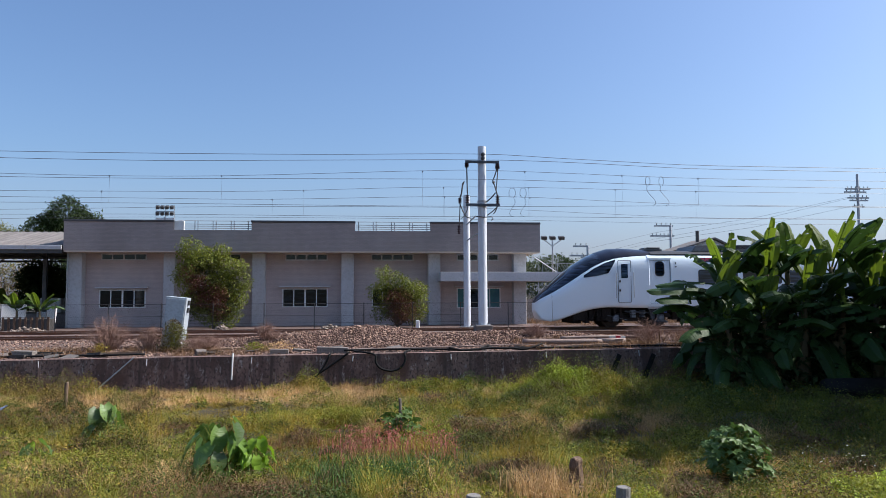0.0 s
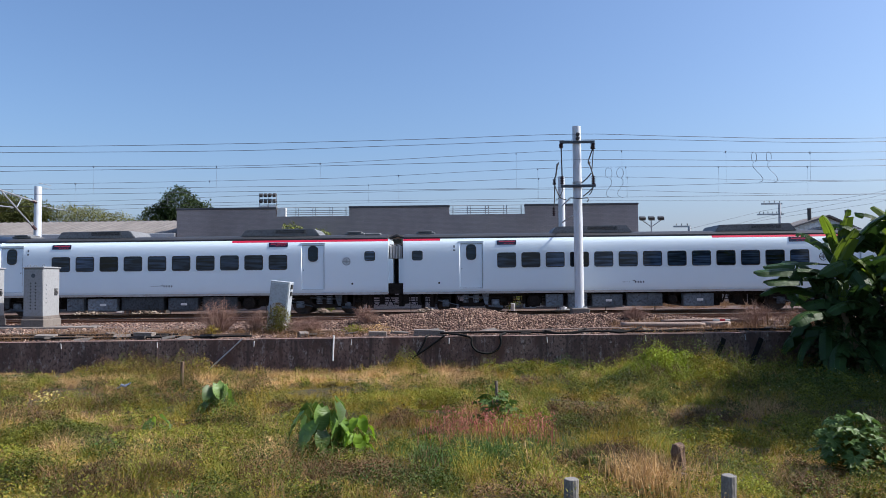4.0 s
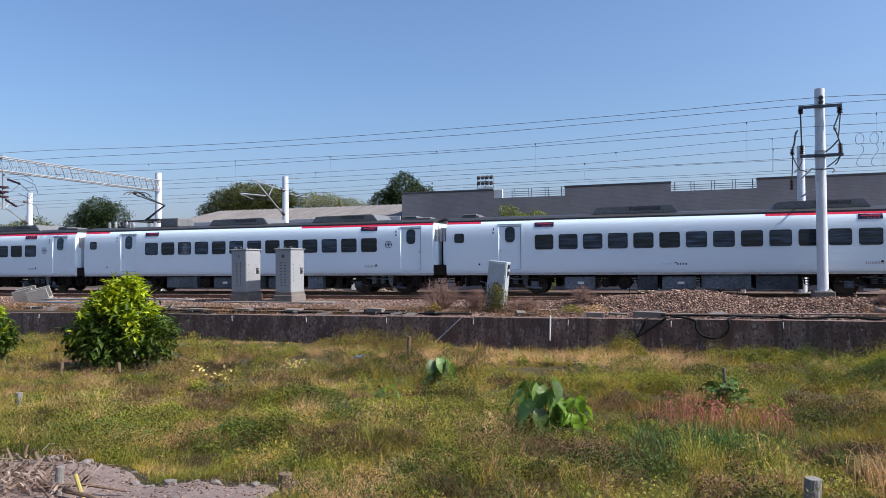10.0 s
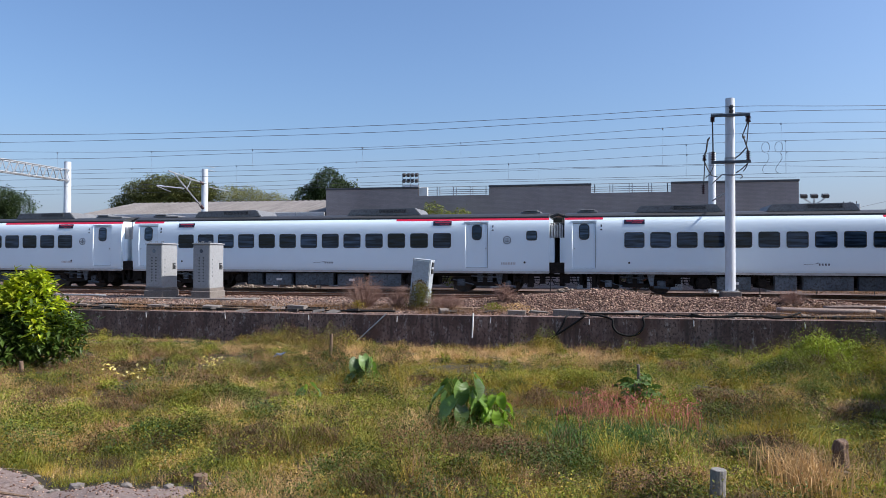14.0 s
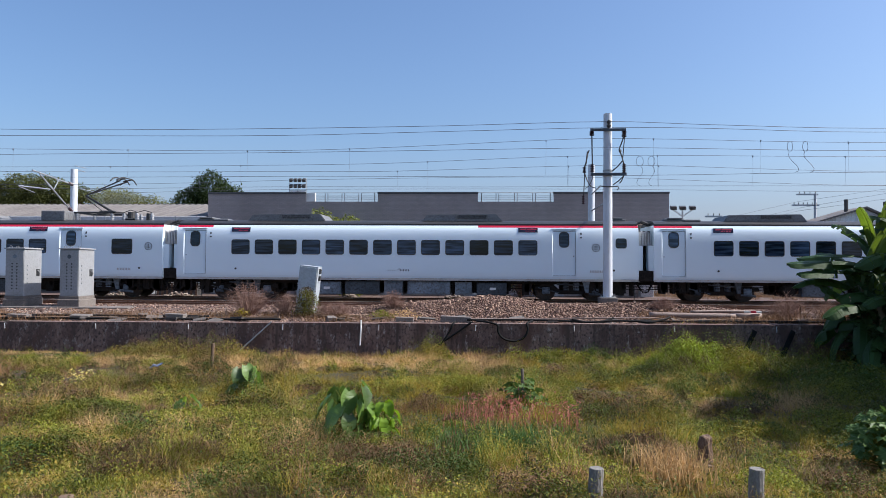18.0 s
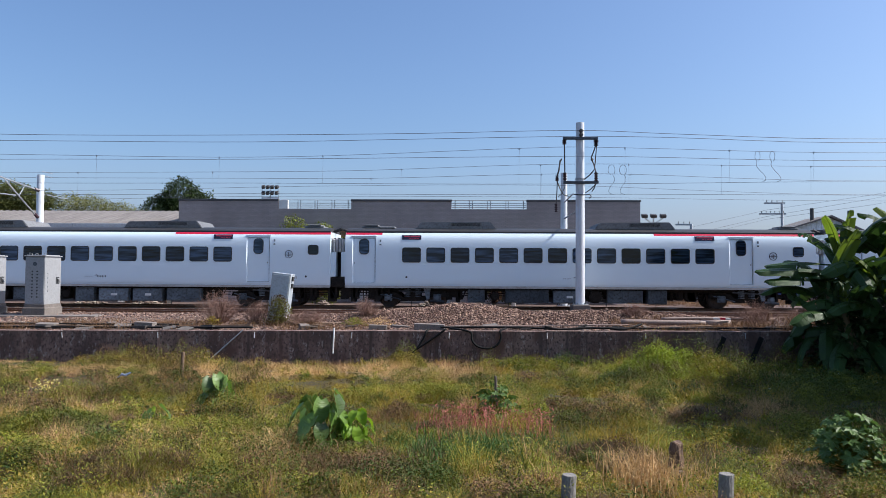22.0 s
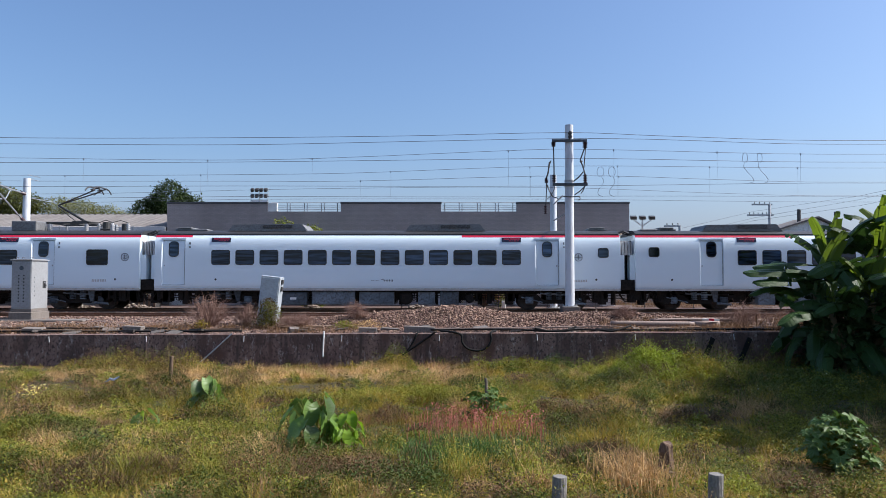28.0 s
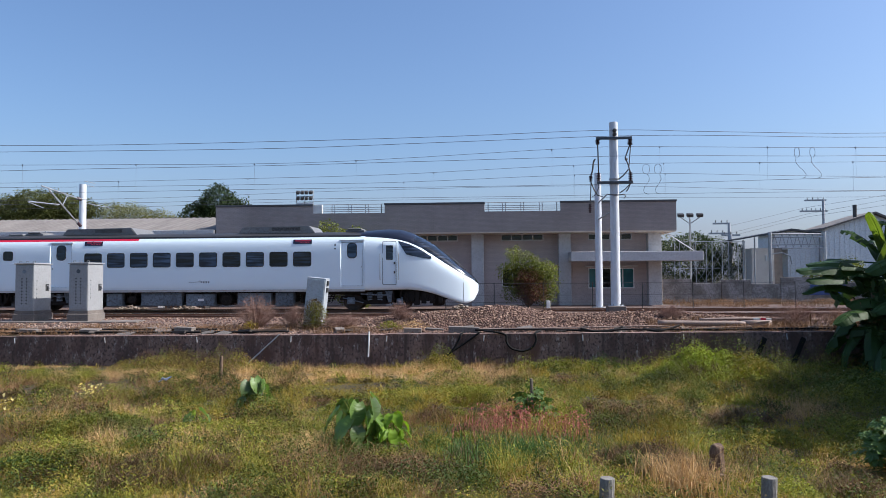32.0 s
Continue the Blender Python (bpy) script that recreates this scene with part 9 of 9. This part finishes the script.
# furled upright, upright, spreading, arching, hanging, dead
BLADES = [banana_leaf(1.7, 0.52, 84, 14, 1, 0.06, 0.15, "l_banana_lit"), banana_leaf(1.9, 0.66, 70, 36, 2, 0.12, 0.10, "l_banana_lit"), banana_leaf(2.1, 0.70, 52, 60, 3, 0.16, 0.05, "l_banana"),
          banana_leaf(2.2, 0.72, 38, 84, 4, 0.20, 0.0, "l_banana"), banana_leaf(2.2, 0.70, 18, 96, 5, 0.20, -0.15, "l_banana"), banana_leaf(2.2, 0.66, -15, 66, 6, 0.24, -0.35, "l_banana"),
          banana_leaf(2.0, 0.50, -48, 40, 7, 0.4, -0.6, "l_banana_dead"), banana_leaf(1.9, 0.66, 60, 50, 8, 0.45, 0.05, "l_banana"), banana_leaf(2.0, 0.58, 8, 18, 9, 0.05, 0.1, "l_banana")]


def banana(x, y, tall, seed, n, lean=0, spires=0):
    rnd = random.Random(seed)
    b = thing("banana_plant", (x, y, field_z(x, y) - 0.05), "tall banana plant with torn arching green leaves", "banana plant", "banana clump by the wall")
    bm = bmesh.new()
    tube(bm, [(0, 0, 0), (0.05 * lean, 0, tall * 0.5), (0.16 * lean, 0, tall)], [0.15, 0.12, 0.07], 10)
    part("pseudostem", bm, M["l_banana_dead"], b, "thick sheathed green-brown stem", smooth=True)
    for i in range(n):
        u = (i + 0.5) / n
        k = 0 if i == 0 else min(6, 1 + int(u * 6.1))
        if i and rnd.random() < 0.3:
            k = rnd.choice((2, 3, 4, 7, 8))
        h = tall * (1.0 - 0.62 * u ** 1.5) - 0.05
        ob = put("leaf", BLADES[k], None, b, (0.16 * lean * h / tall, 0, h))
        ob.rotation_euler = (rnd.uniform(-0.3, 0.3), rnd.uniform(-0.15, 0.15), i * 2.4 + rnd.uniform(-0.5, 0.5))
        ob.scale = [rnd.uniform(0.85, 1.1)] * 3
    for i in range(spires):
        a = rnd.uniform(0, 6.28)
        ob = put("leaf", BLADES[(1, 2, 1, 7)[i % 4]], None, b, (0.16 * lean + 0.05 * math.cos(a), 0.05 * math.sin(a), tall - 0.15))
        ob.rotation_euler = (rnd.uniform(-0.12, 0.12), rnd.uniform(-0.35, -0.1), a)
        ob.scale = [rnd.uniform(0.75, 1.12)] * 3
    for i in range(4):
        ob = put("hanging_leaf", BLADES[6 if i % 2 else 5], None, b, (0, 0, tall * rnd.uniform(0.45, 0.8)), "withered hanging leaf" if i % 2 else "")
        ob.rotation_euler = (0, rnd.uniform(0.2, 0.5), rnd.uniform(0, 6.28))
        ob.scale = [rnd.uniform(0.7, 1.0)] * 3
    return b


for i, (x, y, h, n, ln) in enumerate(((10.6, 20.6, 2.5, 10, -1), (11.2, 21.0, 3.2, 10, -1), (12.1, 20.5, 3.4, 10, 0), (13.1, 21.0, 3.6, 11, 0), (14.0, 20.4, 3.6, 10, 1), (15.1, 20.8, 3.5, 10, 1), (16.4, 20.5, 3.3, 10, 1), (17.7, 20.7, 3.1, 10, 0),
                                      (10.7, 19.9, 1.8, 10, -1), (11.7, 19.7, 2.1, 11, -1), (12.7, 19.6, 2.5, 11, 0), (13.7, 19.5, 2.2, 11, 1), (14.8, 19.4, 2.5, 11, 0), (16.0, 19.4, 2.2, 11, 0), (17.3, 19.6, 2.6, 11, 0),
                                      (11.3, 20.2, 2.0, 10, 0), (13.4, 20.2, 2.6, 10, 0), (15.6, 20.1, 2.7, 10, 0))):
    banana(x, y, h, 20 + i, n + 1, ln, 2 if h > 3 else 0)
first = bpy.data.objects["banana_plant"]
for k, (z0, yaw, s0) in enumerate(((2.86, 176, 1.08), (2.62, 184, 1.0), (3.1, 158, 0.9))):
    ob = put("leaf", BLADES[8], None, first, (0, 0, z0))
    ob.rotation_euler, ob.scale = (0, 0.02 * k, radians(yaw)), [s0] * 3
for x, y, seed in ((-17.65, 38.95, 61), (-20.4, 43.4, 62), (-16.5, 38.85, 63)):
    rnd = random.Random(seed)
    b = thing("banana_plant", (x, y, 1.74 if y > 41 else 1.5), "small banana plant by the platform", "banana plant", "small banana plants by the platform")
    bm = bmesh.new()
    tube(bm, [(0, 0, -0.5 if y < 41 else 0.0), (0, 0, 0.5)], [0.07, 0.05], 8)
    part("pseudostem", bm, M["l_banana_dead"], b)
    for i in range(6):
        ob = put("leaf", BLADES[(1, 2, 1, 3, 1, 2)[i]], None, b, (0, 0, 0.45))
        ob.rotation_euler = (0, 0, i * 2.4 + rnd.uniform(-0.5, 0.5))
        ob.scale = [rnd.uniform(0.55, 0.68)] * 3
# tall unseen growth, added beside the field to shade its corner
tree(15.4, 13.4, 0.0, [(0, 0, 8.4, 2.3, 2.3, 1.9), (0.2, 1.0, 6.6, 2.3, 1.9, 1.8), (0.8, -1.2, 6.4, 2.3, 2.0, 1.8), (0.3, 0.3, 4.4, 2.4, 2.4, 1.8), (0.2, 0, 9.2, 1.7, 1.8, 1.2), (0.3, -0.8, 2.6, 2.1, 2.2, 1.4)], 10000, 0.46, "l_dark", "unseen tall dark green tree, added beside the field to shade it", shell=0.3)
tree(18.0, 16.8, 0.0, [(0, 0, 8.4, 2.4, 2.2, 2.0), (0, -0.8, 6.4, 2.4, 2.0, 1.8), (0, 0.6, 4.4, 2.5, 2.2, 1.8), (0, 0, 10.2, 1.8, 1.8, 1.5), (0, 0, 2.4, 2.3, 2.2, 1.4)], 9000, 0.46, "l_dark", "unseen tall dark green tree, added beside the field to shade it", shell=0.3)
# leaf fill below the bananas; its dark colour paints the shaded inside
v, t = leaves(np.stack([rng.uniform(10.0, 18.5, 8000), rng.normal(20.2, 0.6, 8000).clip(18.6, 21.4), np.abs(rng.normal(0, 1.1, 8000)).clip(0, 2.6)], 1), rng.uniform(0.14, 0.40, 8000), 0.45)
tagged(new("undergrowth", fast_mesh("undergrowth", v, t, M["l_dark"])), "leafy undergrowth below the bananas, the clump's shade put into its dark colour", "undergrowth", kind="stuff")
bent_pipe("drain_culvert", [(12.2, 18.0, 0.18), (14.2, 18.05, 0.18)], 0.3, "black_hose", "dark drain pipe lying below the bananas", "pipe")
# heap of fallen brown stalks and rubble at the wall's end
px, py = rng.normal(10.6, 0.7, 900), rng.uniform(20.6, 22.6, 900)
base = np.stack([px, py, np.where(py < 21.7, 0.0, 1.0) + rng.uniform(0, 0.25, 900)], 1)
v, t = blades(base, rng.uniform(0.2, 0.6, 900), rng.uniform(0.01, 0.02, 900), rng.uniform(0.6, 1.4, 900))
tagged(new("dead_stalks", fast_mesh("dead_stalks", v, t, M["g_brown"])), "fallen brown stalks by the wall", "dead stalks", kind="stuff")


# ---- heart-leaved and lobed plants ----
def heart_leaf(w, h, seed):
    n = 9
    left, right, mid = [], [], []
    bm = bmesh.new()
    for i in range(n + 1):
        u = i / n
        ww = w * 0.5 * (math.sin(math.pi * (0.14 + 0.86 * u ** 0.85)) ** 0.8 if u < 1 else 0)
        z = -h * u
        drop = -0.10 * u * u
        back = 0.12 * h * (1 - u) if i == 0 else 0
        mid.append(bm.verts.new((h * u * 0.9, 0, drop)))
        left.append(bm.verts.new((h * u * 0.9 - (0.10 * h if i == 0 else 0), ww, drop + 0.32 * ww + 0.010 * math.sin(i * 2.1 + seed))))
        right.append(bm.verts.new((h * u * 0.9 - (0.10 * h if i == 0 else 0), -ww, drop + 0.32 * ww + 0.010 * math.sin(i * 2.7 + seed))))
    for i in range(n):
        bm.faces.new((mid[i], mid[i + 1], left[i + 1], left[i]))
        bm.faces.new((mid[i + 1], mid[i], right[i], right[i + 1]))
    return mesh_of(bm, "leaf_blade", True)


def lobed_leaf(r, lobes):
    bm = bmesh.new()
    c = bm.verts.new((0, 0, 0))
    ring = []
    for i in range(lobes * 2 + 1):
        a = radians(-140 + 280 * i / (lobes * 2))
        rr = r * (1.0 if i % 2 == 1 else 0.62)
        ring.append(bm.verts.new((rr * math.cos(a), rr * math.sin(a), -0.12 * r if i % 2 else 0.04 * r)))
    for p, q in zip(ring, ring[1:]):
        bm.faces.new((c, p, q))
    return mesh_of(bm, "leaf_blade", False)


HEART = [heart_leaf(0.29, 0.40, 1), heart_leaf(0.23, 0.32, 2), heart_leaf(0.15, 0.21, 3)]
LOBED = [lobed_leaf(0.15, 5), lobed_leaf(0.12, 5), lobed_leaf(0.09, 7)]


def leaf_plant(name, x, y, spec, n, tall, wide, mesh_list, mat, label, tilt=(20, 75), seed=0):
    rnd = random.Random(seed)
    p = thing(name, (x, y, field_z(x, y) - 0.02), label, "plant")
    spots = []
    for i in range(n):
        a = i * 2.4 + rnd.uniform(-0.3, 0.3)
        r = wide * (0.25 + 0.75 * math.sqrt((i + 0.5) / n)) * rnd.uniform(0.5, 1.1)
        z = tall * (1 - 0.75 * ((i + 0.5) / n) ** 1.3) * rnd.uniform(0.7, 1.1)
        e = (r * math.cos(a), r * math.sin(a), max(0.08, z))
        bm = bmesh.new()
        tube(bm, [(0, 0, 0), (e[0] * 0.35, e[1] * 0.35, e[2] * 0.65), e], [0.009, 0.007, 0.004], 4)
        part("stalk", bm, M["g_green"], p)
        spots.append((e, a))
    for e, a in spots:
        ob = put("leaf", rnd.choice(mesh_list), M[mat], p, e)
        ob.rotation_euler = (rnd.uniform(-0.7, 0.7), radians(rnd.uniform(*tilt)), a + rnd.uniform(-0.9, 0.9))
        s = rnd.uniform(0.8, 1.2)
        ob.scale = (s, s, s)
    return p


leaf_plant("broadleaf_sapling", -2.12, 11.3, None, 40, 0.84, 0.56, HEART[:2], "l_heart", "young plant with large drooping heart-shaped leaves", (40, 82), 11)
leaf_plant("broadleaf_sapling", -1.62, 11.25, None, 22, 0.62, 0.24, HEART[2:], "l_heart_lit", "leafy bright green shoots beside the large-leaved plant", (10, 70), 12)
leaf_plant("broadleaf_sapling", -5.0, 14.7, None, 24, 0.66, 0.32, HEART[:2], "l_heart", "small plant with round heart-shaped leaves", (35, 95), 4)
leaf_plant("broadleaf_sapling", -5.4, 12.7, None, 5, 0.32, 0.16, HEART[1:], "l_heart", "tiny seedling with broad green leaves", (10, 50), 5)
leaf_plant("castor_plant", 5.34, 9.95, None, 170, 0.80, 0.50, LOBED[1:], "l_castor", "bushy plant with glossy lobed leaves", (5, 55), 6)
pa = leaf_plant("papaya_seedling", 0.68, 13.7, None, 52, 0.66, 0.50, LOBED, "l_castor", "papaya seedling with lobed leaves round a cut stem", (0, 50), 7)
bm = bmesh.new()
tube(bm, [(0, 0, 0), (0.02, 0, 0.45), (0.0, 0, 0.85)], [0.035, 0.03, 0.028], 8)
part("cut_stem", bm, M["bark"], pa, "pale cut stem")
for x, y, n, seed in ((-9.2, 15.7, 26, 1), (-8.9, 15.5, 14, 2), (-9.5, 13.5, 16, 3), (-10.4, 13.6, 12, 4)):
    px, py = rng.normal(x, 0.16, n * 2), rng.normal(y, 0.14, n * 2)
    v, t = leaves(np.stack([px, py, zfield(px, py) + rng.uniform(0.15, 0.4, n * 2)], 1), rng.uniform(0.05, 0.10, n * 2), 0.7, -0.1, 0.4)
    tagged(new("yellow_weed", fast_mesh("yellow_weed", v, t, M["petal_yellow"])), "weed with pale yellow leaves", "weed", kind="stuff")


# ---- posts, stumps, dirt and litter in the field ----
def stake(name, x, y, h, r, mat, label, category, group="", lean=0.0, top=0.9):
    bm = bmesh.new()
    tube(bm, [(0, 0, -0.15), (lean * 0.3, 0, h * 0.5), (lean, 0, h * 0.985), (lean, 0, h)], [r * 1.1, r, r * 0.97, r * top], 14)
    for v in bm.verts:
        v.co.x += 0.05 * r * math.sin(v.co.z * 23 + v.co.y * 40)
    ob = part(name, bm, M[mat])
    ob.location = (x, y, field_z(x, y))
    return tagged(ob, label, category, group)


for x, y in ((1.24, 8.25), (3.0, 8.22)):
    stake("wooden_post", x, y, 0.43, 0.083, "post_grey", "weathered grey wooden post stub", "post", "grey post stubs", 0.01)
stake("wooden_post", -7.2, 18.5, 0.66, 0.045, "timber", "thin dark weathered wooden post by the wall", "post", "", 0.02)
bm = bmesh.new()
tube(bm, [(0, 0, -0.1), (0.0, 0, 0.05), (0.01, 0, 0.12), (0.015, 0, 0.22), (0.0, 0, 0.32), (0.02, 0, 0.41), (0.02, 0, 0.43)], [0.15, 0.13, 0.10, 0.088, 0.092, 0.082, 0.070], 18)
for q in bm.verts:
    a = math.atan2(q.co.y, q.co.x)
    k = 1 + 0.07 * math.sin(a * 5 + q.co.z * 9) + 0.05 * math.sin(a * 9 - q.co.z * 31)
    q.co.x, q.co.y, q.co.z = q.co.x * k, q.co.y * k, q.co.z + (0.012 * math.sin(a * 2) if q.co.z > 0.35 else 0.0)
stump = part("tree_stump", bm, M["bark_brown"])
stump.location = (2.90, 9.78, field_z(2.90, 9.78))
tagged(stump, "tapered brown tree stump with rough bark", "stump", "tree stumps")
stake("tree_stump", -4.62, 7.7, 0.16, 0.085, "timber", "low cut tree stump on bare earth", "stump", "tree stumps", 0.0)
stake("wooden_stake", -14.6, 13.85, 0.34, 0.05, "timber", "short brown wooden stake", "stake", "wooden stakes", 0.03)
stake("wooden_stake", -13.0, 14.05, 0.30, 0.045, "timber", "short brown wooden stake", "stake", "wooden stakes", -0.02)
stake("wooden_stake", -12.0, 10.4, 0.26, 0.06, "post_grey", "short grey wooden stake", "stake", "wooden stakes", 0.02)
stake("wooden_stake", -7.15, 6.75, 0.36, 0.05, "post_grey", "short grey wooden stake", "stake", "wooden stakes", 0.02)
for x, y, s in ((-9.0, 6.6, 1), (2.9, 9.6, 2), (-0.3, 7.9, 3)):
    stake("tree_stump", x, y, 0.10, 0.06, "timber", "tiny cut stump in the grass", "stump", "tree stumps", 0.01)


def dirt_z(x, y):
    e = min(1.0, max(0.0, (7.9 + 0.12 * math.sin(x * 2.3) + 0.09 * math.sin(x * 5.1) - y) / 0.35)) * min(1.0, max(0, (-4.2 - x + 0.15 * math.sin(y * 4)) / 0.4))
    return field_z(x, y) - 0.20 + 0.235 * e + 0.02 * noise.noise((x * 3, y * 3, 2))


M["dirt"] = surface("dirt", (0.19, 0.14, 0.12), (0.13, 0.092, 0.08), (0.25, 0.20, 0.175), 1.6, 26, 0.95, bump=0.6)
tagged(sheet("dirt_path", [-12 + 0.12 * i for i in range(68)], [3.0 + 0.12 * i for i in range(44)], dirt_z, M["dirt"]), "bare grey-brown earth with gravel", "bare earth", kind="structure")
n = 3600
x, y = rng.uniform(-11, -4.4, n), rng.uniform(5.0, 7.9, n)
rough_stones(0, x, y, np.array([dirt_z(a, b) for a, b in zip(x, y)]) + 0.003, rng.uniform(0.006, 0.022, n), "earth_pebbles", "ballast", "small pebbles on the bare earth", "gravel")
for i in range(46):
    xx = -10.5 + 6.1 * i / 46 + random.uniform(-0.1, 0.1)
    yy = 7.72 + 0.12 * math.sin(xx * 2.3) + 0.09 * math.sin(xx * 5.1) + random.uniform(-0.25, 0.12)
    s = random.uniform(0.035, 0.095)
    bm = bmesh.new()
    bmesh.ops.create_icosphere(bm, subdivisions=1, radius=s)
    for v in bm.verts:
        v.co *= random.uniform(0.75, 1.2)
        v.co.z *= 0.6
    ob = part("stone", bm, M["concrete"])
    ob.location = (xx, yy, dirt_z(xx, yy) + 0.2 * s)
    ob.rotation_euler.z = random.uniform(0, 6)
    tagged(ob, "grey stone at the edge of the bare earth", "stone", "stones edging the earth")
# dry palm fronds
M["palm_dry"] = leafy("palm_dry", (0.38, 0.30, 0.235), (0.16, 0.10, 0.075), 0.25)
px, py = rng.normal(-8.1, 0.6, 420), rng.normal(6.75, 0.32, 420)
base = np.stack([px, py, np.array([dirt_z(a, b) for a, b in zip(px, py)]) + rng.uniform(0.0, 0.12, 420)], 1)
v, t = blades(base, rng.uniform(0.12, 0.26, 420), rng.uniform(0.02, 0.05, 420), rng.uniform(1.6, 2.2, 420), 0.6)
tagged(new("palm_litter", fast_mesh("palm_litter", v, t, M["palm_dry"])), "heap of dry grey palm fronds", "palm litter", kind="stuff")
for i in range(7):
    a = random.uniform(-0.6, 0.9)
    xx, yy = -8.6 + 0.35 * i, 6.6 + 0.12 * (i % 3)
    bm = bmesh.new()
    tube(bm, [(-0.5, 0, 0.0), (0, 0.02, 0.05), (0.5, 0, 0.0)], [0.03, 0.022, 0.010], 6)
    ob = part("palm_stalk", bm, M["timber"])
    ob.location, ob.rotation_euler = (xx, yy, dirt_z(xx, yy) + 0.05 + 0.03 * (i % 2)), (0, random.uniform(-0.2, 0.2), a)
    tagged(ob, "dry palm frond stalk on the ground", "palm stalk", "palm stalks")
bm = bmesh.new()
tube(bm, [(0, 0, 0), (0.05, 0.02, 0.33)], 0.025, 8)
ob = part("tool_handle", bm, M["petal_yellow"])
ob.location, ob.rotation_euler = (-6.72, 6.7, dirt_z(-6.72, 6.7)), (0.2, -0.4, 0)
tagged(ob, "yellow stick standing in the litter", "stick")
bm = bmesh.new()
tube(bm, [(-0.14, 0, 0), (-0.05, 0.03, 0.07), (0.04, 0, 0.05), (0.16, 0.05, 0.12)], [0.01, 0.035, 0.03, 0.012], 7)
M["blue_scrap"] = surface("blue_scrap", (0.16, 0.22, 0.42), (0.28, 0.32, 0.45), None, 5, 30, 0.5)
ob = part("blue_scrap", bm, M["blue_scrap"])
ob.location = (-8.07, 17.1, field_z(-8.07, 17.1) + 0.22)
tagged(ob, "scrap of blue plastic sheet in the grass", "plastic scrap")


# ---- dry shrubs on the ballast ----
def dry_shrub(x, y, r, h, seed, n, label):
    rnd = random.Random(seed)
    b = thing("dry_shrub", (x, y, yard_z(x, y)), label, "shrub", "dry shrubs on the ballast")
    bm = bmesh.new()
    for i in range(n):
        a = rnd.uniform(0, 6.283)
        q = rnd.uniform(0.2, 1.0) * r
        e = Vector((q * math.cos(a), q * 0.7 * math.sin(a), h * (1.02 - 0.55 * (q / r) ** 2) * rnd.uniform(0.55, 1.05)))
        m = Vector((e.x * 0.62 + rnd.uniform(-0.06, 0.06), e.y * 0.62, e.z * 0.55))
        tube(bm, [(e.x * 0.22, e.y * 0.22, 0), m, e], [0.008, 0.005, 0.002], 3)
        for k in range(9):
            s = m.lerp(e, rnd.uniform(-0.3, 0.95))
            tube(bm, [s, s + Vector((rnd.uniform(-0.2, 0.2), rnd.uniform(-0.12, 0.12), rnd.uniform(-0.02, 0.2)))], [0.004, 0.0015], 3)
    part("branchwork", bm, M["dry_twig"], b)
    return b


M["dry_twig"] = surface("dry_twig", (0.22, 0.12, 0.09), (0.30, 0.19, 0.14), None, 4, 20, 0.9)
dry_shrub(-8.1, 24.0, 1.0, 1.1, 1, 150, "leafless reddish-brown twiggy shrub")
dry_shrub(-3.2, 24.4, 0.6, 0.6, 2, 80, "small leafless brown shrub")
dry_shrub(9.6, 23.6, 1.0, 0.8, 3, 130, "leafless reddish-brown twiggy shrub")
dry_shrub(-6.8, 23.8, 0.55, 0.75, 4, 80, "small leafless brown shrub")
dry_shrub(6.0, 24.8, 0.6, 0.45, 5, 70, "small leafless brown shrub")
dry_shrub(-5.0, 23.4, 0.9, 0.5, 6, 110, "small leafless brown shrub")
dry_shrub(11.2, 24.2, 0.9, 0.6, 7, 60, "small leafless brown shrub")
for x, y, r, h, n, mat, lbl in ((-5.95, 23.5, 0.42, 1.0, 1500, "g_umber", "olive-brown weed bush at the leaning box"), (-5.9, 23.45, 0.40, 0.9, 1100, "g_green", "olive-green weed bush at the leaning box"), (-8.1, 23.3, 0.28, 0.28, 260, "g_yellow", "low yellow weed on the wall top"), (-3.4, 23.2, 0.38, 0.28, 420, "g_green", "low green weed on the wall top"), (-2.6, 23.0, 0.5, 0.3, 260, "g_tan", "dry weed on the wall top")):
    d = rng.normal(0, 1, (n, 3))
    at = np.stack([x + d[:, 0] * r * 0.5, y + d[:, 1] * r * 0.4, yard_z(x, y) + np.abs(rng.uniform(0, 1, n)) * h * np.exp(-(d[:, 0] * 0.4) ** 2)], 1)
    v, t = leaves(at, rng.uniform(0.04, 0.09, n), 0.4, -0.3, 0.6)
    tagged(new("weed_bush", fast_mesh("weed_bush", v, t, M[mat])), lbl, "weed", "weeds on the wall top")

motions()
